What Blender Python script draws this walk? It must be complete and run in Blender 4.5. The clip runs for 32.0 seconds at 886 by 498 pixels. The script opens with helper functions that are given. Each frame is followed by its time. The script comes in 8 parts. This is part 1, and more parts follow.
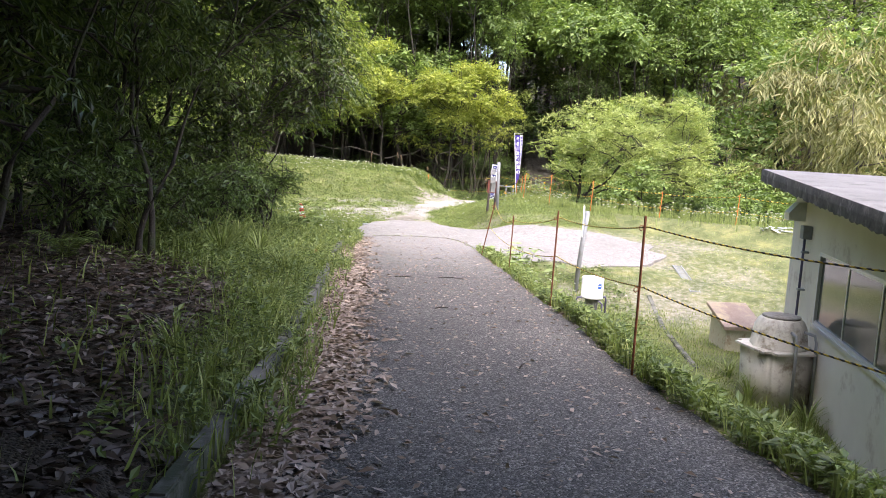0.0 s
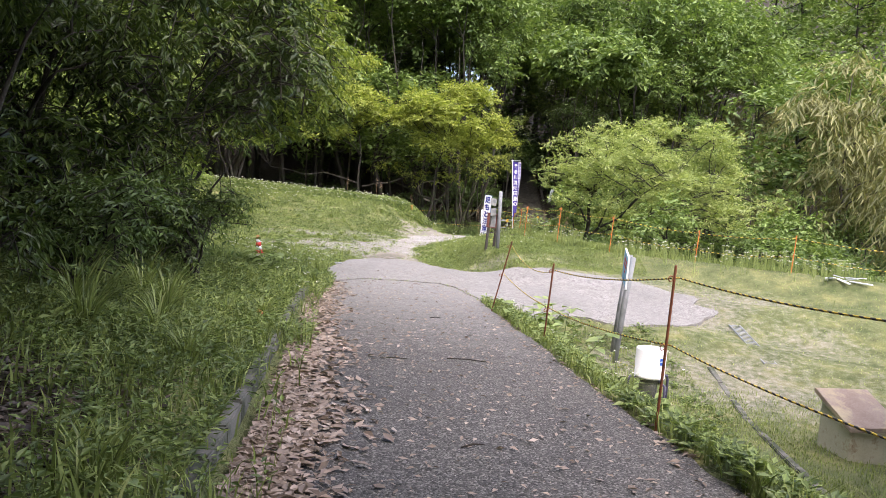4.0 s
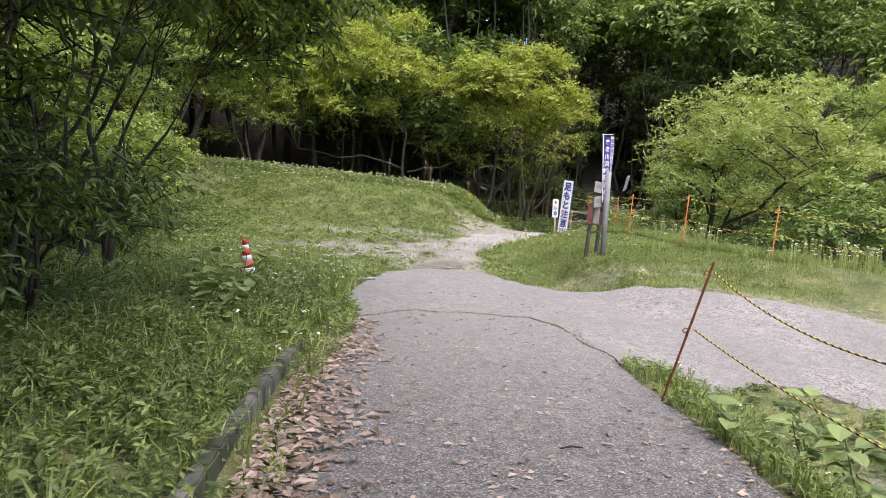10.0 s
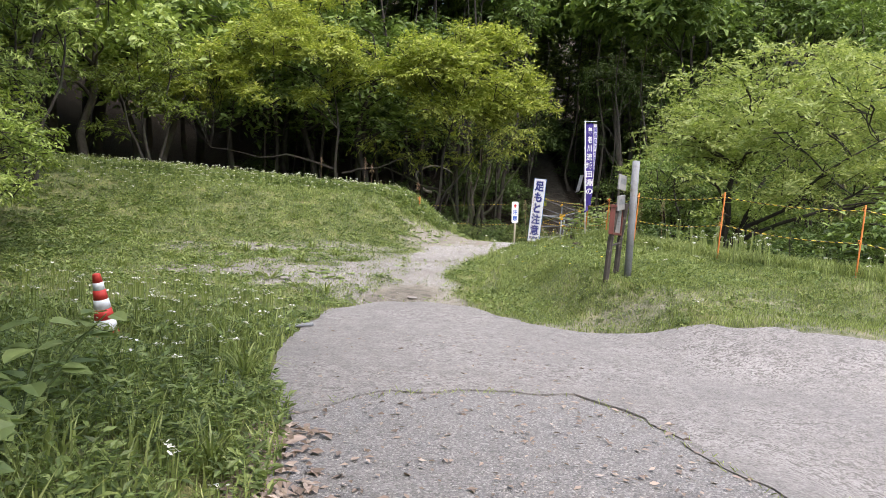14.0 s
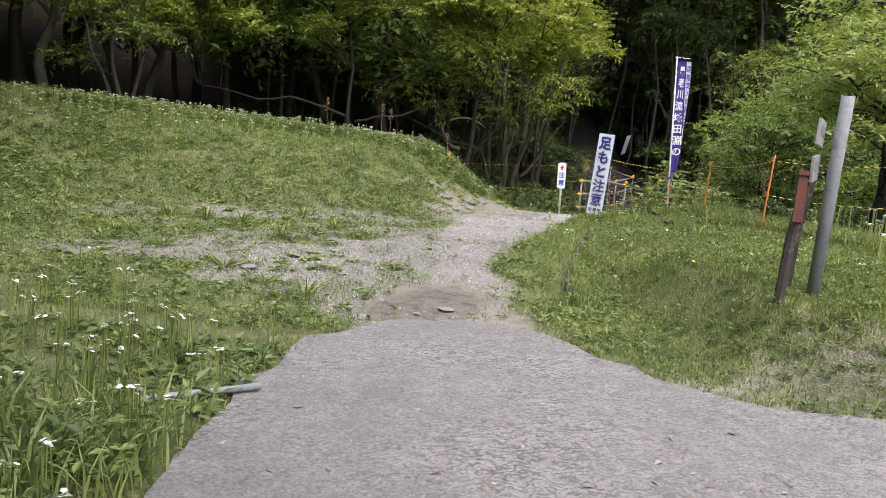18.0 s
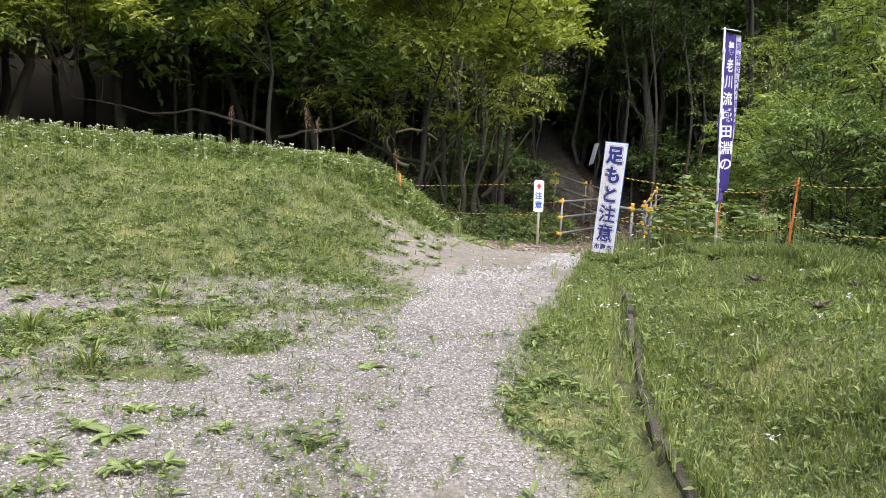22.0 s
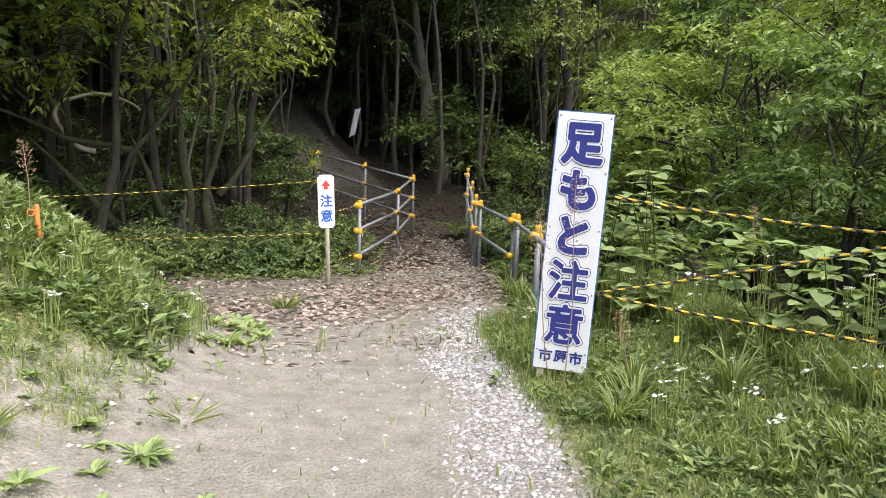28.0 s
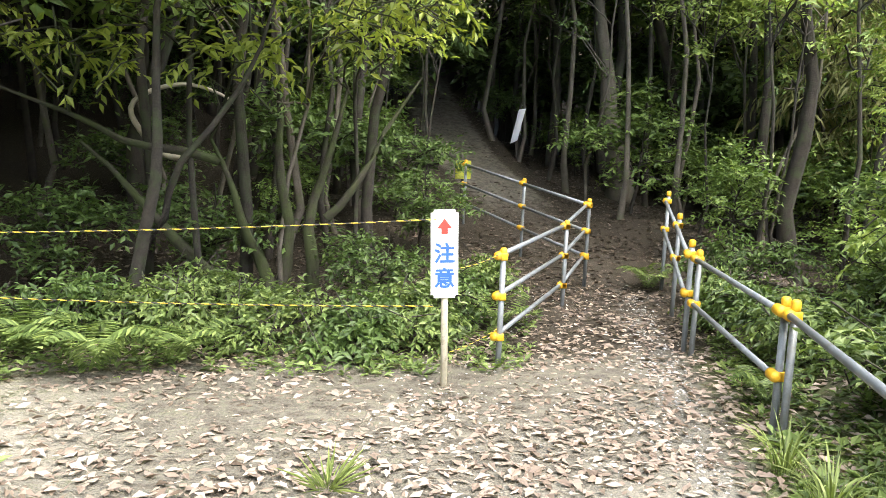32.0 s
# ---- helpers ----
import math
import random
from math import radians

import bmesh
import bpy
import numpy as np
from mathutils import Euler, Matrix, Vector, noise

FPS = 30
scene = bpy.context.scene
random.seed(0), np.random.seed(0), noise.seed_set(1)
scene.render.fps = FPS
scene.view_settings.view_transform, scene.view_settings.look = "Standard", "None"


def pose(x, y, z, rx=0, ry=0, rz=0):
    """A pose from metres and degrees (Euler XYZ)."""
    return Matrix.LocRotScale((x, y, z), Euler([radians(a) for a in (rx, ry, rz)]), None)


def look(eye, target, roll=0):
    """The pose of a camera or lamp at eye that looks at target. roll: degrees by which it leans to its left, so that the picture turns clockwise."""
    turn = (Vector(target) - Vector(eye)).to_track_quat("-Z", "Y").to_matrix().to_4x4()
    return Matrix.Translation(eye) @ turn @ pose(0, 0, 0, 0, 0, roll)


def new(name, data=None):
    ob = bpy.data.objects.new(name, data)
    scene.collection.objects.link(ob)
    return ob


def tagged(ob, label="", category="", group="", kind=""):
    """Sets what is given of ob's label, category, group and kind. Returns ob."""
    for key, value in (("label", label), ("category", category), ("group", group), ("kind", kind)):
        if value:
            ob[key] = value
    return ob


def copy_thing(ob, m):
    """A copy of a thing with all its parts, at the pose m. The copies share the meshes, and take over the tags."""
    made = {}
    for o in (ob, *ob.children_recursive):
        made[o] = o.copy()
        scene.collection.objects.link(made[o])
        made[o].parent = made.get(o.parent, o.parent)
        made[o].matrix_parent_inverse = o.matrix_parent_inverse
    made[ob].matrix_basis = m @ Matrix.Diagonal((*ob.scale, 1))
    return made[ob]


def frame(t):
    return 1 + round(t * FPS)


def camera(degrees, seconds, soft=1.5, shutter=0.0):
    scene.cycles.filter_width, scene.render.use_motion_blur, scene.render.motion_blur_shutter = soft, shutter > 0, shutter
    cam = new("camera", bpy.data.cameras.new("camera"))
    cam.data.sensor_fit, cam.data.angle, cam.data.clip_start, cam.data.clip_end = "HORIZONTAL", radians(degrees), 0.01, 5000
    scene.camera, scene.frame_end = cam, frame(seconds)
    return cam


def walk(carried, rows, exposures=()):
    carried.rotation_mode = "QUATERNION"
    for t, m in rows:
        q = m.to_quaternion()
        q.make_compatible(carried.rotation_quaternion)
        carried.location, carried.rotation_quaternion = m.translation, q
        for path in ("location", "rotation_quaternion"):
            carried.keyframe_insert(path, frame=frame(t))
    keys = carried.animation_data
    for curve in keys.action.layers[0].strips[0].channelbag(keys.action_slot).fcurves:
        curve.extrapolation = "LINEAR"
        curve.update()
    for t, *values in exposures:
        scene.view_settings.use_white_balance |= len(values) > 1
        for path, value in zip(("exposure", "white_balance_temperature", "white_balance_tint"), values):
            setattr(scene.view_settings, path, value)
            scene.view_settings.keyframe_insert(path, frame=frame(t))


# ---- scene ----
cam = camera(58.5, 32.0, 0.65)
PATH = [
    (0, (0.13, -0.309, 1.403), (0.14, 1.676, 1.161), 3.4),
    (0.5, (0.067, 0.2, 1.38), (0.088, 2.197, 1.264), 3.6),
    (1, (0.004, 0.744, 1.352), (0.066, 2.738, 1.218), 3.1),
    (1.5, (-0.06, 1.24, 1.325), (-0.034, 3.232, 1.154), 4.1),
    (2, (-0.113, 1.739, 1.295), (-0.076, 3.733, 1.142), 2.7),
    (2.5, (-0.17, 2.39, 1.257), (-0.126, 4.385, 1.125), 3.6),
    (3, (-0.219, 3.039, 1.22), (-0.184, 5.033, 1.073), 2.6),
    (3.5, (-0.255, 3.616, 1.196), (-0.172, 5.608, 1.04), 4.8),
    (5.5, (-0.285, 5.87, 1.142), (-0.273, 7.865, 1.012), 3.2),
    (6, (-0.253, 6.435, 1.122), (-0.235, 8.433, 1.024), 3.3),
    (6.5, (-0.191, 6.953, 1.098), (-0.223, 8.951, 1.007), 2.6),
    (7, (-0.118, 7.592, 1.077), (-0.108, 9.584, 0.9), 2.4),
    (7.5, (-0.117, 8.171, 1.057), (-0.114, 10.164, 0.891), 1.4),
    (8, (-0.18, 8.746, 1.055), (-0.225, 10.739, 0.891), 3.9),
    (8.5, (-0.292, 9.275, 1.026), (-0.315, 11.27, 0.88), 3.2),
    (9, (-0.4, 9.842, 0.979), (-0.458, 11.833, 0.797), 4.0),
    (9.5, (-0.548, 10.333, 1.012), (-0.539, 12.329, 0.888), 4.1),
    (10, (-0.697, 10.895, 0.903), (-0.743, 12.885, 0.715), 4.4),
    (10.5, (-0.874, 11.463, 0.91), (-0.869, 13.454, 0.719), 5.0),
    (11, (-0.978, 12.018, 0.906), (-0.953, 14.009, 0.717), 3.9),
    (11.5, (-1.089, 12.582, 0.872), (-0.982, 14.571, 0.691), 4.8),
    (12, (-1.156, 13.152, 0.879), (-1.09, 15.143, 0.696), 4.9),
    (12.5, (-1.223, 13.696, 0.837), (-1.23, 15.689, 0.664), 5.8),
    (13, (-1.225, 14.269, 0.827), (-1.178, 16.263, 0.687), 5.0),
    (13.5, (-1.243, 14.767, 0.773), (-1.198, 16.755, 0.555), 5.0),
    (14, (-1.288, 15.281, 0.713), (-1.155, 17.27, 0.55), 3.5),
    (14.5, (-1.28, 15.817, 0.705), (-1.183, 17.794, 0.415), 4.9),
    (16.5, (-1.331, 17.957, 0.589), (-1.226, 19.937, 0.322), 5.5),
    (17, (-1.326, 18.554, 0.574), (-1.194, 20.537, 0.349), 5.0),
    (17.5, (-1.345, 19.103, 0.562), (-1.243, 21.088, 0.341), 4.5),
    (18, (-1.359, 19.68, 0.541), (-1.261, 21.66, 0.273), 5.5),
    (18.5, (-1.321, 20.342, 0.522), (-1.19, 22.321, 0.264), 5.6),
    (19, (-1.301, 20.979, 0.507), (-1.053, 22.952, 0.3), 6.0),
    (19.5, (-1.306, 21.495, 0.576), (-1.081, 23.468, 0.337), 4.3),
    (20, (-1.309, 22.078, 0.608), (-1.038, 24.038, 0.32), 5.3),
    (20.5, (-1.326, 22.588, 0.581), (-1.012, 24.551, 0.355), 3.2),
    (21, (-1.291, 23.138, 0.619), (-1.069, 25.12, 0.462), 2.6),
    (21.5, (-1.303, 23.67, 0.634), (-1.082, 25.633, 0.323), 3.0),
    (22, (-1.258, 24.229, 0.61), (-1.031, 26.203, 0.385), 3.4),
    (22.5, (-1.236, 24.797, 0.624), (-0.942, 26.762, 0.388), 2.9),
    (23, (-1.31, 25.315, 0.613), (-0.857, 27.259, 0.492), 2.7),
    (23.5, (-1.237, 25.978, 0.533), (-0.841, 27.924, 0.298), 3.7),
    (24, (-1.16, 26.624, 0.545), (-0.608, 28.524, 0.254), 4.6),
    (24.5, (-1.088, 27.219, 0.585), (-0.583, 29.144, 0.393), 5.3),
    (25, (-1.102, 27.792, 0.656), (-0.495, 29.677, 0.375), 5.1),
    (25.5, (-0.978, 28.369, 0.66), (-0.349, 30.251, 0.409), 3.0),
    (27.5, (-0.633, 30.776, 0.777), (0.257, 32.553, 0.556), 0.6),
    (28, (-0.46, 31.368, 0.832), (0.418, 33.142, 0.549), 1.6),
    (28.5, (-0.353, 31.914, 0.819), (0.644, 33.635, 0.606), 0.6),
    (29, (-0.054, 32.383, 0.824), (0.949, 34.092, 0.555), 0.6),
    (29.5, (0.233, 32.907, 0.822), (1.282, 34.596, 0.604), 0.6),
    (30, (0.512, 33.397, 0.817), (1.419, 35.162, 0.568), -0.1),
    (30.5, (0.79, 33.929, 0.828), (1.679, 35.706, 0.601), 0.4),
    (31, (1.057, 34.395, 0.805), (1.902, 36.19, 0.554), 0.6),
    (31.5, (1.197, 34.891, 0.797), (1.853, 36.758, 0.507), 2.7),
    (32, (1.255, 35.464, 0.863), (1.741, 37.383, 0.577), 2.4),
]
EXPOSURES = [(0, 2.05, 6500, 17.0), (3, 1.72, 6494, 16.4), (6, 1.5, 6488, 15.8), (10, 1.33, 6480, 15.0), (12, 1.26, 6453, 13.0), (14, 1.28, 6430, 12.2), (18, 1.06, 6390, 13.0), (21, 1.14, 6367, 13.0), (23, 1.32, 6330, 13.3), (24, 1.16, 6240, 15.5), (26, 1.35, 6220, 15.5), (29, 1.54, 6460, 6.5), (30.5, 1.7, 6430, 3.5), (31.2, 1.82, 6440, 3.5), (32, 2.34, 6460, 4.0)]
walk(cam, [(t, look(eye, target, roll)) for t, eye, target, roll in PATH], EXPOSURES)


# ---- world and light ----
world = bpy.data.worlds.new("sky")
scene.world = world
world.use_nodes = True
wn = world.node_tree.nodes
sky = wn.new("ShaderNodeTexSky")
sky.sky_type, sky.sun_disc = "NISHITA", False
sky.sun_elevation, sky.sun_rotation = radians(60), radians(160)
sky.air_density, sky.dust_density, sky.ozone_density = 1.0, 4.0, 1.0
wn["Background"].inputs["Strength"].default_value = 0.15
world.node_tree.links.new(sky.outputs["Color"], wn["Background"].inputs["Color"])
sun = new("sun", bpy.data.lights.new("sun", "SUN"))
sun.data.energy, sun.data.angle, sun.data.color = 1.7, radians(85), (1.0, 0.938, 0.93)
sun.rotation_euler = Vector((-math.sin(radians(160)) * math.cos(radians(60)), -math.cos(radians(160)) * math.cos(radians(60)), -math.sin(radians(60)))).to_track_quat("-Z", "Y").to_euler()


# ---- plan of the ground ----
def smooth(a):
    a = np.clip(a, 0.0, 1.0)
    return a * a * (3 - 2 * a)


def along(y, keys, values):
    """Smooth value along the walk."""
    return (np.interp(np.asarray(y) - 0.5, keys, values) + np.interp(y, keys, values) + np.interp(np.asarray(y) + 0.5, keys, values)) / 3


WAY_Y = (-20, 0, 6, 10, 14, 17, 20, 24, 28, 31, 33.5, 35.4, 37, 39.5, 42, 45.5, 48.5, 51, 56, 62, 70)
WAY_X = (1.3, 0.75, 0.48, 0.25, -0.05, -0.3, -0.45, -0.8, -0.85, -0.3, 0.7, 1.5, 2.2, 3.45, 4.75, 6.2, 7.0, 7.0, 6.8, 7.2, 8.4)
LEVEL_Y = (-20, -6, 0, 6.4, 13, 19, 21, 26, 28, 30.8, 33, 35.4, 38, 40.5, 42, 46, 50, 55, 62, 80)
LEVEL_Z = (0.9, 0.22, -0.1, -0.39, -0.64, -0.93, -0.97, -0.96, -0.87, -0.74, -0.68, -0.66, -0.93, -1.1, -1.24, -1.24, -0.95, 0.15, 2.3, 9.0)
FENCE = ((9.4, 60.0), (8.6, 48.0), (6.9, 43.2), (5.5, 39.6), (3.9, 36.6), (3.2, 33.6), (3.25, 31.5), (3.3, 29.7), (4.0, 27.5), (5.1, 25.5), (7.0, 24.2), (8.9, 23.0), (11.3, 21.6), (40.0, 8.0))


def fence_side(x, y):
    """Signed distance to the rope fence's line: positive beyond it, over the gully."""
    best, sign = np.full(np.shape(x), 1e9), np.ones(np.shape(x))
    for (ax, ay), (bx, by) in zip(FENCE, FENCE[1:]):
        dx, dy = bx - ax, by - ay
        s = np.clip(((x - ax) * dx + (y - ay) * dy) / (dx * dx + dy * dy), 0, 1)
        px, py = x - ax - s * dx, y - ay - s * dy
        d = np.hypot(px, py)
        near = d < best
        best = np.where(near, d, best)
        sign = np.where(near, np.where(dx * py - dy * px > 0, 1.0, -1.0), sign)
    return best * sign


def flare(y):
    """How much the lane's right edge widens towards its start."""
    return np.interp(y, (2, 3.6, 5, 6.2, 8.5, 11.5), (0.45, 0.4, 0.22, 0.13, 0.13, 0.0))


def ground_z(x, y):
    x, y = np.asarray(x, float), np.asarray(y, float)
    way, level = along(y, WAY_Y, WAY_X), along(y, LEVEL_Y, LEVEL_Z)
    u = x - way
    # left: ditch bank beside the road, flat meadow, then the grass mound
    half = along(y, (0, 6, 17, 22), (1.25, 1.25, 1.45, 1.4))
    d = np.maximum(-u - half - 0.35, 0)
    bank = 0.12 * smooth(d / 0.4) + 0.13 * np.minimum(d, 7) + 0.35 * np.maximum(d - 7, 0)
    meadow = 0.035 * d + 0.3 * np.maximum(d - 14, 0)
    left = level + bank + (meadow - bank) * smooth((y - 18.5) / 4.5)
    crest = 38.5 - 0.9 * np.clip(x + 2, 0, 4)
    left = left + 1.25 * smooth((y - 30) / 8.5) * smooth((-u - 1.0) / 2.7) * (1 - smooth((y - crest) / 3.5))
    gully = smooth((y - 42.6) / 3.5) * smooth((-u - 1.5) / 2.5)
    left = left - 0.9 * gully * (1 - smooth((y - 46) / 6))
    # right: verge bank, field below, grass mound, and the gully beyond the rope fence
    side = fence_side(x, y)
    inside = np.maximum(-side, 0)
    field = np.interp(inside, (0, 3.0, 4.5, 5.5, 6.6, 8.5, 13, 40), (-0.22, -0.42, -0.95, -1.05, -1.4, -1.68, -1.9, -2.1))
    field = field - 0.085 * np.clip(x - 3, 0, 4) * smooth(inside / 2)
    field = field - 0.17 * smooth((25.3 - y) / 1.2) * smooth((y - 20) / 2) * smooth((4.9 - inside) / 1.0) * smooth(inside / 2)
    field = field - 0.25 * smooth((y - 31.8) / 2.2) - 0.16 * smooth((y - 28.5) / 2.5) * (1 - smooth((y - 33) / 1.5)) * smooth((inside - 0.2) / 0.9)
    edge = half + flare(y) + 0.12 + 0.2 * smooth((y - 22) / 3) - 0.55 * smooth((y - 26) / 5)
    width = 1.5 - 0.65 * smooth((y - 24.9) / 0.9) + 0.15 * smooth((y - 26.5) / 2)
    right = level + (field - level) * smooth((u - edge) / width)
    right = np.where(y > 36, level + (right - level) * (1 - 0.5 * smooth((y - 36) / 3)), right)
    right = right - 1.9 * smooth((side - 0.3) / 4.0) * (1 - smooth((y - 44) / 8) * 0.6)
    z = np.where(u < 0, left, right)
    # wooded hillside all round
    z = z + 0.42 * np.maximum(np.hypot(np.maximum(side, 0), 0) - 9, 0) * (x > 0) * smooth((side - 9) / 8)
    z = z + 0.30 * np.maximum(y - 52, 0) * smooth((-u - 4) / 8)
    return z


def vnoise(x, y, seed=0):
    """Value noise in the plane, 0 to 1."""
    x, y = np.asarray(x, float), np.asarray(y, float)
    xi, yi = np.floor(x).astype(np.int64), np.floor(y).astype(np.int64)
    fx, fy = x - xi, y - yi
    fx, fy = fx * fx * (3 - 2 * fx), fy * fy * (3 - 2 * fy)

    def h(i, j):
        n = (i * 374761393 + j * 668265263 + seed * 974634777) & 0x7FFFFFFF
        n = ((n ^ (n >> 13)) * 1274126177) & 0x7FFFFFFF
        return ((n ^ (n >> 16)) & 0xFFFF) / 65535.0

    return (h(xi, yi) * (1 - fx) + h(xi + 1, yi) * fx) * (1 - fy) + (h(xi, yi + 1) * (1 - fx) + h(xi + 1, yi + 1) * fx) * fy


def inside(x, y, loop):
    """Which points of the plan lie within a closed outline."""
    x, y = np.asarray(x, float), np.asarray(y, float)
    res = np.zeros(x.shape, bool)
    for (ax, ay), (bx, by) in zip(loop, loop[1:] + loop[:1]):
        if ay == by:
            continue
        cross = ((ay > y) != (by > y)) & (x < (bx - ax) * (y - ay) / (by - ay) + ax)
        res ^= cross
    return res


def rag(loop, step=0.12, amount=0.06, seed=3):
    """The outline with a ragged, worn edge."""
    out = []
    for k, ((ax, ay), (bx, by)) in enumerate(zip(loop, loop[1:] + loop[:1])):
        n = max(1, int(math.hypot(bx - ax, by - ay) / step))
        for i in range(n):
            x, y = ax + (bx - ax) * i / n, ay + (by - ay) * i / n
            out.append((x + amount * (float(vnoise(x * 3.1, y * 3.1, seed)) - 0.5) * 2 + 0.4 * amount * (float(vnoise(x * 11, y * 11, seed)) - 0.5),
                        y + amount * (float(vnoise(x * 3.1, y * 3.1, seed + 1)) - 0.5) * 2))
    return out


def half_road(y):
    return along(y, (0, 6, 17, 22), (1.25, 1.25, 1.45, 1.4))


def road_left(y):
    return along(y, WAY_Y, WAY_X) - half_road(y)


def road_right(y):
    return along(y, WAY_Y, WAY_X) + half_road(y) + flare(y)


ROAD = [(float(road_left(v)), float(v)) for v in np.linspace(-18, 20.6, 40)] + [(-1.9, 21.4), (-1.2, 21.75), (-0.3, 21.95), (0.5, 21.85), (0.9, 21.2), (1.08, 20.3), (1.04, 19.0)] + [(float(road_right(v)), float(v)) for v in np.linspace(18.6, -18, 38)]
APRON = [(-1.95, 20.75), (-2.2, 21.6), (-2.3, 22.6), (-2.2, 24.2), (-1.95, 25.3), (-1.43, 25.97), (-0.87, 26.2), (-0.2, 26.1), (0.1, 25.65), (0.45, 24.95), (0.9, 24.65), (1.9, 24.06), (3.08, 23.25), (4.5, 22.98), (5.1, 22.75), (5.5, 22.0), (6.0, 21.5), (5.8, 20.8), (6.15, 20.3), (5.5, 19.7), (4.6, 19.3), (3.8, 19.25), (3.3, 19.6), (2.8, 19.85), (1.9, 19.6), (1.06, 18.95), (0.9, 20.16), (0.69, 21.09), (0.33, 21.6), (-0.3, 21.66), (-1.2, 21.5)]
PUDDLE = [(-1.85, 26.15), (-1.35, 26.15), (-0.7, 26.5), (-0.5, 27.2), (-0.75, 27.7), (-1.25, 27.35), (-1.6, 26.75)]
GRAVEL_Y = (25.6, 27, 28.5, 30.5, 32.4, 34, 35.4, 37, 39, 42, 46, 50, 56, 64)
GRAVEL_L = (-1.9, -1.75, -1.4, -1.07, -0.8, 0.25, 0.9, 1.7, 2.9, 4.1, 5.4, 6.2, 6.0, 6.6)
GRAVEL_R = (0.1, -0.25, -0.2, 0.3, 0.98, 1.6, 2.1, 2.75, 3.9, 5.4, 6.9, 7.8, 7.7, 8.4)


EDGE_LINE = [(1.78, 32.75), (1.5, 31.85), (1.24, 30.95), (0.98, 30.1), (0.72, 29.25), (0.5, 28.3), (0.34, 27.4)]


# ---- materials ----
def nodes_of(name):
    m = bpy.data.materials.new(name)
    m.use_nodes = True
    nt = m.node_tree
    return m, nt, nt.nodes["Principled BSDF"]


def rgba(c):
    return (c[0], c[1], c[2], 1.0)


def tex_noise(nt, scale, detail=4.0, rough=0.6, coords=None):
    if coords is None:
        coords = nt.nodes.new("ShaderNodeTexCoord").outputs["Object"]
    n = nt.nodes.new("ShaderNodeTexNoise")
    n.inputs["Scale"].default_value, n.inputs["Detail"].default_value, n.inputs["Roughness"].default_value = scale, detail, rough
    nt.links.new(coords, n.inputs["Vector"])
    return n.outputs["Fac"]


def ramp(nt, fac, stops):
    r = nt.nodes.new("ShaderNodeValToRGB")
    while len(r.color_ramp.elements) < len(stops):
        r.color_ramp.elements.new(0.5)
    for e, (p, c) in zip(r.color_ramp.elements, stops):
        e.position, e.color = p, rgba(c)
    nt.links.new(fac, r.inputs["Fac"])
    return r.outputs["Color"]


def mix(nt, fac, a, b, how="MIX"):
    n = nt.nodes.new("ShaderNodeMix")
    n.data_type, n.blend_type = "RGBA", how
    for sock, v in ((n.inputs[0], fac), (n.inputs[6], a), (n.inputs[7], b)):
        if isinstance(v, (int, float)):
            sock.default_value = v
        elif isinstance(v, tuple):
            sock.default_value = rgba(v)
        else:
            nt.links.new(v, sock)
    return n.outputs[2]


def calc(nt, op, a, b=0.0):
    n = nt.nodes.new("ShaderNodeMath")
    n.operation = op
    for sock, v in zip(n.inputs, (a, b)):
        if isinstance(v, (int, float)):
            sock.default_value = v
        else:
            nt.links.new(v, sock)
    return n.outputs[0]


def bump(nt, bsdf, height, strength, distance=0.01):
    b = nt.nodes.new("ShaderNodeBump")
    b.inputs["Strength"].default_value, b.inputs["Distance"].default_value = strength, distance
    nt.links.new(height, b.inputs["Height"])
    nt.links.new(b.outputs["Normal"], bsdf.inputs["Normal"])


def surface(name, dark, light, scale=6.0, fine=60.0, rough=0.8, relief=0.4, metal=0.0, stain=None, stain_scale=2.0, stain_at=0.6, distance=0.004):
    """A worn surface: two scales of colour noise, fine relief, and stains of their own shape."""
    m, nt, b = nodes_of(name)
    co = nt.nodes.new("ShaderNodeTexCoord").outputs["Object"]
    big, small = tex_noise(nt, scale, 5, 0.6, co), tex_noise(nt, fine, 3, 0.6, co)
    col = ramp(nt, calc(nt, "ADD", calc(nt, "MULTIPLY", big, 0.6), calc(nt, "MULTIPLY", small, 0.4)), [(0.32, dark), (0.68, light)])
    if stain:
        s = ramp(nt, tex_noise(nt, stain_scale, 6, 0.7, co), [(stain_at - 0.08, (0, 0, 0)), (stain_at + 0.08, (1, 1, 1))])
        col = mix(nt, s, col, stain)
    nt.links.new(col, b.inputs["Base Color"])
    nt.links.new(calc(nt, "ADD", calc(nt, "MULTIPLY", small, 0.2), rough - 0.1), b.inputs["Roughness"])
    b.inputs["Metallic"].default_value = metal
    bump(nt, b, small, relief, distance)
    return m


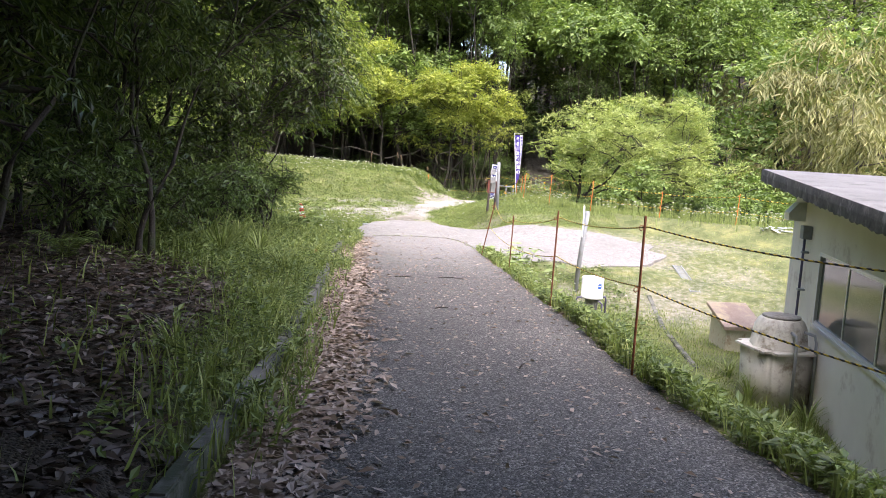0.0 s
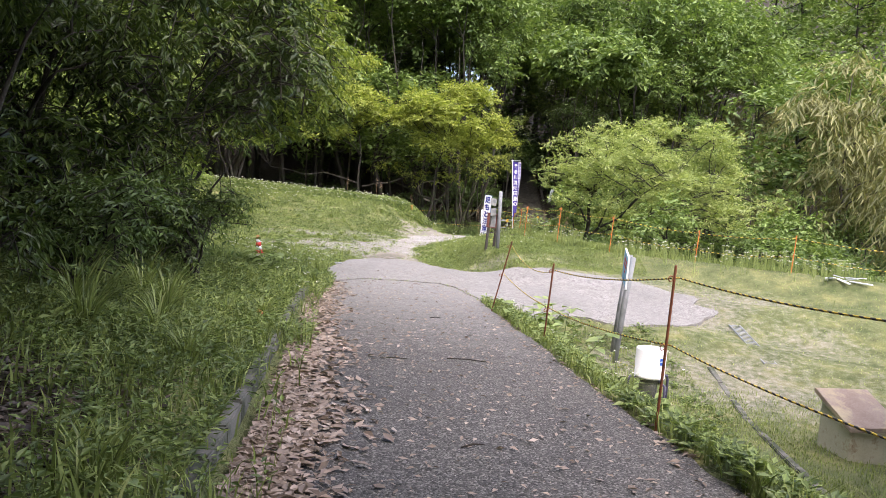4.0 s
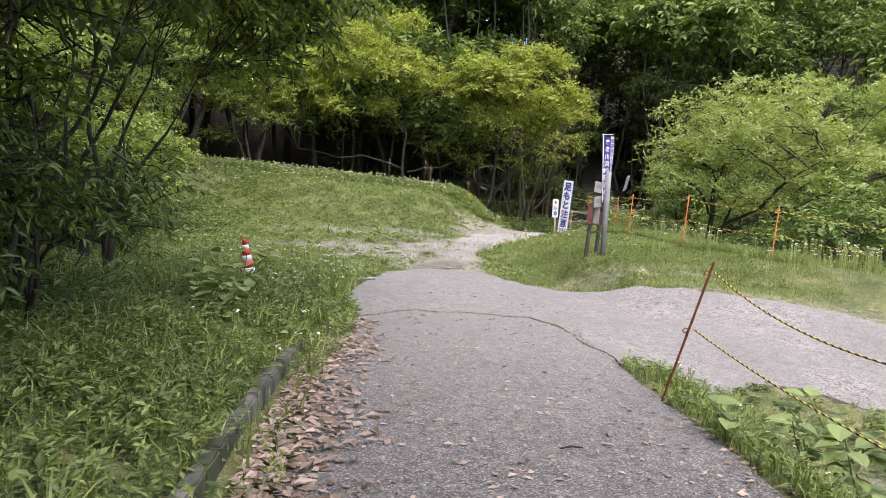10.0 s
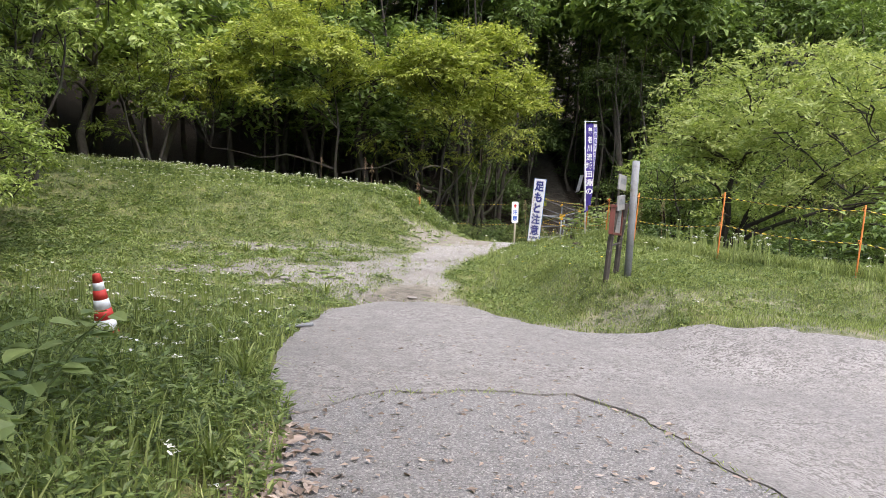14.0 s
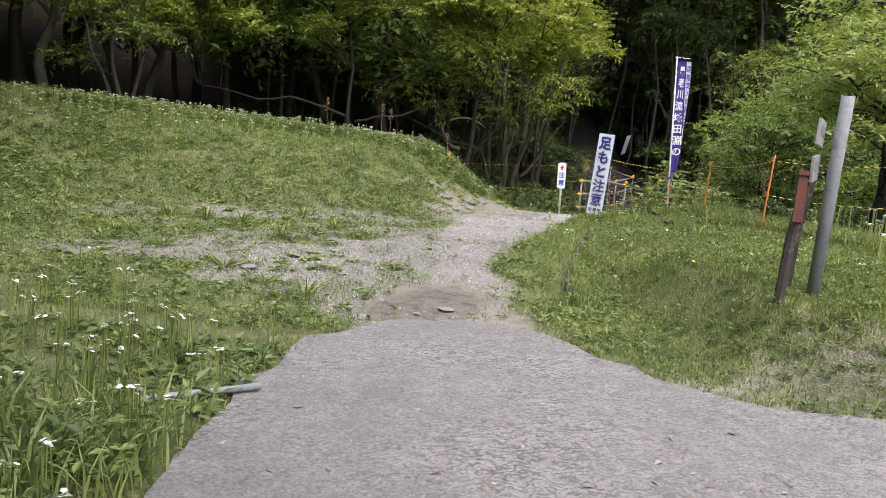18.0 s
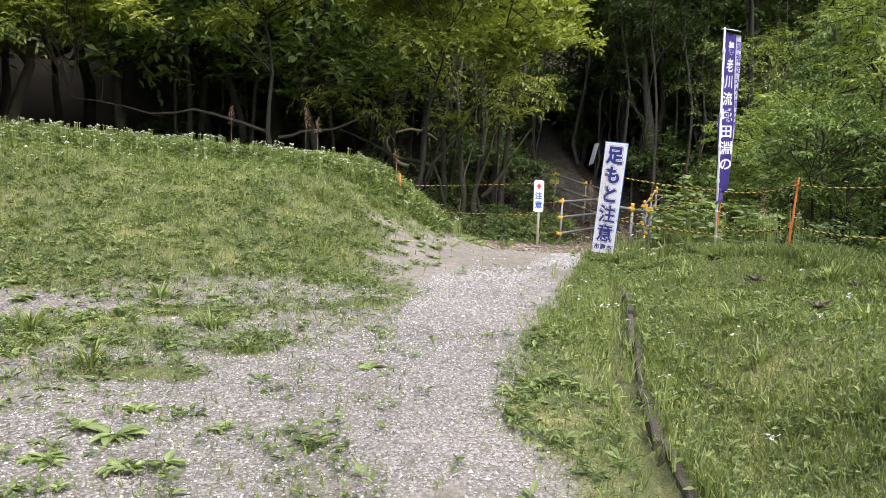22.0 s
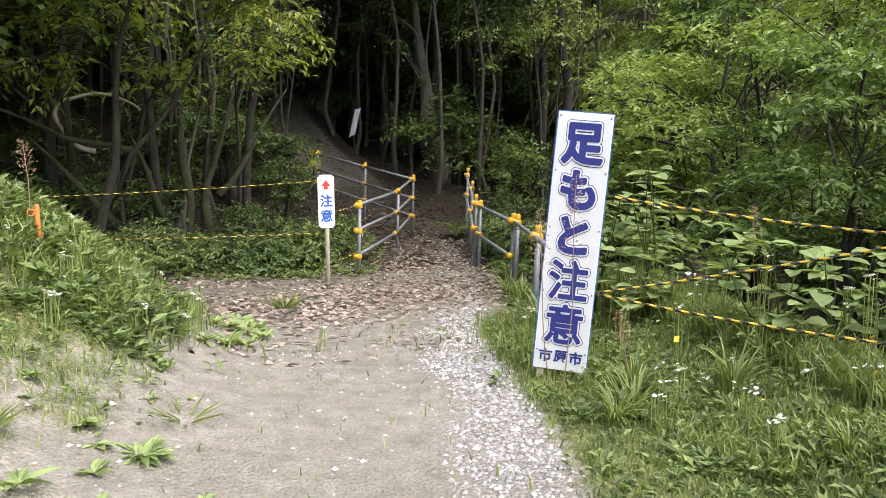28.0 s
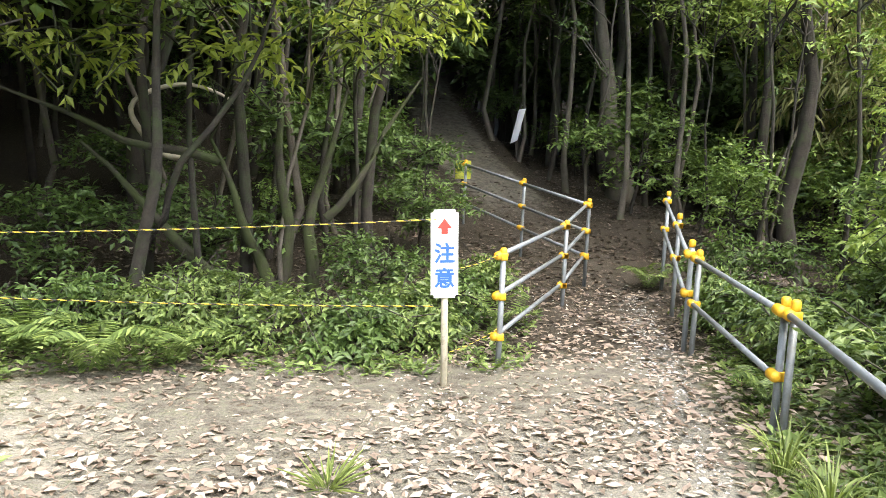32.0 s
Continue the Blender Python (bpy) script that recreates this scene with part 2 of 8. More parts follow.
def foliage(name, dark, light, warm=None, glow=0.35, rough=0.5):
    """Leaves: each its own shade, thin enough to let some light through."""
    m, nt, b = nodes_of(name)
    rnd = nt.nodes.new("ShaderNodeNewGeometry").outputs["Random Per Island"]
    co = nt.nodes.new("ShaderNodeTexCoord").outputs["Object"]
    big = tex_noise(nt, 0.7, 3, 0.6, co)
    fac = calc(nt, "ADD", calc(nt, "MULTIPLY", rnd, 0.6), calc(nt, "MULTIPLY", big, 0.5))
    stops = [(0.2, dark), (0.75, light)] + ([(0.98, warm)] if warm else [])
    col = ramp(nt, fac, stops)
    nt.links.new(col, b.inputs["Base Color"])
    b.inputs["Roughness"].default_value = rough
    tr = nt.nodes.new("ShaderNodeBsdfTranslucent")
    nt.links.new(mix(nt, 1.0, col, (1.0, 1.05, 0.55), "MULTIPLY"), tr.inputs["Color"])
    mx = nt.nodes.new("ShaderNodeMixShader")
    mx.inputs["Fac"].default_value = glow
    nt.links.new(b.outputs["BSDF"], mx.inputs[1])
    nt.links.new(tr.outputs["BSDF"], mx.inputs[2])
    nt.links.new(mx.outputs["Shader"], nt.nodes["Material Output"].inputs["Surface"])
    return m


def ground_material():
    """Soil under the grass, with gravel, bare dirt and leaf litter where the cover says so."""
    m, nt, b = nodes_of("earth")
    co = nt.nodes.new("ShaderNodeTexCoord").outputs["Object"]
    at = nt.nodes.new("ShaderNodeAttribute")
    at.attribute_name = "cover"
    sep = nt.nodes.new("ShaderNodeSeparateColor")
    nt.links.new(at.outputs["Color"], sep.inputs["Color"])
    big, mid, fine = tex_noise(nt, 0.8, 4, 0.6, co), tex_noise(nt, 7, 5, 0.65, co), tex_noise(nt, 70, 4, 0.6, co)
    grass = ramp(nt, calc(nt, "ADD", calc(nt, "MULTIPLY", mid, 0.5), calc(nt, "MULTIPLY", fine, 0.5)), [(0.3, (0.06, 0.073, 0.03)), (0.55, (0.145, 0.162, 0.07)), (0.75, (0.26, 0.245, 0.15))])
    patchy = tex_noise(nt, 1.9, 4, 0.6, co)
    grass = mix(nt, 1.0, grass, ramp(nt, patchy, [(0.32, (0.62, 0.72, 0.6)), (0.5, (1.0, 1.0, 1.0)), (0.68, (1.5, 1.35, 1.25))]), "MULTIPLY")
    vor = nt.nodes.new("ShaderNodeTexVoronoi")
    vor.inputs["Scale"].default_value = 52.0
    nt.links.new(co, vor.inputs["Vector"])
    vor2 = nt.nodes.new("ShaderNodeTexVoronoi")
    vor2.inputs["Scale"].default_value = 80.0
    nt.links.new(co, vor2.inputs["Vector"])
    stone = ramp(nt, vor.outputs["Color"], [(0.15, (0.12, 0.113, 0.1)), (0.5, (0.24, 0.23, 0.21)), (0.9, (0.42, 0.41, 0.385))])
    stone = mix(nt, 0.5, stone, ramp(nt, vor2.outputs["Color"], [(0.1, (0.12, 0.11, 0.097)), (0.6, (0.25, 0.237, 0.215)), (1.0, (0.5, 0.485, 0.46))]))
    gap = ramp(nt, vor.outputs["Distance"], [(0.5, (1, 1, 1)), (0.9, (0.66, 0.62, 0.56))])
    stone = mix(nt, 1.0, stone, gap, "MULTIPLY")
    dirt = ramp(nt, calc(nt, "ADD", calc(nt, "MULTIPLY", mid, 0.6), calc(nt, "MULTIPLY", fine, 0.4)), [(0.3, (0.15, 0.138, 0.112)), (0.55, (0.265, 0.247, 0.207)), (0.75, (0.38, 0.358, 0.308))])
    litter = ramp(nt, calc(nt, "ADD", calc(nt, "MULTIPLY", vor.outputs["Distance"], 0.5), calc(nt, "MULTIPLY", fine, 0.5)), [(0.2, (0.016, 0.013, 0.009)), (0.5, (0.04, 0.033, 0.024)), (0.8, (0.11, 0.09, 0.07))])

    def worn(sock, soft=0.25):
        v = calc(nt, "ADD", sock, calc(nt, "MULTIPLY", calc(nt, "SUBTRACT", mid, 0.5), 1.3))
        v = calc(nt, "ADD", v, calc(nt, "MULTIPLY", calc(nt, "SUBTRACT", fine, 0.5), 0.6))
        return ramp(nt, v, [(0.5 - soft, (0, 0, 0)), (0.5 + soft, (1, 1, 1))])

    col = mix(nt, worn(sep.outputs["Green"]), grass, dirt)
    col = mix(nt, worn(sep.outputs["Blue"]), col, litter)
    gravel = worn(sep.outputs["Red"])
    col = mix(nt, gravel, col, stone)
    col = mix(nt, 1.0, col, ramp(nt, big, [(0.3, (0.86, 0.86, 0.84)), (0.7, (1.06, 1.05, 1.03))]), "MULTIPLY")
    nt.links.new(col, b.inputs["Base Color"])
    b.inputs["Roughness"].default_value = 0.92
    b.inputs["Specular IOR Level"].default_value = 0.2
    bump(nt, b, calc(nt, "SUBTRACT", calc(nt, "MULTIPLY", fine, 0.6), calc(nt, "MULTIPLY", vor.outputs["Distance"], 0.7)), 0.9, 0.02)
    return m


def asphalt_material():
    m, nt, b = nodes_of("asphalt")
    co = nt.nodes.new("ShaderNodeTexCoord").outputs["Object"]
    vor = nt.nodes.new("ShaderNodeTexVoronoi")
    vor.inputs["Scale"].default_value = 80.0
    nt.links.new(co, vor.inputs["Vector"])
    big, mid, fine = tex_noise(nt, 0.7, 5, 0.65, co), tex_noise(nt, 9, 5, 0.7, co), tex_noise(nt, 160, 3, 0.6, co)
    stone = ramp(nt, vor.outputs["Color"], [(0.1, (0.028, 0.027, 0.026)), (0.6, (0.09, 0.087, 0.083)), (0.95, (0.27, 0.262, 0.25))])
    col = mix(nt, 1.0, stone, ramp(nt, calc(nt, "ADD", calc(nt, "MULTIPLY", big, 0.5), calc(nt, "MULTIPLY", mid, 0.5)), [(0.35, (0.72, 0.71, 0.69)), (0.65, (1.12, 1.1, 1.06))]), "MULTIPLY")
    pos = nt.nodes.new("ShaderNodeSeparateXYZ")
    nt.links.new(co, pos.inputs["Vector"])
    # paler grain from about y 12.5 on, rising along the lane, mottled
    paling = calc(nt, "ADD", calc(nt, "MULTIPLY", calc(nt, "SUBTRACT", pos.outputs["Y"], 12.5), 0.13), calc(nt, "MULTIPLY", calc(nt, "SUBTRACT", mid, 0.5), 1.5))
    paling = ramp(nt, paling, [(0.0, (0, 0, 0)), (1.0, (0.8, 0.8, 0.8))])
    col = mix(nt, paling, col, ramp(nt, vor.outputs["Color"], [(0.1, (0.15, 0.146, 0.138)), (0.7, (0.26, 0.254, 0.243)), (1.0, (0.4, 0.39, 0.375))]))
    nt.links.new(col, b.inputs["Base Color"])
    b.inputs["Roughness"].default_value = 0.85
    bump(nt, b, calc(nt, "SUBTRACT", calc(nt, "MULTIPLY", fine, 0.5), vor.outputs["Distance"]), 0.9, 0.008)
    return m


def concrete_material():
    """Broom-swept pale concrete: long curved streaks, worn and stained."""
    m, nt, b = nodes_of("swept_concrete")
    co = nt.nodes.new("ShaderNodeTexCoord").outputs["Object"]
    wave = nt.nodes.new("ShaderNodeTexWave")
    wave.wave_type, wave.rings_direction = "RINGS", "Z"
    wave.inputs["Scale"].default_value, wave.inputs["Distortion"].default_value = 4.2, 17.0
    wave.inputs["Detail"].default_value, wave.inputs["Detail Scale"].default_value = 5.0, 2.2
    mp = nt.nodes.new("ShaderNodeMapping")
    mp.inputs["Location"].default_value = (-1.5, -15.0, 0)
    nt.links.new(co, mp.inputs["Vector"])
    nt.links.new(mp.outputs["Vector"], wave.inputs["Vector"])
    big, mid, fine = tex_noise(nt, 0.9, 5, 0.65, co), tex_noise(nt, 8, 5, 0.7, co), tex_noise(nt, 120, 3, 0.6, co)
    col = ramp(nt, calc(nt, "ADD", calc(nt, "MULTIPLY", big, 0.45), calc(nt, "ADD", calc(nt, "MULTIPLY", mid, 0.35), calc(nt, "MULTIPLY", fine, 0.2))), [(0.3, (0.125, 0.121, 0.114)), (0.5, (0.205, 0.199, 0.19)), (0.7, (0.295, 0.287, 0.276))])
    groove = ramp(nt, calc(nt, "ADD", wave.outputs["Fac"], calc(nt, "MULTIPLY", calc(nt, "SUBTRACT", mid, 0.5), 1.2)), [(0.1, (0.34, 0.32, 0.3)), (0.4, (1, 1, 1))])
    col = mix(nt, ramp(nt, big, [(0.4, (0.15, 0.15, 0.15)), (0.62, (0.7, 0.7, 0.7))]), col, groove, "MULTIPLY")
    vor = nt.nodes.new("ShaderNodeTexVoronoi")
    vor.inputs["Scale"].default_value = 70.0
    nt.links.new(co, vor.inputs["Vector"])
    col = mix(nt, 0.55, col, ramp(nt, vor.outputs["Color"], [(0.1, (0.55, 0.54, 0.52)), (0.8, (1.4, 1.38, 1.35))]), "MULTIPLY")
    nt.links.new(col, b.inputs["Base Color"])
    b.inputs["Roughness"].default_value = 0.9
    bump(nt, b, calc(nt, "ADD", calc(nt, "MULTIPLY", wave.outputs["Fac"], 0.5), calc(nt, "ADD", fine, mid)), 0.6, 0.008)
    return m


EARTH, ASPHALT, CONCRETE = ground_material(), asphalt_material(), concrete_material()
OLD_CONCRETE = surface("old_concrete", (0.075, 0.073, 0.063), (0.2, 0.195, 0.175), 3, 70, 0.9, 0.6, stain=(0.04, 0.05, 0.025), stain_scale=2.5, stain_at=0.5)
BARK = surface("bark", (0.014, 0.011, 0.009), (0.055, 0.046, 0.037), 5, 45, 0.95, 0.9, stain=(0.04, 0.05, 0.022), stain_scale=3, stain_at=0.58, distance=0.015)
MOSSY_BARK = surface("mossy_bark", (0.016, 0.013, 0.009), (0.052, 0.045, 0.033), 5, 45, 0.95, 0.9, stain=(0.045, 0.055, 0.018), stain_scale=2.2, stain_at=0.48, distance=0.015)
PALE_BARK = surface("pale_bark", (0.05, 0.042, 0.033), (0.14, 0.12, 0.098), 4, 40, 0.95, 0.9, stain=(0.09, 0.1, 0.05), stain_scale=3, stain_at=0.6, distance=0.012)
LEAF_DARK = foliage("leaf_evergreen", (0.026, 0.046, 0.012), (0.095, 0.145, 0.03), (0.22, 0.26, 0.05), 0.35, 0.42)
LEAF_BOUGH = foliage("leaf_bough", (0.075, 0.115, 0.024), (0.25, 0.32, 0.06), (0.4, 0.45, 0.1), 0.48, 0.42)
LEAF_LIME = foliage("leaf_lime", (0.175, 0.225, 0.042), (0.4, 0.45, 0.1), (0.57, 0.585, 0.19), 0.55)
LEAF_WALNUT = foliage("leaf_walnut", (0.22, 0.28, 0.085), (0.42, 0.48, 0.19), (0.56, 0.6, 0.28), 0.52)
LEAF_WOOD = foliage("leaf_wood", (0.04, 0.07, 0.02), (0.13, 0.2, 0.055), (0.22, 0.29, 0.085), 0.35)
LEAF_BRIGHT = foliage("leaf_bright_wood", (0.16, 0.23, 0.055), (0.38, 0.47, 0.14), (0.52, 0.58, 0.21), 0.42)
LEAF_MID = foliage("leaf_mid", (0.065, 0.11, 0.027), (0.21, 0.3, 0.08), (0.33, 0.4, 0.12), 0.38)
LEAF_BAMBOO = foliage("leaf_bamboo", (0.14, 0.15, 0.055), (0.3, 0.3, 0.125), (0.42, 0.36, 0.17), 0.4)
LEAF_HERB = foliage("leaf_herb", (0.045, 0.075, 0.02), (0.2, 0.27, 0.08), (0.36, 0.42, 0.15), 0.36)
GRASS = foliage("grass_blade", (0.085, 0.115, 0.032), (0.305, 0.375, 0.12), (0.47, 0.49, 0.215), 0.38)
DRY_LEAF = foliage("dry_leaf", (0.13, 0.095, 0.07), (0.33, 0.262, 0.212), (0.52, 0.45, 0.39), 0.1, 0.6)
# dry_leaf again in darker browns, colour standing in for shade under the trees
DARKENED_LEAF = foliage("shade_darkened_leaf", (0.03, 0.022, 0.016), (0.105, 0.076, 0.057), (0.33, 0.275, 0.23), 0.08, 0.55)
PETAL = foliage("white_petal", (0.7, 0.7, 0.68), (0.82, 0.82, 0.8), None, 0.2)
YELLOW_PETAL = foliage("yellow_petal", (0.7, 0.5, 0.02), (0.8, 0.6, 0.04), None, 0.2)
LEAF_PALE = foliage("leaf_pale_weed", (0.14, 0.195, 0.065), (0.3, 0.38, 0.14), (0.4, 0.46, 0.21), 0.35)
SEED = foliage("seed_head", (0.25, 0.15, 0.09), (0.42, 0.29, 0.18), (0.5, 0.4, 0.28), 0.2)


# ---- building blocks ----
def link_mesh(name, verts, faces, material, parent=None, label="", shade=False):
    me = bpy.data.meshes.new(name)
    verts, faces = np.asarray(verts, np.float32), np.asarray(faces, np.int32)
    me.vertices.add(len(verts))
    me.vertices.foreach_set("co", verts.ravel())
    k = faces.shape[1]
    me.loops.add(faces.size)
    me.loops.foreach_set("vertex_index", faces.ravel())
    me.polygons.add(len(faces))
    me.polygons.foreach_set("loop_start", np.arange(len(faces), dtype=np.int32) * k)
    me.polygons.foreach_set("use_smooth", np.full(len(faces), shade))
    me.update(calc_edges=True)
    me.materials.append(material)
    ob = new(name, me)
    ob.parent = parent
    if label:
        ob["label"] = label
    return ob


def part(name, bm, material, parent=None, label="", shade=False):
    me = bpy.data.meshes.new(name)
    bm.to_mesh(me)
    bm.free()
    me.materials.append(material)
    for p in me.polygons:
        p.use_smooth = shade
    ob = new(name, me)
    ob.parent = parent
    if label:
        ob["label"] = label
    return ob


def empty(name, m, label, category, group="", kind=""):
    ob = new(name)
    ob.empty_display_size = 0.2
    ob.matrix_basis = m
    return tagged(ob, label, category, group, kind)


def box(bm, lo, hi, bevel=0.0, m=None):
    r = bmesh.ops.create_cube(bm, size=1.0)
    vs = r["verts"]
    for v in vs:
        v.co = Vector([lo[i] + (hi[i] - lo[i]) * (v.co[i] + 0.5) for i in range(3)])
    if bevel > 0:
        es = list({e for v in vs for e in v.link_edges})
        vs = bmesh.ops.bevel(bm, geom=es, offset=bevel, segments=2, affect="EDGES", profile=0.6)["verts"]
    if m is not None:
        bmesh.ops.transform(bm, matrix=m, verts=list({v for v in vs}))
    return vs


def tube(bm, points, radii, sides=8, caps=True):
    """A round bar along points; radii one number or one a point."""
    pts = [Vector(p) for p in points]
    if isinstance(radii, (int, float)):
        radii = [radii] * len(pts)
    rings = []
    ref = None
    for i, p in enumerate(pts):
        d = (pts[min(i + 1, len(pts) - 1)] - pts[max(i - 1, 0)]).normalized()
        if ref is None:
            ref = d.orthogonal().normalized()
        ref = (ref - d * ref.dot(d)).normalized()
        side = d.cross(ref)
        rings.append([bm.verts.new(p + (ref * math.cos(a) + side * math.sin(a)) * radii[i]) for a in [2 * math.pi * k / sides for k in range(sides)]])
    for a, b in zip(rings, rings[1:]):
        for k in range(sides):
            bm.faces.new((a[k], a[(k + 1) % sides], b[(k + 1) % sides], b[k]))
    if caps:
        bm.faces.new(list(reversed(rings[0])))
        bm.faces.new(rings[-1])
    return bm


def lathe(bm, profile, sides=24, centre=(0, 0, 0)):
    """A turned body: profile of (radius, height) pairs from bottom to top."""
    rings = [[bm.verts.new((centre[0] + r * math.cos(2 * math.pi * k / sides), centre[1] + r * math.sin(2 * math.pi * k / sides), centre[2] + z)) for k in range(sides)] for r, z in profile]
    for a, b in zip(rings, rings[1:]):
        for k in range(sides):
            bm.faces.new((a[k], a[(k + 1) % sides], b[(k + 1) % sides], b[k]))
    bm.faces.new(list(reversed(rings[0])))
    bm.faces.new(rings[-1])
    return bm


def gz(x, y):
    return float(ground_z(x, y))


# ---- ground ----
def spread(lo, hi, step, far, grow=1.25):
    mid = list(np.arange(lo, hi + step / 2, step))
    a, s = mid[0], step
    while a > -far:
        s *= grow
        a -= s
        mid.insert(0, a)
    b, s = mid[-1], step
    while b < far:
        s *= grow
        b += s
        mid.append(b)
    return np.array(mid)


def micro(x, y):
    return 0.05 * (vnoise(x * 1.1, y * 1.1, 5) - 0.5) + 0.025 * (vnoise(x * 4, y * 4, 6) - 0.5)


def paved(x, y):
    return inside(x, y, ROAD) | inside(x, y, APRON)


def cover_at(x, y):
    """Amounts of gravel, bare dirt and leaf litter."""
    l, r = np.interp(y, GRAVEL_Y, GRAVEL_L), np.interp(y, GRAVEL_Y, GRAVEL_R)
    wig = 0.35 * (vnoise(y * 0.9, x * 0, 27) - 0.5)
    core = smooth((x - l - wig) / 0.7 + 0.45) * smooth((r - x + wig) / 0.55 + 0.45)
    gravel = core * smooth((y - 25.3) / 0.8) * (1 - smooth((y - 32.6) / 2) * 0.8)
    right_band = smooth((x - (r - 1.05) - 0.5 * (vnoise(x * 1.3, y * 1.3, 28) - 0.5)) / 0.75) * smooth((r + 0.1 - x) / 0.2) * smooth((y - 33) / 1.5) * (1 - smooth((y - 45) / 2))
    gravel = np.maximum(gravel, right_band * (0.85 - 0.4 * smooth((y - 37) / 2)))
    gravel = gravel * (0.55 + 0.45 * vnoise(x * 1.7, y * 1.1, 23)) * (1 - 0.7 * smooth((28.2 - y) / 1.5) * (x > -1.5))
    px, py = x + 2.4 * (vnoise(x * 0.6, y * 0.6, 51) - 0.5), y + 2.2 * (vnoise(x * 0.7, y * 0.5, 52) - 0.5)
    patch = smooth((px + 6.0) / 2.0) * smooth((l + 0.5 - x) / 0.5) * smooth((py - 25.2) / 1.6) * smooth((32.4 - py - 0.12 * (l - x)) / 2.0)
    patch = patch * smooth((0.62 * vnoise(x * 0.8, y * 1.7, 53) + 0.38 * vnoise(x * 2.6, y * 3.4, 54) - 0.36 + 0.16 * smooth((x + 4.2) / 2)) / 0.3)
    gravel = np.maximum(gravel, patch * (0.45 + 0.4 * vnoise(x * 0.9, y * 1.6, 21)))
    l2 = np.interp(y, (30, 31.5, 33, 35, 37, 39, 42), (-0.9, -1.0, -1.4, -1.2, -0.35, 0.45, 3.6)) + 0.9 * (vnoise(x * 0.9, y * 0.9, 33) - 0.5) + 0.5 * (vnoise(x * 2.7, y * 2.7, 34) - 0.5)
    dirt = smooth((x - l2) / 1.1) * smooth((r + 0.2 - x) / 0.4) * smooth((y - 29.8 - 1.2 * (vnoise(x * 1.1, y * 0.5, 35) - 0.5)) / 2.6)
    dirt = np.maximum(dirt, 0.8 * smooth((y - 37) / 1.5) * smooth((x + 1.5) / 1.5) * smooth((r + 0.4 - x) / 0.5))
    dirt = np.maximum(dirt, 0.55 * patch)
    dirt = np.maximum(dirt, 0.75 * core * smooth((y - 25.6) / 0.6))
    dirt = np.maximum(dirt, 0.95 * inside(x, y, PUDDLE))
    gravel = np.where(inside(x, y, PUDDLE), gravel * 0.25, gravel)
    side = fence_side(x, y)
    worn = smooth((x - 2.2) / 1.0) * smooth((9.5 - x) / 2) * smooth((y - 14) / 2) * smooth((-side - 0.6) / 1.5)
    dirt = np.maximum(dirt, worn * (0.2 + 0.42 * vnoise(x * 0.55, y * 0.8, 31)))
    edge = np.exp(-((np.hypot((x - 1.2) / 1.6, (y - 24.8) / 0.7)) ** 2))
    dirt = np.maximum(dirt, 0.55 * edge)
    rl = road_left(y)
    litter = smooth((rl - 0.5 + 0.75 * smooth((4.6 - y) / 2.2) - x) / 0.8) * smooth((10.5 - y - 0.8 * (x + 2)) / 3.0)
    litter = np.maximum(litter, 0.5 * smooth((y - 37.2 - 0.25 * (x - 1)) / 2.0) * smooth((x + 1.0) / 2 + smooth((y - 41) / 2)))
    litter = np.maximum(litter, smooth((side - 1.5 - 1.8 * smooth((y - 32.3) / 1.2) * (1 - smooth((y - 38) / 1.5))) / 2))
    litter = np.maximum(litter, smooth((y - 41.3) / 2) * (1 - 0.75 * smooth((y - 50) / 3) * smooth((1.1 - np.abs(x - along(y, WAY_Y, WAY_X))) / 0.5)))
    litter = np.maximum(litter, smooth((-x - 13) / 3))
    litter = np.where(inside(x, y, PUDDLE), 0.42, litter)
    return gravel, dirt, litter


def build_ground():
    xs, ys = spread(-6.5, 9.5, 0.13, 420), spread(-2.5, 47, 0.13, 420)
    gx, gy = np.meshgrid(xs, ys)
    z = ground_z(gx, gy) + micro(gx, gy)
    road = paved(gx, gy)
    z = np.where(road, z - 0.05, z)
    z = np.where(inside(gx, gy, PUDDLE), z - 0.04, z)
    # the ditch behind the left kerb
    left = road_left(gy) - 0.16 - gx
    z = z - 0.07 * smooth((left + 0.12) / 0.12) * smooth((0.2 - left) / 0.1) * smooth((20 - gy) / 1.5) * smooth((gy + 4) / 2)
    slot = np.interp(gy, [p[1] for p in EDGE_LINE[::-1]], [p[0] for p in EDGE_LINE[::-1]]) - gx
    z = z - 0.13 * smooth((slot + 0.03) / 0.08) * smooth((0.24 - slot) / 0.12) * smooth((gy - 27.2) / 0.5) * smooth((33.0 - gy) / 0.5)
    far = np.hypot(gx, gy - 20) > 220
    z = np.where(far, np.minimum(z, 60), z)
    n, mcols = gx.shape
    idx = np.arange(n * mcols).reshape(n, mcols)
    faces = np.stack([idx[:-1, :-1], idx[:-1, 1:], idx[1:, 1:], idx[1:, :-1]], -1).reshape(-1, 4)
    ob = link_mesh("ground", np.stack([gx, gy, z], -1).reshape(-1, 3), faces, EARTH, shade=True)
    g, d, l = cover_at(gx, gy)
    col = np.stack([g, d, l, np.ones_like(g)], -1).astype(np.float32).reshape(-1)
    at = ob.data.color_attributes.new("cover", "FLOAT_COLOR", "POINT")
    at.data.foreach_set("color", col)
    tagged(ob, "uneven earth with soil, gravel, bare dirt and leaf litter", "ground", kind="structure")


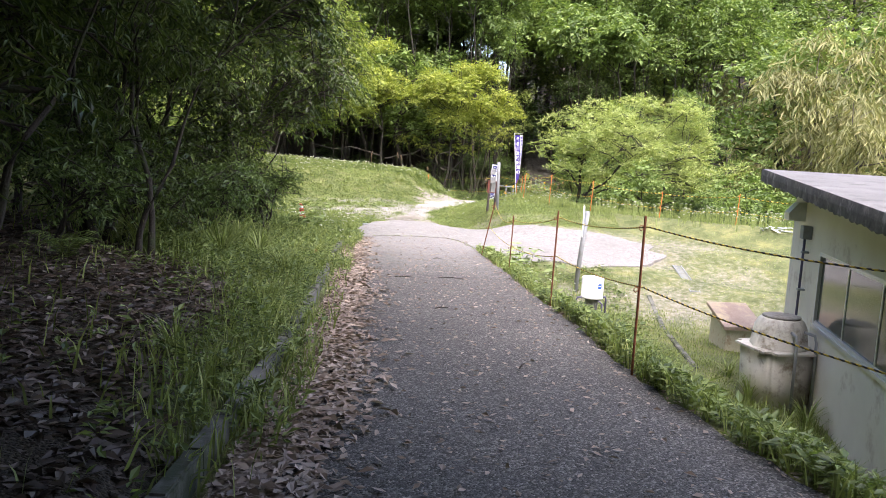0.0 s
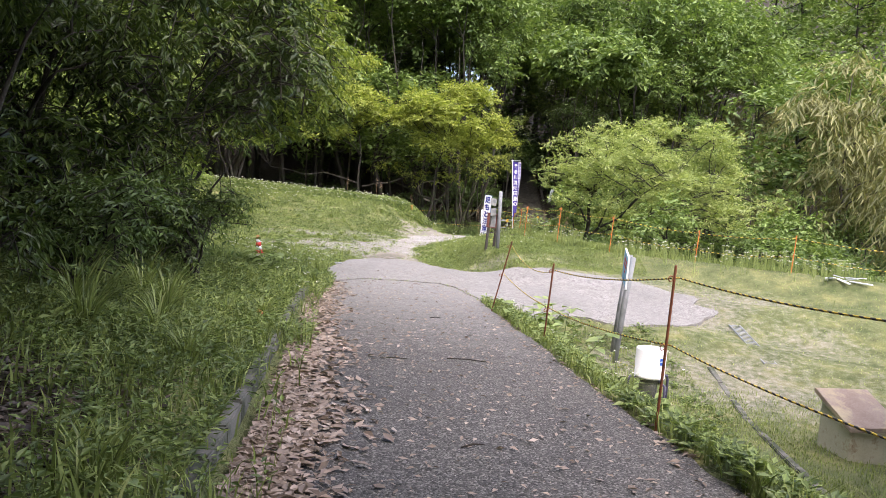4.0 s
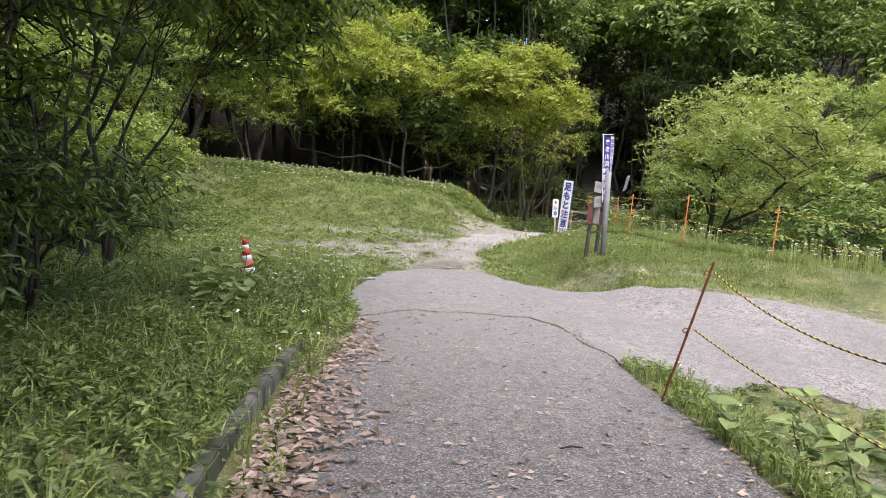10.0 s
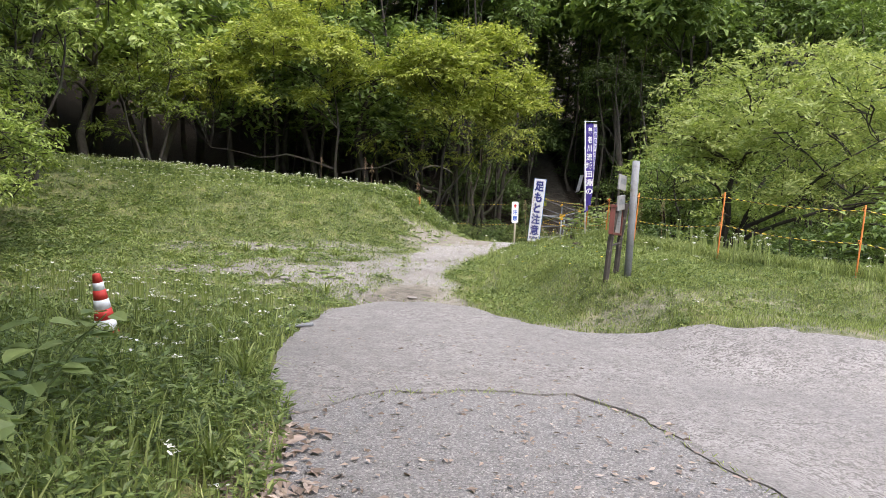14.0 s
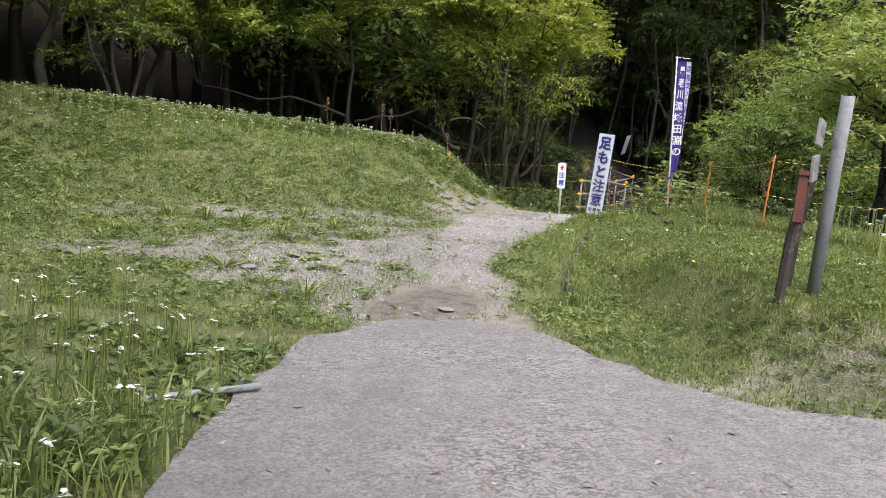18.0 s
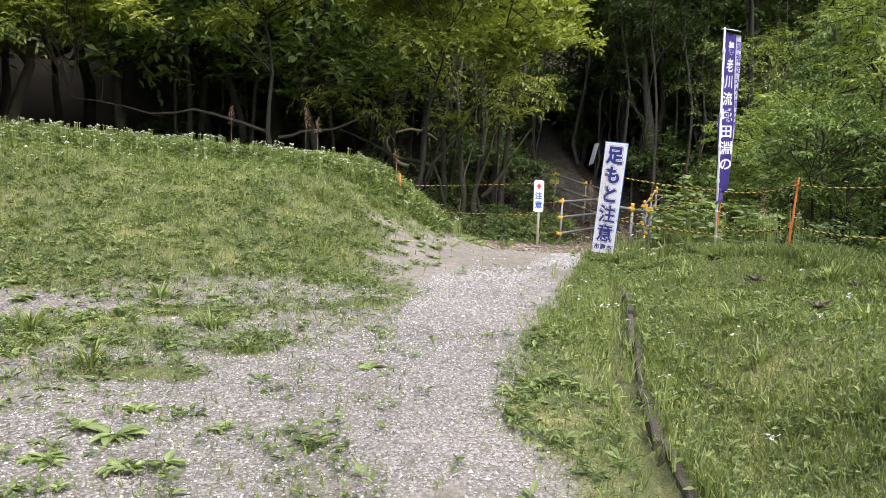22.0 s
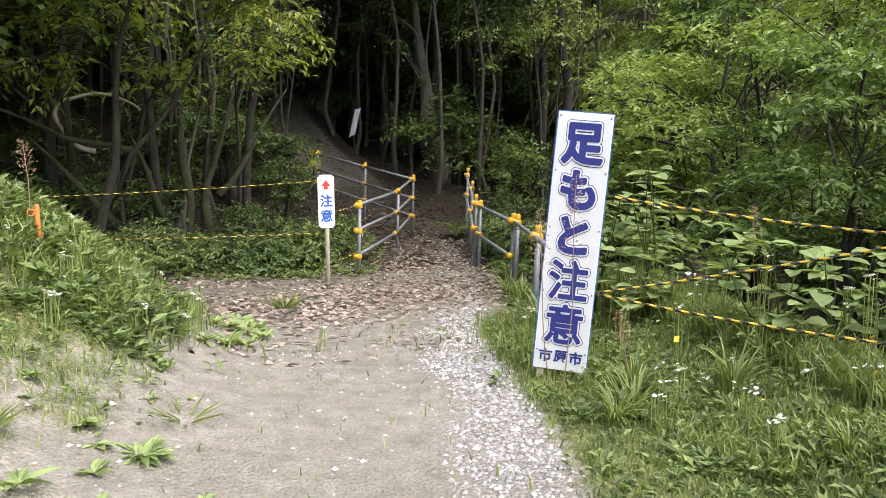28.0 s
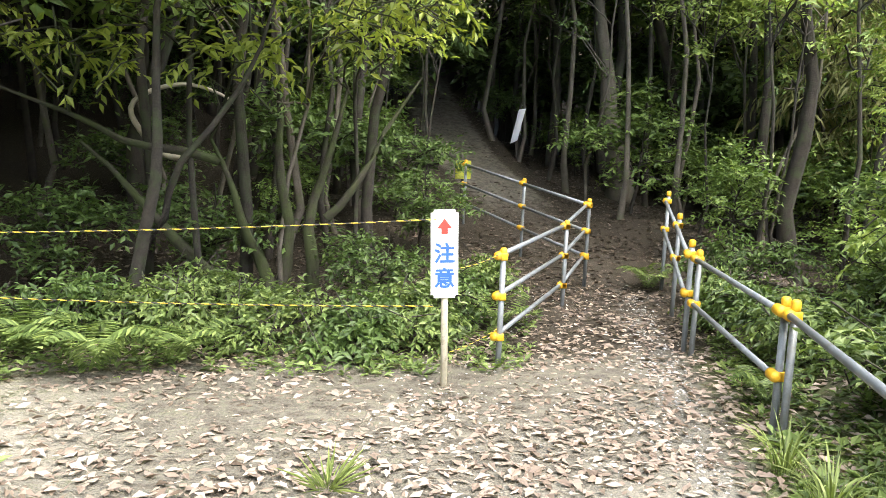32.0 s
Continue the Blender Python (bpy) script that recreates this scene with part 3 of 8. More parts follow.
def slab(name, loop, lift, depth, step, material, label, category, wave=0.012, seed=1):
    """A paved sheet laid on the ground, with a broken edge and a real thickness."""
    loop = rag(loop, 0.1, 0.05 if seed == 1 else 0.09, seed)
    bm = bmesh.new()
    top = [bm.verts.new((x, y, 0)) for x, y in loop]
    bm.faces.new(top)
    x0, x1 = min(p[0] for p in loop), max(p[0] for p in loop)
    y0, y1 = min(p[1] for p in loop), max(p[1] for p in loop)
    for axis, lo, hi in ((0, x0, x1), (1, y0, y1)):
        for c in np.arange(lo + step, hi, step):
            no = (1, 0, 0) if axis == 0 else (0, 1, 0)
            bmesh.ops.bisect_plane(bm, geom=list(bm.verts) + list(bm.edges) + list(bm.faces), plane_co=(c if axis == 0 else 0, c if axis == 1 else 0, 0), plane_no=no)
    rim = [e for e in bm.edges if e.is_boundary]
    for e in rim:
        e.smooth = False
    ex = bmesh.ops.extrude_edge_only(bm, edges=rim)["geom"]
    low = {v for v in ex if isinstance(v, bmesh.types.BMVert)}
    vs = list(bm.verts)
    co = np.array([v.co for v in vs])
    zz = ground_z(co[:, 0], co[:, 1]) + lift + wave * (vnoise(co[:, 0] * 1.3, co[:, 1] * 1.3, seed + 7) - 0.5)
    for v, z in zip(vs, zz):
        v.co.z = z - (depth if v in low else 0)
    bmesh.ops.recalc_face_normals(bm, faces=bm.faces)
    ob = part(name, bm, material, shade=True)
    for p in ob.data.polygons:
        p.use_smooth = abs(p.normal.z) > 0.7
    return tagged(ob, label, category, kind="structure")


build_ground()
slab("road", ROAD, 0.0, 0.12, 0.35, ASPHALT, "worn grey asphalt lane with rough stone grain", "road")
slab("pavement", APRON, 0.014, 0.45, 0.3, CONCRETE, "pale broom-swept concrete apron with cracked broken edges", "pavement", 0.012, 4)


# ---- things: materials ----
RUST = surface("rusty_steel", (0.1, 0.03, 0.015), (0.26, 0.09, 0.035), 8, 90, 0.75, 0.5, 0.2, stain=(0.05, 0.02, 0.012), stain_scale=9)
ORANGE = surface("orange_paint", (0.5, 0.15, 0.03), (0.66, 0.23, 0.05), 9, 80, 0.6, 0.2, stain=(0.4, 0.12, 0.03), stain_scale=12, stain_at=0.62)
GALV = surface("galvanised_steel", (0.14, 0.155, 0.17), (0.27, 0.29, 0.31), 7, 120, 0.55, 0.2, 0.3, stain=(0.16, 0.16, 0.15), stain_scale=5, stain_at=0.62)
GREY_POST = surface("grey_post_paint", (0.13, 0.14, 0.145), (0.25, 0.26, 0.27), 3, 70, 0.7, 0.3, stain=(0.1, 0.1, 0.09), stain_scale=4)
YELLOW = surface("yellow_plastic", (0.5, 0.27, 0.012), (0.68, 0.4, 0.025), 6, 60, 0.5, 0.15, stain=(0.45, 0.3, 0.08), stain_scale=8, stain_at=0.64)
ROPE_Y = surface("yellow_rope", (0.5, 0.36, 0.035), (0.7, 0.52, 0.07), 20, 200, 0.85, 0.5)
ROPE_K = surface("black_rope", (0.02, 0.02, 0.018), (0.06, 0.055, 0.05), 20, 200, 0.85, 0.5)
WHITE = surface("white_board", (0.68, 0.7, 0.72), (0.8, 0.81, 0.82), 3, 50, 0.5, 0.08, stain=(0.55, 0.57, 0.55), stain_scale=3, stain_at=0.66)
WHITE_PIPE = surface("white_plastic", (0.66, 0.67, 0.68), (0.8, 0.8, 0.8), 4, 60, 0.45, 0.1)
NAVY = surface("navy_print", (0.02, 0.026, 0.17), (0.032, 0.042, 0.235), 5, 60, 0.5, 0.05)
BLUE = surface("blue_print", (0.02, 0.09, 0.4), (0.04, 0.13, 0.5), 5, 60, 0.5, 0.05)
EDGE_BLUE = surface("blue_edge", (0.03, 0.15, 0.5), (0.05, 0.2, 0.6), 5, 60, 0.5, 0.05)
RED = surface("red_print", (0.5, 0.03, 0.025), (0.65, 0.06, 0.04), 5, 60, 0.55, 0.1)
PURPLE = surface("purple_cloth", (0.07, 0.05, 0.3), (0.12, 0.085, 0.42), 4, 160, 0.85, 0.4)
CLOTH = surface("white_cloth", (0.7, 0.69, 0.75), (0.82, 0.81, 0.85), 4, 160, 0.85, 0.4)
DARK_WOOD = surface("dark_wood", (0.022, 0.019, 0.016), (0.07, 0.06, 0.05), 4, 50, 0.9, 0.7, stain=(0.18, 0.16, 0.13), stain_scale=6, stain_at=0.63)
BROWN_PAINT = surface("red_brown_paint", (0.085, 0.025, 0.018), (0.165, 0.048, 0.034), 6, 60, 0.7, 0.3, stain=(0.12, 0.06, 0.045), stain_scale=7)
PALE_WOOD = surface("pale_post", (0.42, 0.38, 0.28), (0.62, 0.58, 0.46), 8, 60, 0.85, 0.5, stain=(0.2, 0.17, 0.11), stain_scale=9, stain_at=0.6)
PAPER = surface("weathered_paper", (0.2, 0.2, 0.195), (0.33, 0.33, 0.315), 5, 50, 0.8, 0.1)
SKY_BOARD = surface("sky_blue_board", (0.24, 0.49, 0.68), (0.32, 0.57, 0.75), 3, 60, 0.75, 0.05)
PLASTER = surface("cream_plaster", (0.62, 0.585, 0.51), (0.75, 0.72, 0.645), 1.2, 60, 0.9, 0.4, stain=(0.4, 0.33, 0.27), stain_scale=1.6, stain_at=0.64)
ROOFING = surface("grey_roofing", (0.09, 0.088, 0.088), (0.17, 0.168, 0.165), 1.5, 40, 0.9, 0.5, stain=(0.07, 0.07, 0.065), stain_scale=2.2)
FASCIA = surface("streaked_fascia", (0.08, 0.08, 0.08), (0.24, 0.235, 0.225), 5, 40, 0.9, 0.5, stain=(0.4, 0.39, 0.37), stain_scale=4, stain_at=0.6)
ALU = surface("aluminium_frame", (0.5, 0.51, 0.52), (0.66, 0.67, 0.68), 6, 80, 0.4, 0.1, 0.5)
PVC = surface("dark_pipe", (0.05, 0.045, 0.085), (0.09, 0.085, 0.14), 6, 60, 0.5, 0.1)
GREY_PVC = surface("grey_pipe", (0.2, 0.21, 0.22), (0.32, 0.33, 0.34), 6, 60, 0.5, 0.1)
FIBRE = surface("stained_fibreglass", (0.46, 0.44, 0.38), (0.66, 0.64, 0.57), 4, 60, 0.7, 0.2, stain=(0.2, 0.165, 0.12), stain_scale=3.2, stain_at=0.58)
LID_RUST = surface("rusty_sheet", (0.19, 0.13, 0.1), (0.33, 0.27, 0.22), 2.2, 50, 0.8, 0.3, stain=(0.4, 0.33, 0.2), stain_scale=2.4, stain_at=0.56)
BOX_STEEL = surface("faded_cream_steel", (0.4, 0.37, 0.27), (0.55, 0.52, 0.4), 3, 50, 0.7, 0.2, stain=(0.25, 0.16, 0.09), stain_scale=5, stain_at=0.63)
LOG = surface("weathered_board", (0.035, 0.03, 0.024), (0.115, 0.1, 0.08), 5, 40, 0.95, 0.9, stain=(0.07, 0.08, 0.035), stain_scale=5, distance=0.01)
STONE = surface("pale_stone", (0.17, 0.16, 0.145), (0.31, 0.295, 0.27), 9, 60, 0.9, 0.5)


def glass_pane():
    m, nt, b = nodes_of("window_glass")
    b.inputs["Base Color"].default_value = (0.035, 0.05, 0.048, 1)
    b.inputs["Roughness"].default_value = 0.12
    b.inputs["IOR"].default_value = 1.5
    n = tex_noise(nt, 1.2, 4, 0.6)
    nt.links.new(ramp(nt, n, [(0.35, (0.025, 0.04, 0.036)), (0.7, (0.06, 0.085, 0.078))]), b.inputs["Base Color"])
    return m


GLASS = glass_pane()


# ---- writing ----
def lettering(name, text, height, material, parent, m, swell=0.0, thick=0.001, label=""):
    """One word as a flat mesh; its middle at m's origin, facing m's z."""
    cu = bpy.data.curves.new("letters", "FONT")
    cu.body, cu.size, cu.offset, cu.extrude, cu.resolution_u = text, 1.0, swell, 0.0, 3
    cu.align_x, cu.align_y = "CENTER", "CENTER"
    tmp = new("letters", cu)
    me = bpy.data.meshes.new_from_object(tmp.evaluated_get(bpy.context.evaluated_depsgraph_get()))
    bpy.data.objects.remove(tmp)
    bpy.data.curves.remove(cu)
    co = np.array([v.co for v in me.vertices])
    mid = (co.min(0) + co.max(0)) / 2
    for v in me.vertices:
        v.co = Vector(((v.co.x - mid[0]) * height, (v.co.y - mid[1]) * height, 0))
    me.materials.clear()
    me.materials.append(material)
    ob = new(name, me)
    ob.parent = parent
    ob.matrix_basis = m
    if label:
        ob["label"] = label
    return ob


FACE = pose(0, 0, 0, 90, 0, 0)  # letters upright, read from -y


def column(parent, name, text, x, top, pitch, height, material, y, swell=0.0, m=None):
    for i, ch in enumerate(text):
        lettering(name, ch, height, material, parent, (m or Matrix()) @ pose(x, y, top - pitch * i) @ FACE, swell)


# ---- ropes, stakes ----
def rope(points, sag, radius, step, label, group, stripes=True):
    """A twisted yellow and black rope hung between points."""
    verts, faces, mats = [], [], []
    line = []
    for (a, b) in zip(points, points[1:]):
        a, b = Vector(a), Vector(b)
        n = max(4, int((b - a).length / step))
        for i in range(n):
            t = i / n
            p = a.lerp(b, t)
            p.z -= sag * 4 * t * (1 - t)
            line.append(p)
    line.append(Vector(points[-1]))
    sides = 6
    for i, p in enumerate(line):
        d = (line[min(i + 1, len(line) - 1)] - line[max(i - 1, 0)]).normalized()
        u = d.cross(Vector((0, 0, 1))).normalized()
        w = u.cross(d)
        for k in range(sides):
            a = 2 * math.pi * k / sides
            rr = radius * (1.0 + 0.14 * math.cos(3 * (a - i * 0.5)))
            verts.append(p + (u * math.cos(a) + w * math.sin(a)) * rr)
    for i in range(len(line) - 1):
        for k in range(sides):
            q = (k + 1) % sides
            faces.append((i * sides + k, i * sides + q, (i + 1) * sides + q, (i + 1) * sides + k))
            mats.append(1 if stripes and ((k + i) % sides) < 3 else 0)
    ob = link_mesh("rope", verts, faces, ROPE_Y, shade=True)
    ob.data.materials.append(ROPE_K)
    ob.data.polygons.foreach_set("material_index", np.array(mats, np.int32))
    return tagged(ob, label, "rope", group)


def stake(foot, top, material, label, group, radius=0.011, rings=(0.1, 0.62), bury=0.25):
    """A driven steel rod with a pointed foot and pigtail eyes for the rope."""
    foot, top = Vector(foot), Vector(top)
    d = (top - foot).normalized()
    root = empty("fence_stake", Matrix.Translation(foot), label, "stake", group)
    bm = bmesh.new()
    L = (top - foot).length
    tube(bm, [-d * bury, -d * (bury - 0.06), d * L * 0.5, d * (L - 0.01), d * L], [0.002, radius, radius, radius, radius * 0.7], 8)
    part("rod", bm, material, root, shade=True)
    for k, r in enumerate(rings):
        c = d * (L - r)
        side = d.cross(Vector((-0.4, 1, 0))).normalized()
        bm = bmesh.new()
        pts = [c + d * 0.02 + side * radius] + [c + side * (radius + 0.022 + 0.022 * math.cos(a)) + d * 0.022 * math.sin(a) for a in [math.pi - 0.9 * i for i in range(8)]]
        tube(bm, pts, 0.0045, 6)
        part("eye", bm, material, root, shade=True)
    return root


LANE_STAKES = [((2.48, 2.7, gz(2.48, 2.7)), (2.49, 2.6, 1.12)), ((1.83, 6.25, gz(1.83, 6.25)), (1.81, 6.18, 0.985)), ((1.64, 9.97, gz(1.64, 9.97)), (1.645, 9.91, 0.745)), ((1.43, 14.02, gz(1.43, 14.02)), (1.425, 13.75, 0.36)), ((1.1, 17.5, gz(1.1, 17.5)), (1.31, 17.19, 0.378))]
for foot, top in LANE_STAKES:
    stake(foot, top, RUST, "rusty red-brown steel fence stake with two rope eyes", "lane rope fence")
for k, (d, sag) in enumerate(((0.09, 0.16), (0.6, 0.07))):
    pts = []
    for foot, top in LANE_STAKES:
        f, t = Vector(foot), Vector(top)
        pts.append(tuple(t + (f - t).normalized() * d + Vector((0.03, -0.01, 0))))
    for a, b in zip(pts, pts[1:]):
        rope([a, b], sag * (0.7 if k else (1.0 if a[1] > 12 else 0.35)), 0.006, 0.014, "yellow and black twisted rope slung between rusty stakes", "lane rope fence")

EDGE_STAKES = [((3.3, 33.75), 0.5), ((3.36, 32.15), 0.64), ((3.22, 29.67), 0.776), ((3.91, 27.49), 0.86), ((5.01, 25.52), 0.78), ((6.91, 24.18), 0.61), ((8.86, 23.0), 0.7), ((11.3, 21.6), 0.6)]
for (x, y), z in EDGE_STAKES:
    stake((x - 0.02, y, gz(x, y)), (x + 0.02, y, z), ORANGE, "orange painted fence stake at the edge of the grass", "edge rope fence", 0.012, (0.06, 0.5))
for d, sag in ((0.08, 0.05), (0.52, 0.06)):
    pts = [(x + 0.02, y, z - d) for (x, y), z in EDGE_STAKES]
    for a, b in zip(pts, pts[1:]):
        rope([a, b], sag, 0.008, 0.022, "yellow and black rope along the edge of the grass", "edge rope fence")
# rope on the other side of the path, from the small sign to a stake on the mound
stake((-0.55, 36.9, gz(-0.55, 36.9)), (-0.56, 36.9, gz(-0.55, 36.9) + 0.33), ORANGE, "short orange fence stake on the mound", "mound rope fence", 0.016, (0.05,))
stake((-2.3, 43.0, gz(-2.3, 43.0)), (-2.3, 43.0, -0.1), ORANGE, "orange fence stake above the gully", "mound rope fence", 0.016, (0.05, 0.5))
for z0, z1 in ((0.2, -0.15), (-0.5, -0.62)):
    rope([(2.72, 41.5, z0), (-2.3, 43.0, z1)], 0.04, 0.0055, 0.02, "yellow rope stretched from the small sign", "mound rope fence")
    rope([(2.8, 41.55, z0 - 0.42), (3.5, 42.2, z0 - 0.38)], 0.03, 0.0045, 0.018, "short yellow rope from the small sign to the railing", "mound rope fence")


# ---- signs ----
import collections


def fatten(ob, by, cells=64):
    """Thicken flat letters evenly, with rounded corners: the outline at a set distance from the strokes."""
    me = ob.data
    co = np.array([v.co for v in me.vertices])[:, :2]
    count = collections.Counter(tuple(sorted(k)) for p in me.polygons for k in p.edge_keys)
    rim = np.array([k for k, c in count.items() if c == 1])
    a, b = co[rim[:, 0]], co[rim[:, 1]]
    lo, hi = co.min(0) - by * 1.4, co.max(0) + by * 1.4
    step = max(hi - lo) / cells
    nx, ny = int((hi[0] - lo[0]) / step) + 2, int((hi[1] - lo[1]) / step) + 2
    gx, gy = np.meshgrid(lo[0] + step * np.arange(nx), lo[1] + step * np.arange(ny), indexing="ij")
    p = np.stack([gx.ravel(), gy.ravel()], 1)
    d = b - a
    t = np.clip(((p[:, None] - a[None]) * d[None]).sum(-1) / np.maximum((d * d).sum(-1), 1e-12)[None], 0, 1)
    dist = np.linalg.norm(p[:, None] - a[None] - t[..., None] * d[None], axis=-1).min(1)
    crossed = (a[None, :, 1] > p[:, 1:]) != (b[None, :, 1] > p[:, 1:])
    at = a[None, :, 0] + (p[:, 1:] - a[None, :, 1]) * d[None, :, 0] / np.where(d[None, :, 1] == 0, 1e-12, d[None, :, 1])
    within = (crossed & (p[:, :1] < at)).sum(1) % 2 == 1
    field = (by - np.where(within, -dist, dist)).reshape(nx, ny)
    verts, faces, known = [], [], {}

    def vert(key, x, y):
        if key not in known:
            known[key] = len(verts)
            verts.append((x, y, 0.0))
        return known[key]

    for i, j in zip(*np.nonzero((field[:-1, :-1] > 0) | (field[1:, :-1] > 0) | (field[1:, 1:] > 0) | (field[:-1, 1:] > 0))):
        loop = []
        ring = ((i, j), (i + 1, j), (i + 1, j + 1), (i, j + 1))
        for p0, p1 in zip(ring, ring[1:] + ring[:1]):
            f0, f1 = field[p0], field[p1]
            if f0 > 0:
                loop.append(vert(p0, lo[0] + step * p0[0], lo[1] + step * p0[1]))
            if (f0 > 0) != (f1 > 0):
                s = f0 / (f0 - f1)
                loop.append(vert((min(p0, p1), max(p0, p1)), lo[0] + step * (p0[0] + s * (p1[0] - p0[0])), lo[1] + step * (p0[1] + s * (p1[1] - p0[1]))))
        if len(set(loop)) > 2:
            faces.append(loop)
    mat = me.materials[0]
    me.clear_geometry()
    me.from_pydata(verts, [], faces)
    me.update()
    if not me.materials:
        me.materials.append(mat)
    return ob


def tall_sign():
    a = math.degrees(math.atan2(35.16 - 35.37, 2.52 - 2.26))
    root = empty("warning_sign", pose(2.36, 35.37, -0.61, 0, 3.2, a), "tall white board with navy Japanese warning letters and a blue edge", "sign")
    bm = bmesh.new()
    box(bm, (-0.165, -0.006, 0.0), (0.165, 0.006, 1.605), 0.003)
    part("board", bm, WHITE, root)
    bm = bmesh.new()
    box(bm, (-0.17, -0.004, 0.0), (-0.1655, 0.01, 1.609))
    box(bm, (0.1655, -0.004, 0.0), (0.17, 0.01, 1.609))
    box(bm, (-0.17, -0.004, 1.6055), (0.17, 0.01, 1.61))
    part("edging", bm, EDGE_BLUE, root, "thin blue edging")
    for x in (-0.12, 0.12):
        bm = bmesh.new()
        box(bm, (x - 0.02, 0.007, -0.3), (x + 0.02, 0.045, 1.5), 0.002)
        part("post", bm, PALE_WOOD, root)
    for i, ch in enumerate("足もと注意"):
        z = 1.42 - 0.28 * i
        heavy = 0.011 if i < 3 else 0.006
        for name, mat, y, grow in (("outline", NAVY, -0.008, 0.0135), ("inner_line", WHITE, -0.011, 0.0095), ("letter", NAVY, -0.014, 0.0)):
            fatten(lettering(name, ch, 0.25, mat, root, pose(0, y, z) @ FACE @ Matrix.Diagonal((1.0, 1.05, 1, 1)), 0.0), heavy + grow)
    for i, ch in enumerate("市原市"):
        lettering("letter", ch, 0.085, NAVY, root, pose(-0.095 + 0.095 * i, -0.0095, 0.09) @ FACE, 0.03)
    for x in (-0.15, 0.15):
        for z in (0.12, 0.5, 0.9, 1.25, 1.58):
            bm = bmesh.new()
            bmesh.ops.create_cone(bm, cap_ends=True, segments=10, radius1=0.006, radius2=0.004, depth=0.004, matrix=pose(x, -0.008, z, 90))
            part("screw", bm, GALV, root)


def small_sign():
    root = empty("caution_sign", pose(2.84, 41.5, gz(2.84, 41.5), 0, -2.2, -8), "small white caution plate with a red arrow on a pale post", "sign")
    h = 0.28 - gz(2.84, 41.5)
    bm = bmesh.new()
    tube(bm, [(0, 0.02, -0.3), (0.005, 0.02, h * 0.5), (0, 0.02, h - 0.05)], [0.03, 0.03, 0.028], 10)
    part("post", bm, PALE_WOOD, root, shade=True)
    bm = bmesh.new()
    box(bm, (-0.11, -0.018, h - 0.71), (0.11, -0.012, h), 0.0)
    vert = [e for e in bm.edges if abs(e.verts[0].co.y - e.verts[1].co.y) > 0.004]
    bmesh.ops.bevel(bm, geom=vert, offset=0.025, segments=3, affect="EDGES")
    part("plate", bm, WHITE, root)
    bm = bmesh.new()
    pts = [(-0.062, -0.02), (0, 0.06), (0.062, -0.02), (0.026, -0.02), (0.026, -0.065), (-0.026, -0.065), (-0.026, -0.02)]
    bm.faces.new([bm.verts.new((x, -0.0195, h - 0.13 + z)) for x, z in pts])
    part("arrow", bm, RED, root, "red arrow pointing up")
    for i, ch in enumerate("注意"):
        fatten(lettering("letter", ch, 0.17, BLUE, root, pose(0, -0.0205, h - 0.345 - 0.2 * i) @ FACE, 0.0), 0.0045)
    for z in (h - 0.03, h - 0.68):
        for x in (-0.06, 0.06):
            bm = bmesh.new()
            bmesh.ops.create_cone(bm, cap_ends=True, segments=8, radius1=0.006, radius2=0.004, depth=0.004, matrix=pose(x, -0.02, z, 90))
            part("screw", bm, GALV, root)


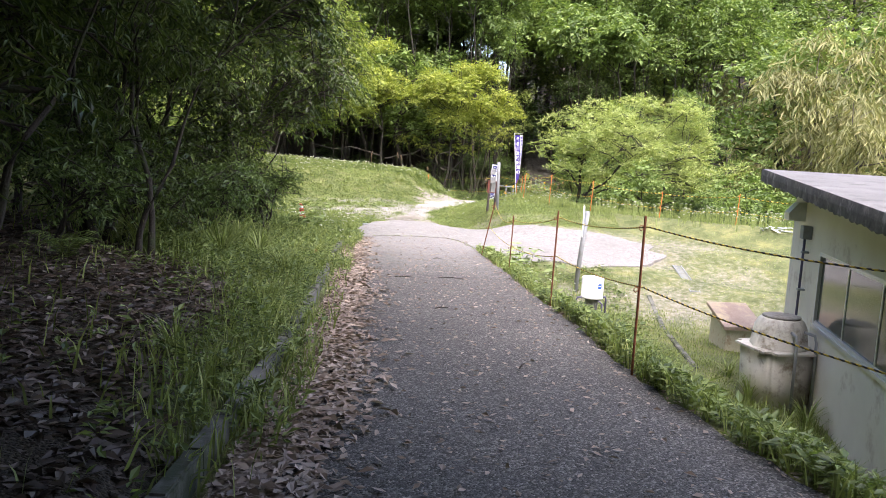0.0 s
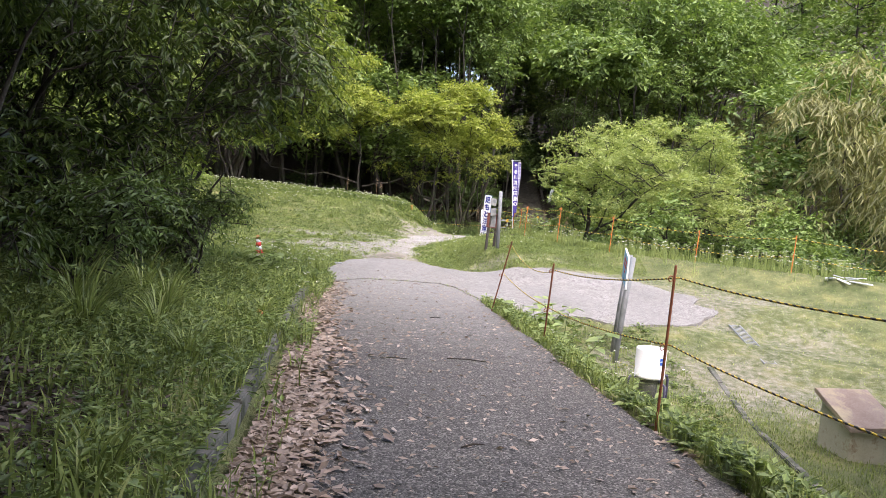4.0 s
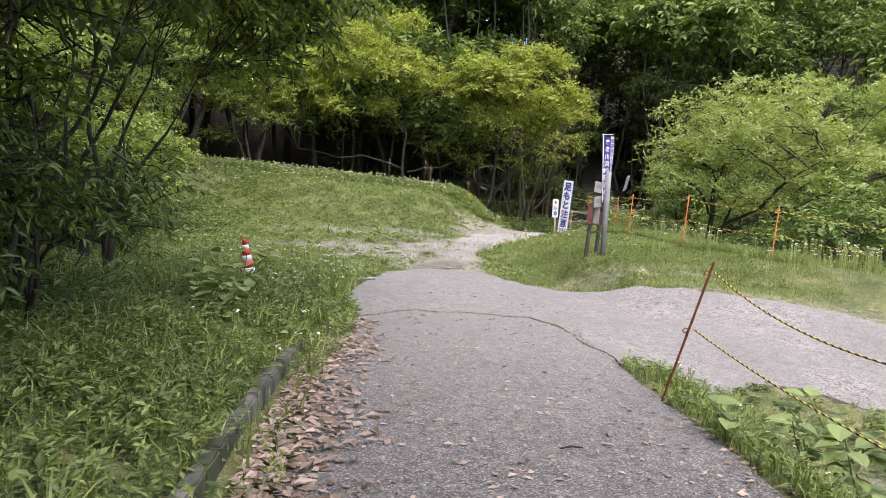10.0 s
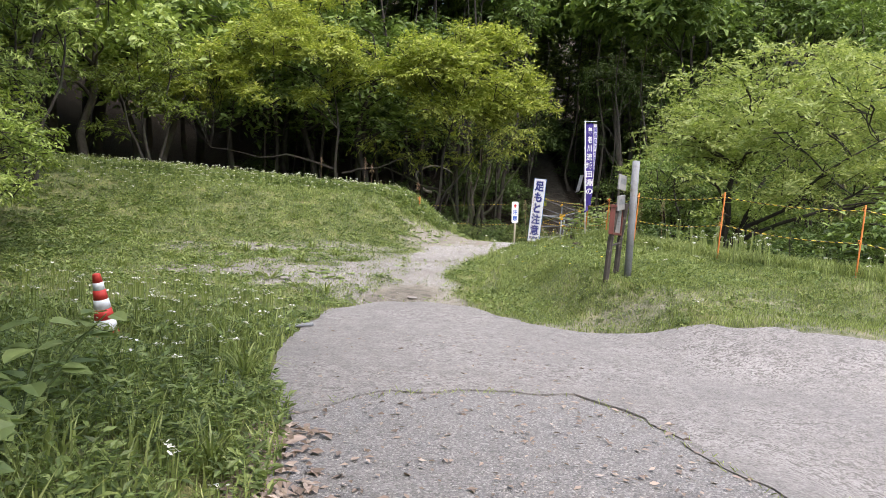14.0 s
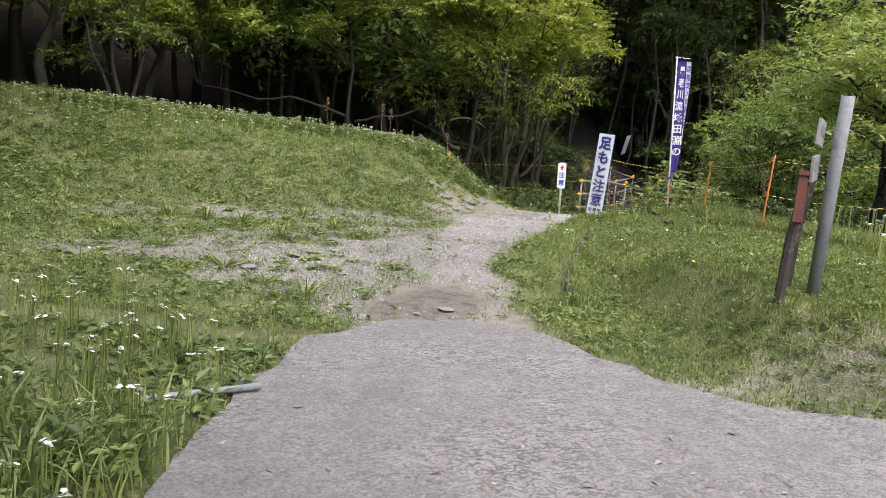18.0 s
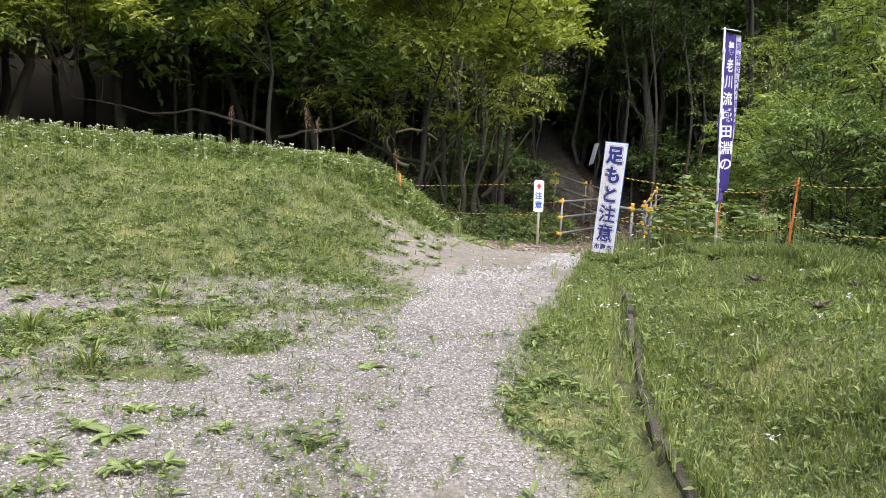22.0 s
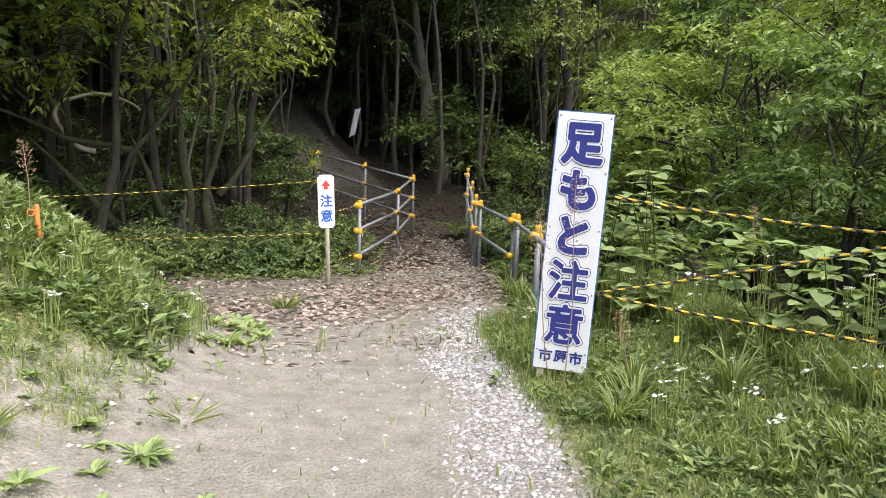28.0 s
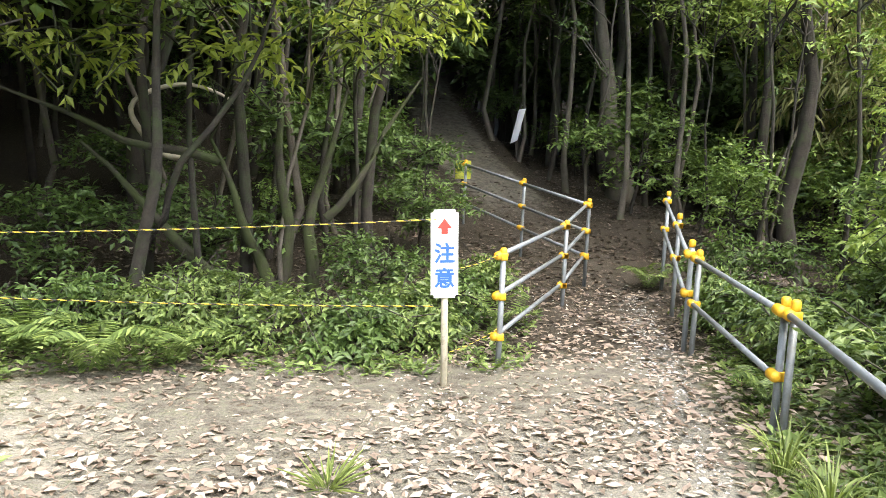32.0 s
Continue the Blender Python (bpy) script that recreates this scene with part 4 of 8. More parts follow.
def banner():
    g = -0.46
    up = Vector((-0.27, -0.24, 2.85)).normalized()
    lean = Vector((0, 0, 1)).rotation_difference(up).to_matrix().to_4x4()
    root = empty("banner", pose(3.31, 33.76, g) @ lean @ pose(0, 0, 0, 0, 0, 41.3), "purple and white cloth banner with vertical letters on a white pole", "banner")
    H = 2.4 - g
    bm = bmesh.new()
    tube(bm, [(0, 0, -0.2), (0, 0, 1.2), (0, 0, H)], [0.014, 0.014, 0.011], 10)
    part("pole", bm, WHITE_PIPE, root, shade=True)
    bm = bmesh.new()
    tube(bm, [(-0.06, 0, H - 0.02), (0.2, 0, H - 0.025), (0.47, 0, H - 0.04)], 0.006, 8)
    part("arm", bm, WHITE_PIPE, root, shade=True)
    top, low, n, rows = H - 0.06, 0.86, 18, 40

    def sheet(s, t):
        """Place on the hanging cloth: s across, t down."""
        wide = 0.45 * (1 - 0.42 * smooth(t * 1.05) - 0.2 * smooth((t - 0.8) / 0.2))
        x = 0.018 + s * float(wide)
        fold = 0.05 * float(smooth(t * 1.6)) * math.sin(s * 5.2 + t * 2.2) + 0.022 * math.sin(s * 11 + 4 * t) * t
        return Vector((x, -0.012 + fold, top + (low - top) * t - 0.03 * s * (1 - t)))

    def strip(name, s0, s1, mat, label=""):
        bm = bmesh.new()
        grid = [[bm.verts.new(sheet(s0 + (s1 - s0) * i / n, j / rows)) for i in range(n + 1)] for j in range(rows + 1)]
        for j in range(rows):
            for i in range(n):
                bm.faces.new((grid[j][i], grid[j + 1][i], grid[j + 1][i + 1], grid[j][i + 1]))
        bmesh.ops.solidify(bm, geom=bm.faces[:], thickness=0.0015)
        part(name, bm, mat, root, label, True)

    strip("cloth", 0.0, 0.66, PURPLE, "purple banner cloth")
    strip("white_strip", 0.66, 1.0, CLOTH, "white band of the banner")

    def print_on(ch, s, t, h, mat):
        ob = lettering("letter", ch, h, mat, root, Matrix(), 0.02)
        me = ob.data
        bm = bmesh.new()
        bm.from_mesh(me)
        bmesh.ops.triangulate(bm, faces=bm.faces[:])
        for v in bm.verts:
            wide = 0.45 * (1 - 0.42 * float(smooth(t * 1.05)))
            p = sheet(s + v.co.x / wide, t - v.co.y / (top - low))
            q = sheet(s + v.co.x / wide + 0.01, t - v.co.y / (top - low))
            nor = Vector(((q - p).y, -(q - p).x, 0)).normalized()
            v.co = p + nor * 0.004
        bm.to_mesh(me)
        bm.free()

    for i, ch in enumerate("養老川流域田淵の"):
        print_on(ch, 0.36, 0.09 + 0.104 * i, 0.17, CLOTH)
    for i, ch in enumerate("国指定天然記念物"):
        print_on(ch, 0.83, 0.07 + 0.072 * i, 0.12, PURPLE)
    for z in (0.98, 1.4, 1.8, 2.2, 2.55):
        bm = bmesh.new()
        lathe(bm, [(0.016, 0), (0.019, 0.012), (0.019, 0.05), (0.016, 0.062)], 10, (0, 0, z))
        part("clip", bm, WHITE_PIPE, root, shade=True)
    bm = bmesh.new()
    tube(bm, [(0.02, 0, 0.9), (0.07, 0.02, 0.86), (0.03, -0.03, 0.78), (-0.02, 0.01, 0.72)], [0.03, 0.04, 0.03, 0.012], 8)
    part("tied_end", bm, PURPLE, root, "knotted lower end of the cloth", True)
    for z in (0.3, 0.62):
        bm = bmesh.new()
        tube(bm, [(0.02 * math.cos(a), 0.02 * math.sin(a), z + 0.002 * a) for a in [0.7 * i for i in range(16)]] + [(0.1, -0.06, z - 0.04)], 0.004, 6)
        part("tie_string", bm, WHITE_PIPE, root)


tall_sign()
small_sign()
banner()
for a, b, sag in (((2.55, 35.22, 0.5), (3.26, 33.7, 0.42), 0.02), ((2.53, 35.24, -0.1), (3.26, 33.7, 0.4), 0.01), ((2.53, 35.24, -0.11), (3.29, 33.74, -0.13), 0.02)):
    rope([a, b], sag, 0.0085, 0.016, "yellow and black rope tied from the warning sign to the banner", "edge rope fence")


def notice_board():
    root = empty("notice_board", pose(1.66, 25.75, gz(1.66, 25.75)), "weathered notice board with a red-brown frame on two dark posts", "notice board")
    for x0, y0, x1, y1 in ((0.0, 0.0, 0.03, -0.04), (0.25, 0.42, 0.27, 0.36)):
        bm = bmesh.new()
        tube(bm, [(x0 - 0.03, y0, -0.3), (x0, y0, 0.5), (x1 + 0.02, y1, 1.03)], [0.042, 0.04, 0.036], 7)
        part("post", bm, DARK_WOOD, root)
    m = pose(0.1, 0.14, 0.8, 0, 4, 62) @ Matrix.Diagonal((0.85, 1.0, 0.72, 1))
    bm = bmesh.new()
    box(bm, (-0.3, -0.012, -0.24), (0.3, 0.012, 0.22), 0.003, m)
    part("panel", bm, PAPER, root, "pale weathered notice")
    for lo, hi in (((-0.34, -0.035, -0.28), (-0.3, 0.03, 0.26)), ((0.3, -0.035, -0.28), (0.34, 0.03, 0.26)), ((-0.3, -0.035, -0.28), (0.3, 0.03, -0.24)), ((-0.36, -0.05, 0.22), (0.36, 0.035, 0.27))):
        bm = bmesh.new()
        box(bm, lo, hi, 0.004, m)
        part("frame", bm, BROWN_PAINT, root)
    for i in range(6):
        bm = bmesh.new()
        box(bm, (-0.24, -0.0155, 0.14 - 0.055 * i), (0.2 - 0.07 * (i % 3), -0.0145, 0.155 - 0.055 * i), 0, m)
        part("text_line", bm, GREY_POST, root)
    bm = bmesh.new()
    tube(bm, [(0.0, 0.0, 0.45), (0.25, 0.4, 0.48)], 0.014, 6)
    part("crossbar", bm, DARK_WOOD, root)


def sign_post():
    g = gz(1.98, 25.9)
    root = empty("sign_post", pose(1.98, 25.9, g), "grey steel post with two small weathered metal plates", "sign post")
    top = Vector((-0.06, -0.18, 1.18 - g))
    bm = bmesh.new()
    tube(bm, [Vector((0, 0, -0.3)), top * 0.5, top], 0.05, 14)
    part("post", bm, GREY_POST, root, shade=True)
    for z, tip in ((0.82, 4), (0.55, -5)):
        c = Vector((-0.045 - 0.05 * z, -0.13 * z, (1.18 - g) - 0.42 + (z - 0.82) * 1.0 + 0.12))
        m = Matrix.Translation(c + Vector((-0.14, -0.07, 0))) @ pose(0, 0, 0, 0, tip, 55)
        bm = bmesh.new()
        box(bm, (-0.14, -0.012, -0.1), (0.14, 0.012, 0.1), 0.004, m)
        plate = part("plate", bm, PAPER, root, "weathered white metal plate")
        bm = bmesh.new()
        box(bm, (-0.1, -0.016, -0.02), (0.1, -0.0145, 0.05), 0, m)
        part("faded_print", bm, GREY_POST, plate)
        bm = bmesh.new()
        lathe(bm, [(0.052, -0.012), (0.056, -0.01), (0.056, 0.01), (0.052, 0.012)], 14, tuple(c + Vector((0.045, 0, 0))))
        part("clamp", bm, GALV, root)


def blue_sign():
    g = gz(3.3, 17.7)
    root = empty("notice_sign", pose(3.42, 17.74, g, 0, 0, -10), "light blue notice plate with red writing on two leaning grey posts", "sign")
    for y in (-0.3, 0.3):
        bm = bmesh.new()
        tube(bm, [(-0.11, y, -0.3), (-0.03, y, 0.9), (0.05, y, 0.25 - g)], 0.05, 12)
        part("post", bm, GREY_POST, root, shade=True)
    m = pose(-0.03, 0, 0.03 - g, 0, 8, -90)
    bm = bmesh.new()
    box(bm, (-0.4, -0.012, -0.27), (0.4, 0.012, 0.27), 0.004, m)
    part("plate", bm, SKY_BOARD, root)
    bm = bmesh.new()
    for lo, hi in (((-0.41, -0.016, -0.28), (-0.4, 0.016, 0.28)), ((0.4, -0.016, -0.28), (0.41, 0.016, 0.28)), ((-0.4, -0.016, -0.28), (0.4, 0.016, -0.27)), ((-0.4, -0.016, 0.27), (0.4, 0.016, 0.28))):
        box(bm, lo, hi, 0, m)
    part("rim", bm, WHITE, root, "thin white rim")
    for z, w, h in ((0.13, 0.31, 0.05), (0.04, 0.29, 0.05), (-0.06, 0.12, 0.035), (-0.19, 0.1, 0.02)):
        n = int(w / 0.045)
        for i in range(-n, n):
            bm = bmesh.new()
            box(bm, (i * 0.045 + 0.006, -0.0145, z - h / 2), (i * 0.045 + 0.038, -0.013, z + h / 2), 0, m)
            part("print_mark", bm, RED if z > -0.1 else BLUE, root)


notice_board()
sign_post()
blue_sign()


# ---- pump drum ----
def pump_drum():
    g = gz(3.26, 15.42)
    root = empty("pump_cover", pose(3.26, 15.42, -0.9), "white drum-shaped pump cover with a blue label on grey pipes", "pump")
    bm = bmesh.new()
    lathe(bm, [(0.2, -0.43), (0.222, -0.425), (0.222, -0.39), (0.214, -0.385), (0.222, -0.02), (0.214, -0.006), (0.2, 0.0), (0.08, 0.012), (0.01, 0.014)], 32)
    part("cover", bm, WHITE_PIPE, root, shade=True)
    bm = bmesh.new()
    for i in range(6):
        a0, a1 = radians(-72 + i * 4), radians(-72 + (i + 1) * 4)
        vs = [bm.verts.new((0.2235 * math.cos(a), 0.2235 * math.sin(a), z)) for a, z in ((a0, -0.21), (a1, -0.21), (a1, -0.11), (a0, -0.11))]
        bm.faces.new(vs)
    part("label", bm, BLUE, root, "blue maker's label")
    bm = bmesh.new()
    for i in range(4):
        a0, a1 = radians(-70 + i * 4), radians(-70 + (i + 1) * 4)
        bm.faces.new([bm.verts.new((0.2245 * math.cos(a), 0.2245 * math.sin(a), z)) for a, z in ((a0, -0.165), (a1, -0.165), (a1, -0.15), (a0, -0.15))])
    part("label_mark", bm, WHITE_PIPE, root)
    bm = bmesh.new()
    lathe(bm, [(0.13, g + 0.9 - 0.1), (0.13, -0.48), (0.15, -0.37)], 20)
    part("pump_base", bm, FASCIA, root, "dark weathered base", True)
    for pts in ([(-0.16, -0.05, -0.42), (-0.3, -0.08, -0.42), (-0.32, -0.08, -0.47), (-0.32, -0.08, g + 0.8)], [(0.16, 0.05, -0.4), (0.3, 0.1, -0.42), (0.31, 0.1, -0.47), (0.31, 0.1, g + 0.8)], [(0.1, -0.15, -0.45), (0.16, -0.26, -0.5), (0.16, -0.27, g + 0.8)]):
        bm = bmesh.new()
        tube(bm, pts, 0.02, 10)
        part("pipe", bm, PVC, root, shade=True)


pump_drum()


# ---- traffic cone and stub ----
def traffic_cone():
    root = empty("traffic_cone", pose(-3.86, 22.78, gz(-3.86, 22.78) - 0.07, 4, -11, 20), "faded red and white striped traffic cone standing in grass", "traffic cone")
    bm = bmesh.new()
    box(bm, (-0.18, -0.18, 0), (0.18, 0.18, 0.03), 0.01)
    part("base", bm, RED, root)
    heights = [0.03, 0.16, 0.27, 0.37, 0.46, 0.55, 0.62, 0.7]
    for i, (a, b) in enumerate(zip(heights, heights[1:])):
        r = lambda z: 0.125 - 0.128 * z
        bm = bmesh.new()
        lathe(bm, [(r(a), a), (r(b), b)] if i < 6 else [(r(a), a), (r(b) * 1.0, b - 0.01), (r(b) * 0.8, b)], 20)
        part("band", bm, WHITE_PIPE if i % 2 else RED, root, "white reflective band" if i % 2 else "", True)


def red_stub():
    root = empty("marker_stub", pose(-2.04, 13.27, gz(-2.04, 13.27), 20, 25, 0), "small red and white marker stub in the weeds", "marker")
    bm = bmesh.new()
    lathe(bm, [(0.03, -0.1), (0.03, 0.06)], 12)
    part("lower_band", bm, WHITE_PIPE, root, shade=True)
    bm = bmesh.new()
    lathe(bm, [(0.034, 0.06), (0.034, 0.12), (0.02, 0.13)], 12)
    part("cap", bm, RED, root, "red cap", True)


traffic_cone()
red_stub()


# ---- pipe railings ----
def yellow_joint(bm, p, r=0.045):
    p = Vector(p)
    bmesh.ops.create_icosphere(bm, subdivisions=2, radius=r, matrix=Matrix.Translation(p))


def railing(posts, top, levels, label, run_on=0.0):
    """Pipe posts and rails; the joints wrapped in yellow plastic covers."""
    x0, y0 = posts[0]
    root = empty("pipe_railing", pose(x0, y0, gz(x0, y0)), label, "railing", "bridge railings")
    o = Vector((x0, y0, gz(x0, y0)))
    for (x, y), t in zip(posts, top):
        bm = bmesh.new()
        tube(bm, [Vector((x, y, min(gz(x, y), t - 0.9) - 0.3)) - o, Vector((x, y, t)) - o], 0.027, 10)
        post = part("post", bm, GALV, root, shade=True)
        bm = bmesh.new()
        lathe(bm, [(0.031, -0.03), (0.033, -0.01), (0.033, 0.03), (0.02, 0.045)], 12, tuple(Vector((x, y, t)) - o))
        part("cap", bm, YELLOW, post, "yellow plastic cap", True)
    for i in range(len(posts) - 1):
        for lv in levels:
            a = Vector((*posts[i], top[i] - lv)) - o
            b = Vector((*posts[i + 1], top[i + 1] - lv)) - o
            d = (b - a).normalized()
            side = Vector((d.y, -d.x, 0)) * -0.04
            bm = bmesh.new()
            tube(bm, [a - d * (0.06 + run_on) + side, b + d * 0.06 + side], 0.024, 10)
            rail = part("rail", bm, GALV, root, shade=True)
            for p, w in ((a, -1), (b, 1)):
                bm = bmesh.new()
                q = p + side
                tube(bm, [q - d * 0.07, q - d * 0.05, q + d * 0.04, q + d * 0.07], [0.028, 0.041, 0.041, 0.028], 12)
                box(bm, tuple(p - Vector((0.036, 0.036, 0.04))), tuple(p + Vector((0.036, 0.036, 0.03))), 0.012)
                part("joint_cover", bm, YELLOW, rail, "yellow plastic joint cover", True)
    return root


railing([(3.53, 42.2), (5.15, 44.6), (6.05, 45.95)], [-0.17, -0.17, -0.02], [0.03, 0.4, 0.78], "three-rail grey pipe railing with yellow joint covers beside the footbridge")
railing([(6.05, 45.95), (5.75, 47.9), (5.4, 50.3)], [0.0, 0.16, 0.36], [0.04, 0.42, 0.78], "grey pipe railing turning along the gully behind the footbridge")
railing([(3.49, 37.4), (4.78, 39.85)], [0.01, -0.16], [0.06], "low grey pipe rail with yellow joint covers on slanting posts", 1.9)
railing([(4.78, 39.95), (5.62, 42.35)], [-0.16, -0.2], [0.05, 0.5], "two-rail grey pipe railing with yellow joint covers")
railing([(5.62, 42.5), (6.35, 44.0), (7.1, 45.6)], [-0.12, 0.0, 0.16], [0.1, 0.5], "grey pipe railing with yellow caps at the footbridge's far end")


# ---- kerbs, drains, logs, stones ----
def kerb_row(name, line, step, width, height, lift, material, label, seed):
    rng = np.random.default_rng(seed)
    root = empty(name, pose(*line[0], gz(*line[0])), label, "kerb", kind="structure")
    o = Vector((*line[0], gz(*line[0])))
    for (a, b) in zip(line, line[1:]):
        a, b = Vector(a), Vector(b)
        n = max(1, round((b - a).length / step))
        for i in range(n):
            p, q = a.lerp(b, (i + 0.012) / n), a.lerp(b, (i + 0.988) / n)
            d = (q - p).normalized()
            s = Vector((-d.y, d.x)) * width / 2
            z0, z1 = gz(*p) + lift + rng.normal(0, 0.008), gz(*q) + lift + rng.normal(0, 0.008)
            bm = bmesh.new()
            lowr = [bm.verts.new(Vector((*(c), z - height)) - o) for c, z in ((p + s, z0), (p - s, z0), (q - s, z1), (q + s, z1))]
            topr = [bm.verts.new(Vector((*(c), z)) - o) for c, z in ((p + s * 0.85, z0), (p - s * 0.85, z0), (q - s * 0.85, z1), (q + s * 0.85, z1))]
            bm.faces.new(topr)
            for k in range(4):
                bm.faces.new((lowr[k], lowr[(k + 1) % 4], topr[(k + 1) % 4], topr[k]))
            bmesh.ops.recalc_face_normals(bm, faces=bm.faces)
            bmesh.ops.bevel(bm, geom=[e for e in bm.edges if all(v in topr for v in e.verts)], offset=0.012, segments=2, affect="EDGES")
            part("kerb_stone", bm, material, root)
    return root


kerb_row("kerb_lane", [(float(road_left(v)) - 0.38, float(v)) for v in np.arange(0.5, 19.6, 1.2)], 0.6, 0.11, 0.4, 0.11, OLD_CONCRETE, "mossy concrete ditch kerb along the lane", 1)
kerb_row("kerb_field", [(5.0, 17.6), (4.72, 15.3), (4.55, 12.6)], 0.9, 0.12, 0.25, 0.025, OLD_CONCRETE, "half-buried concrete kerb in the grass", 2)


def grating(x0, y0, x1, y1, width, n, label):
    """A steel grating over a drain: side bars and many cross bars."""
    z = gz((x0 + x1) / 2, (y0 + y1) / 2)
    root = empty("drain_grating", pose(x0, y0, z + 0.02), label, "grating")
    a, b = Vector((0, 0, gz(x0, y0) - z)), Vector((x1 - x0, y1 - y0, gz(x1, y1) - z))
    d = (b - a).normalized()
    s = Vector((-d.y, d.x, 0)) * width / 2
    for k in (-1, 1):
        bm = bmesh.new()
        tube(bm, [a + s * k, b + s * k], 0.012, 6)
        part("side_bar", bm, GALV, root)
    for i in range(n):
        p = a.lerp(b, (i + 0.5) / n)
        bm = bmesh.new()
        tube(bm, [p - s, p + s], 0.008, 5)
        part("cross_bar", bm, GALV, root)


grating(-2.4, 21.0, -2.55, 21.95, 0.2, 20, "rusting steel grating over the roadside ditch")
grating(6.22, 19.7, 6.1, 17.7, 0.22, 26, "pale steel grating sunk in the grass")
bm = bmesh.new()
tube(bm, [(-2.75, 23.62, gz(-2.75, 23.62) + 0.03), (-2.1, 24.05, gz(-2.1, 24.05) + 0.04)], 0.02, 8)
tagged(part("pipe", bm, GREY_PVC, shade=True), "thin blue-grey plastic pipe lying at the concrete's edge", "pipe")

def edge_board(ax, ay, bx, by, rng):
    """A weathered retaining board with a rough top, leaning a little over the ditch."""
    z0, z1 = gz(ax + 0.12, ay) - 0.015, gz(bx + 0.12, by) - 0.015
    d = Vector((bx - ax, by - ay, 0)).normalized()
    side = Vector((d.y, -d.x, 0))
    if side.x < 0:
        side = -side
    bm = bmesh.new()
    rows, n, t = [], 9, rng.uniform(0.035, 0.05)
    for i in range(n + 1):
        f = i / n
        p = Vector((ax + (bx - ax) * f, ay + (by - ay) * f, z0 + (z1 - z0) * f)) + side * rng.normal(0, 0.006)
        top = rng.normal(0, 0.012)
        rows.append([bm.verts.new(p + Vector((0, 0, -0.38)) - side * 0.02), bm.verts.new(p + Vector((0, 0, top - 0.01)) - side * 0.035), bm.verts.new(p + Vector((0, 0, top)) - side * 0.025), bm.verts.new(p + Vector((0, 0, top - 0.004)) + side * (t - 0.03)), bm.verts.new(p + Vector((0, 0, -0.38)) + side * (t - 0.02))])
    for r0, r1 in zip(rows, rows[1:]):
        for k in range(4):
            bm.faces.new((r0[k], r0[k + 1], r1[k + 1], r1[k]))
    bm.faces.new(rows[0])
    bm.faces.new(list(reversed(rows[-1])))
    bmesh.ops.recalc_face_normals(bm, faces=bm.faces)
    tagged(part("edge_board", bm, LOG), "weathered grey-brown board holding the grass terrace", "board", "terrace boards")


L = np.random.default_rng(9)
for i, (a, b) in enumerate(zip(EDGE_LINE, EDGE_LINE[1:])):
    sx = 0.03 * (i % 2)
    edge_board(a[0] + sx, a[1], b[0] + sx - 0.01, b[1] + 0.03, L)
    bm = bmesh.new()
    zb = gz(a[0] + 0.05, a[1])
    tube(bm, [(a[0] - 0.06, a[1] - 0.12, zb - 0.4), (a[0] - 0.05, a[1] - 0.12, zb - 0.05), (a[0] - 0.048, a[1] - 0.118, zb - 0.02)], [0.022, 0.02, 0.012], 8)
    tagged(part("peg", bm, LOG, shade=True), "short wooden peg holding the terrace boards", "peg", "terrace boards")

S = np.random.default_rng(4)
for x, y, r in ((-0.93, 26.72, 0.06), (-1.68, 26.2, 0.085), (-1.2, 26.5, 0.025), (-0.6, 28.9, 0.05), (-2.9, 27.6, 0.08), (-3.6, 29.3, 0.07), (-2.0, 30.2, 0.06), (-4.3, 26.9, 0.07), (0.2, 34.4, 0.05), (1.1, 36.1, 0.07)):
    bm = bmesh.new()
    bmesh.ops.create_icosphere(bm, subdivisions=3, radius=r)
    for v in bm.verts:
        k = 1 + 0.35 * (noise.noise(v.co * (3.0 / r) * 0.3 + Vector((x, y, 0))))
        v.co = Vector((v.co.x * k * 1.3, v.co.y * k, v.co.z * k * 0.22))
    ob = part("stone", bm, STONE, shade=True)
    ob.matrix_basis = pose(x, y, gz(x, y) - (0.03 if bool(inside(x, y, PUDDLE)) else 0.002), 0, 0, S.uniform(0, 180))
    tagged(ob, "flat pale stone lying in the gravel", "stone", "stones")


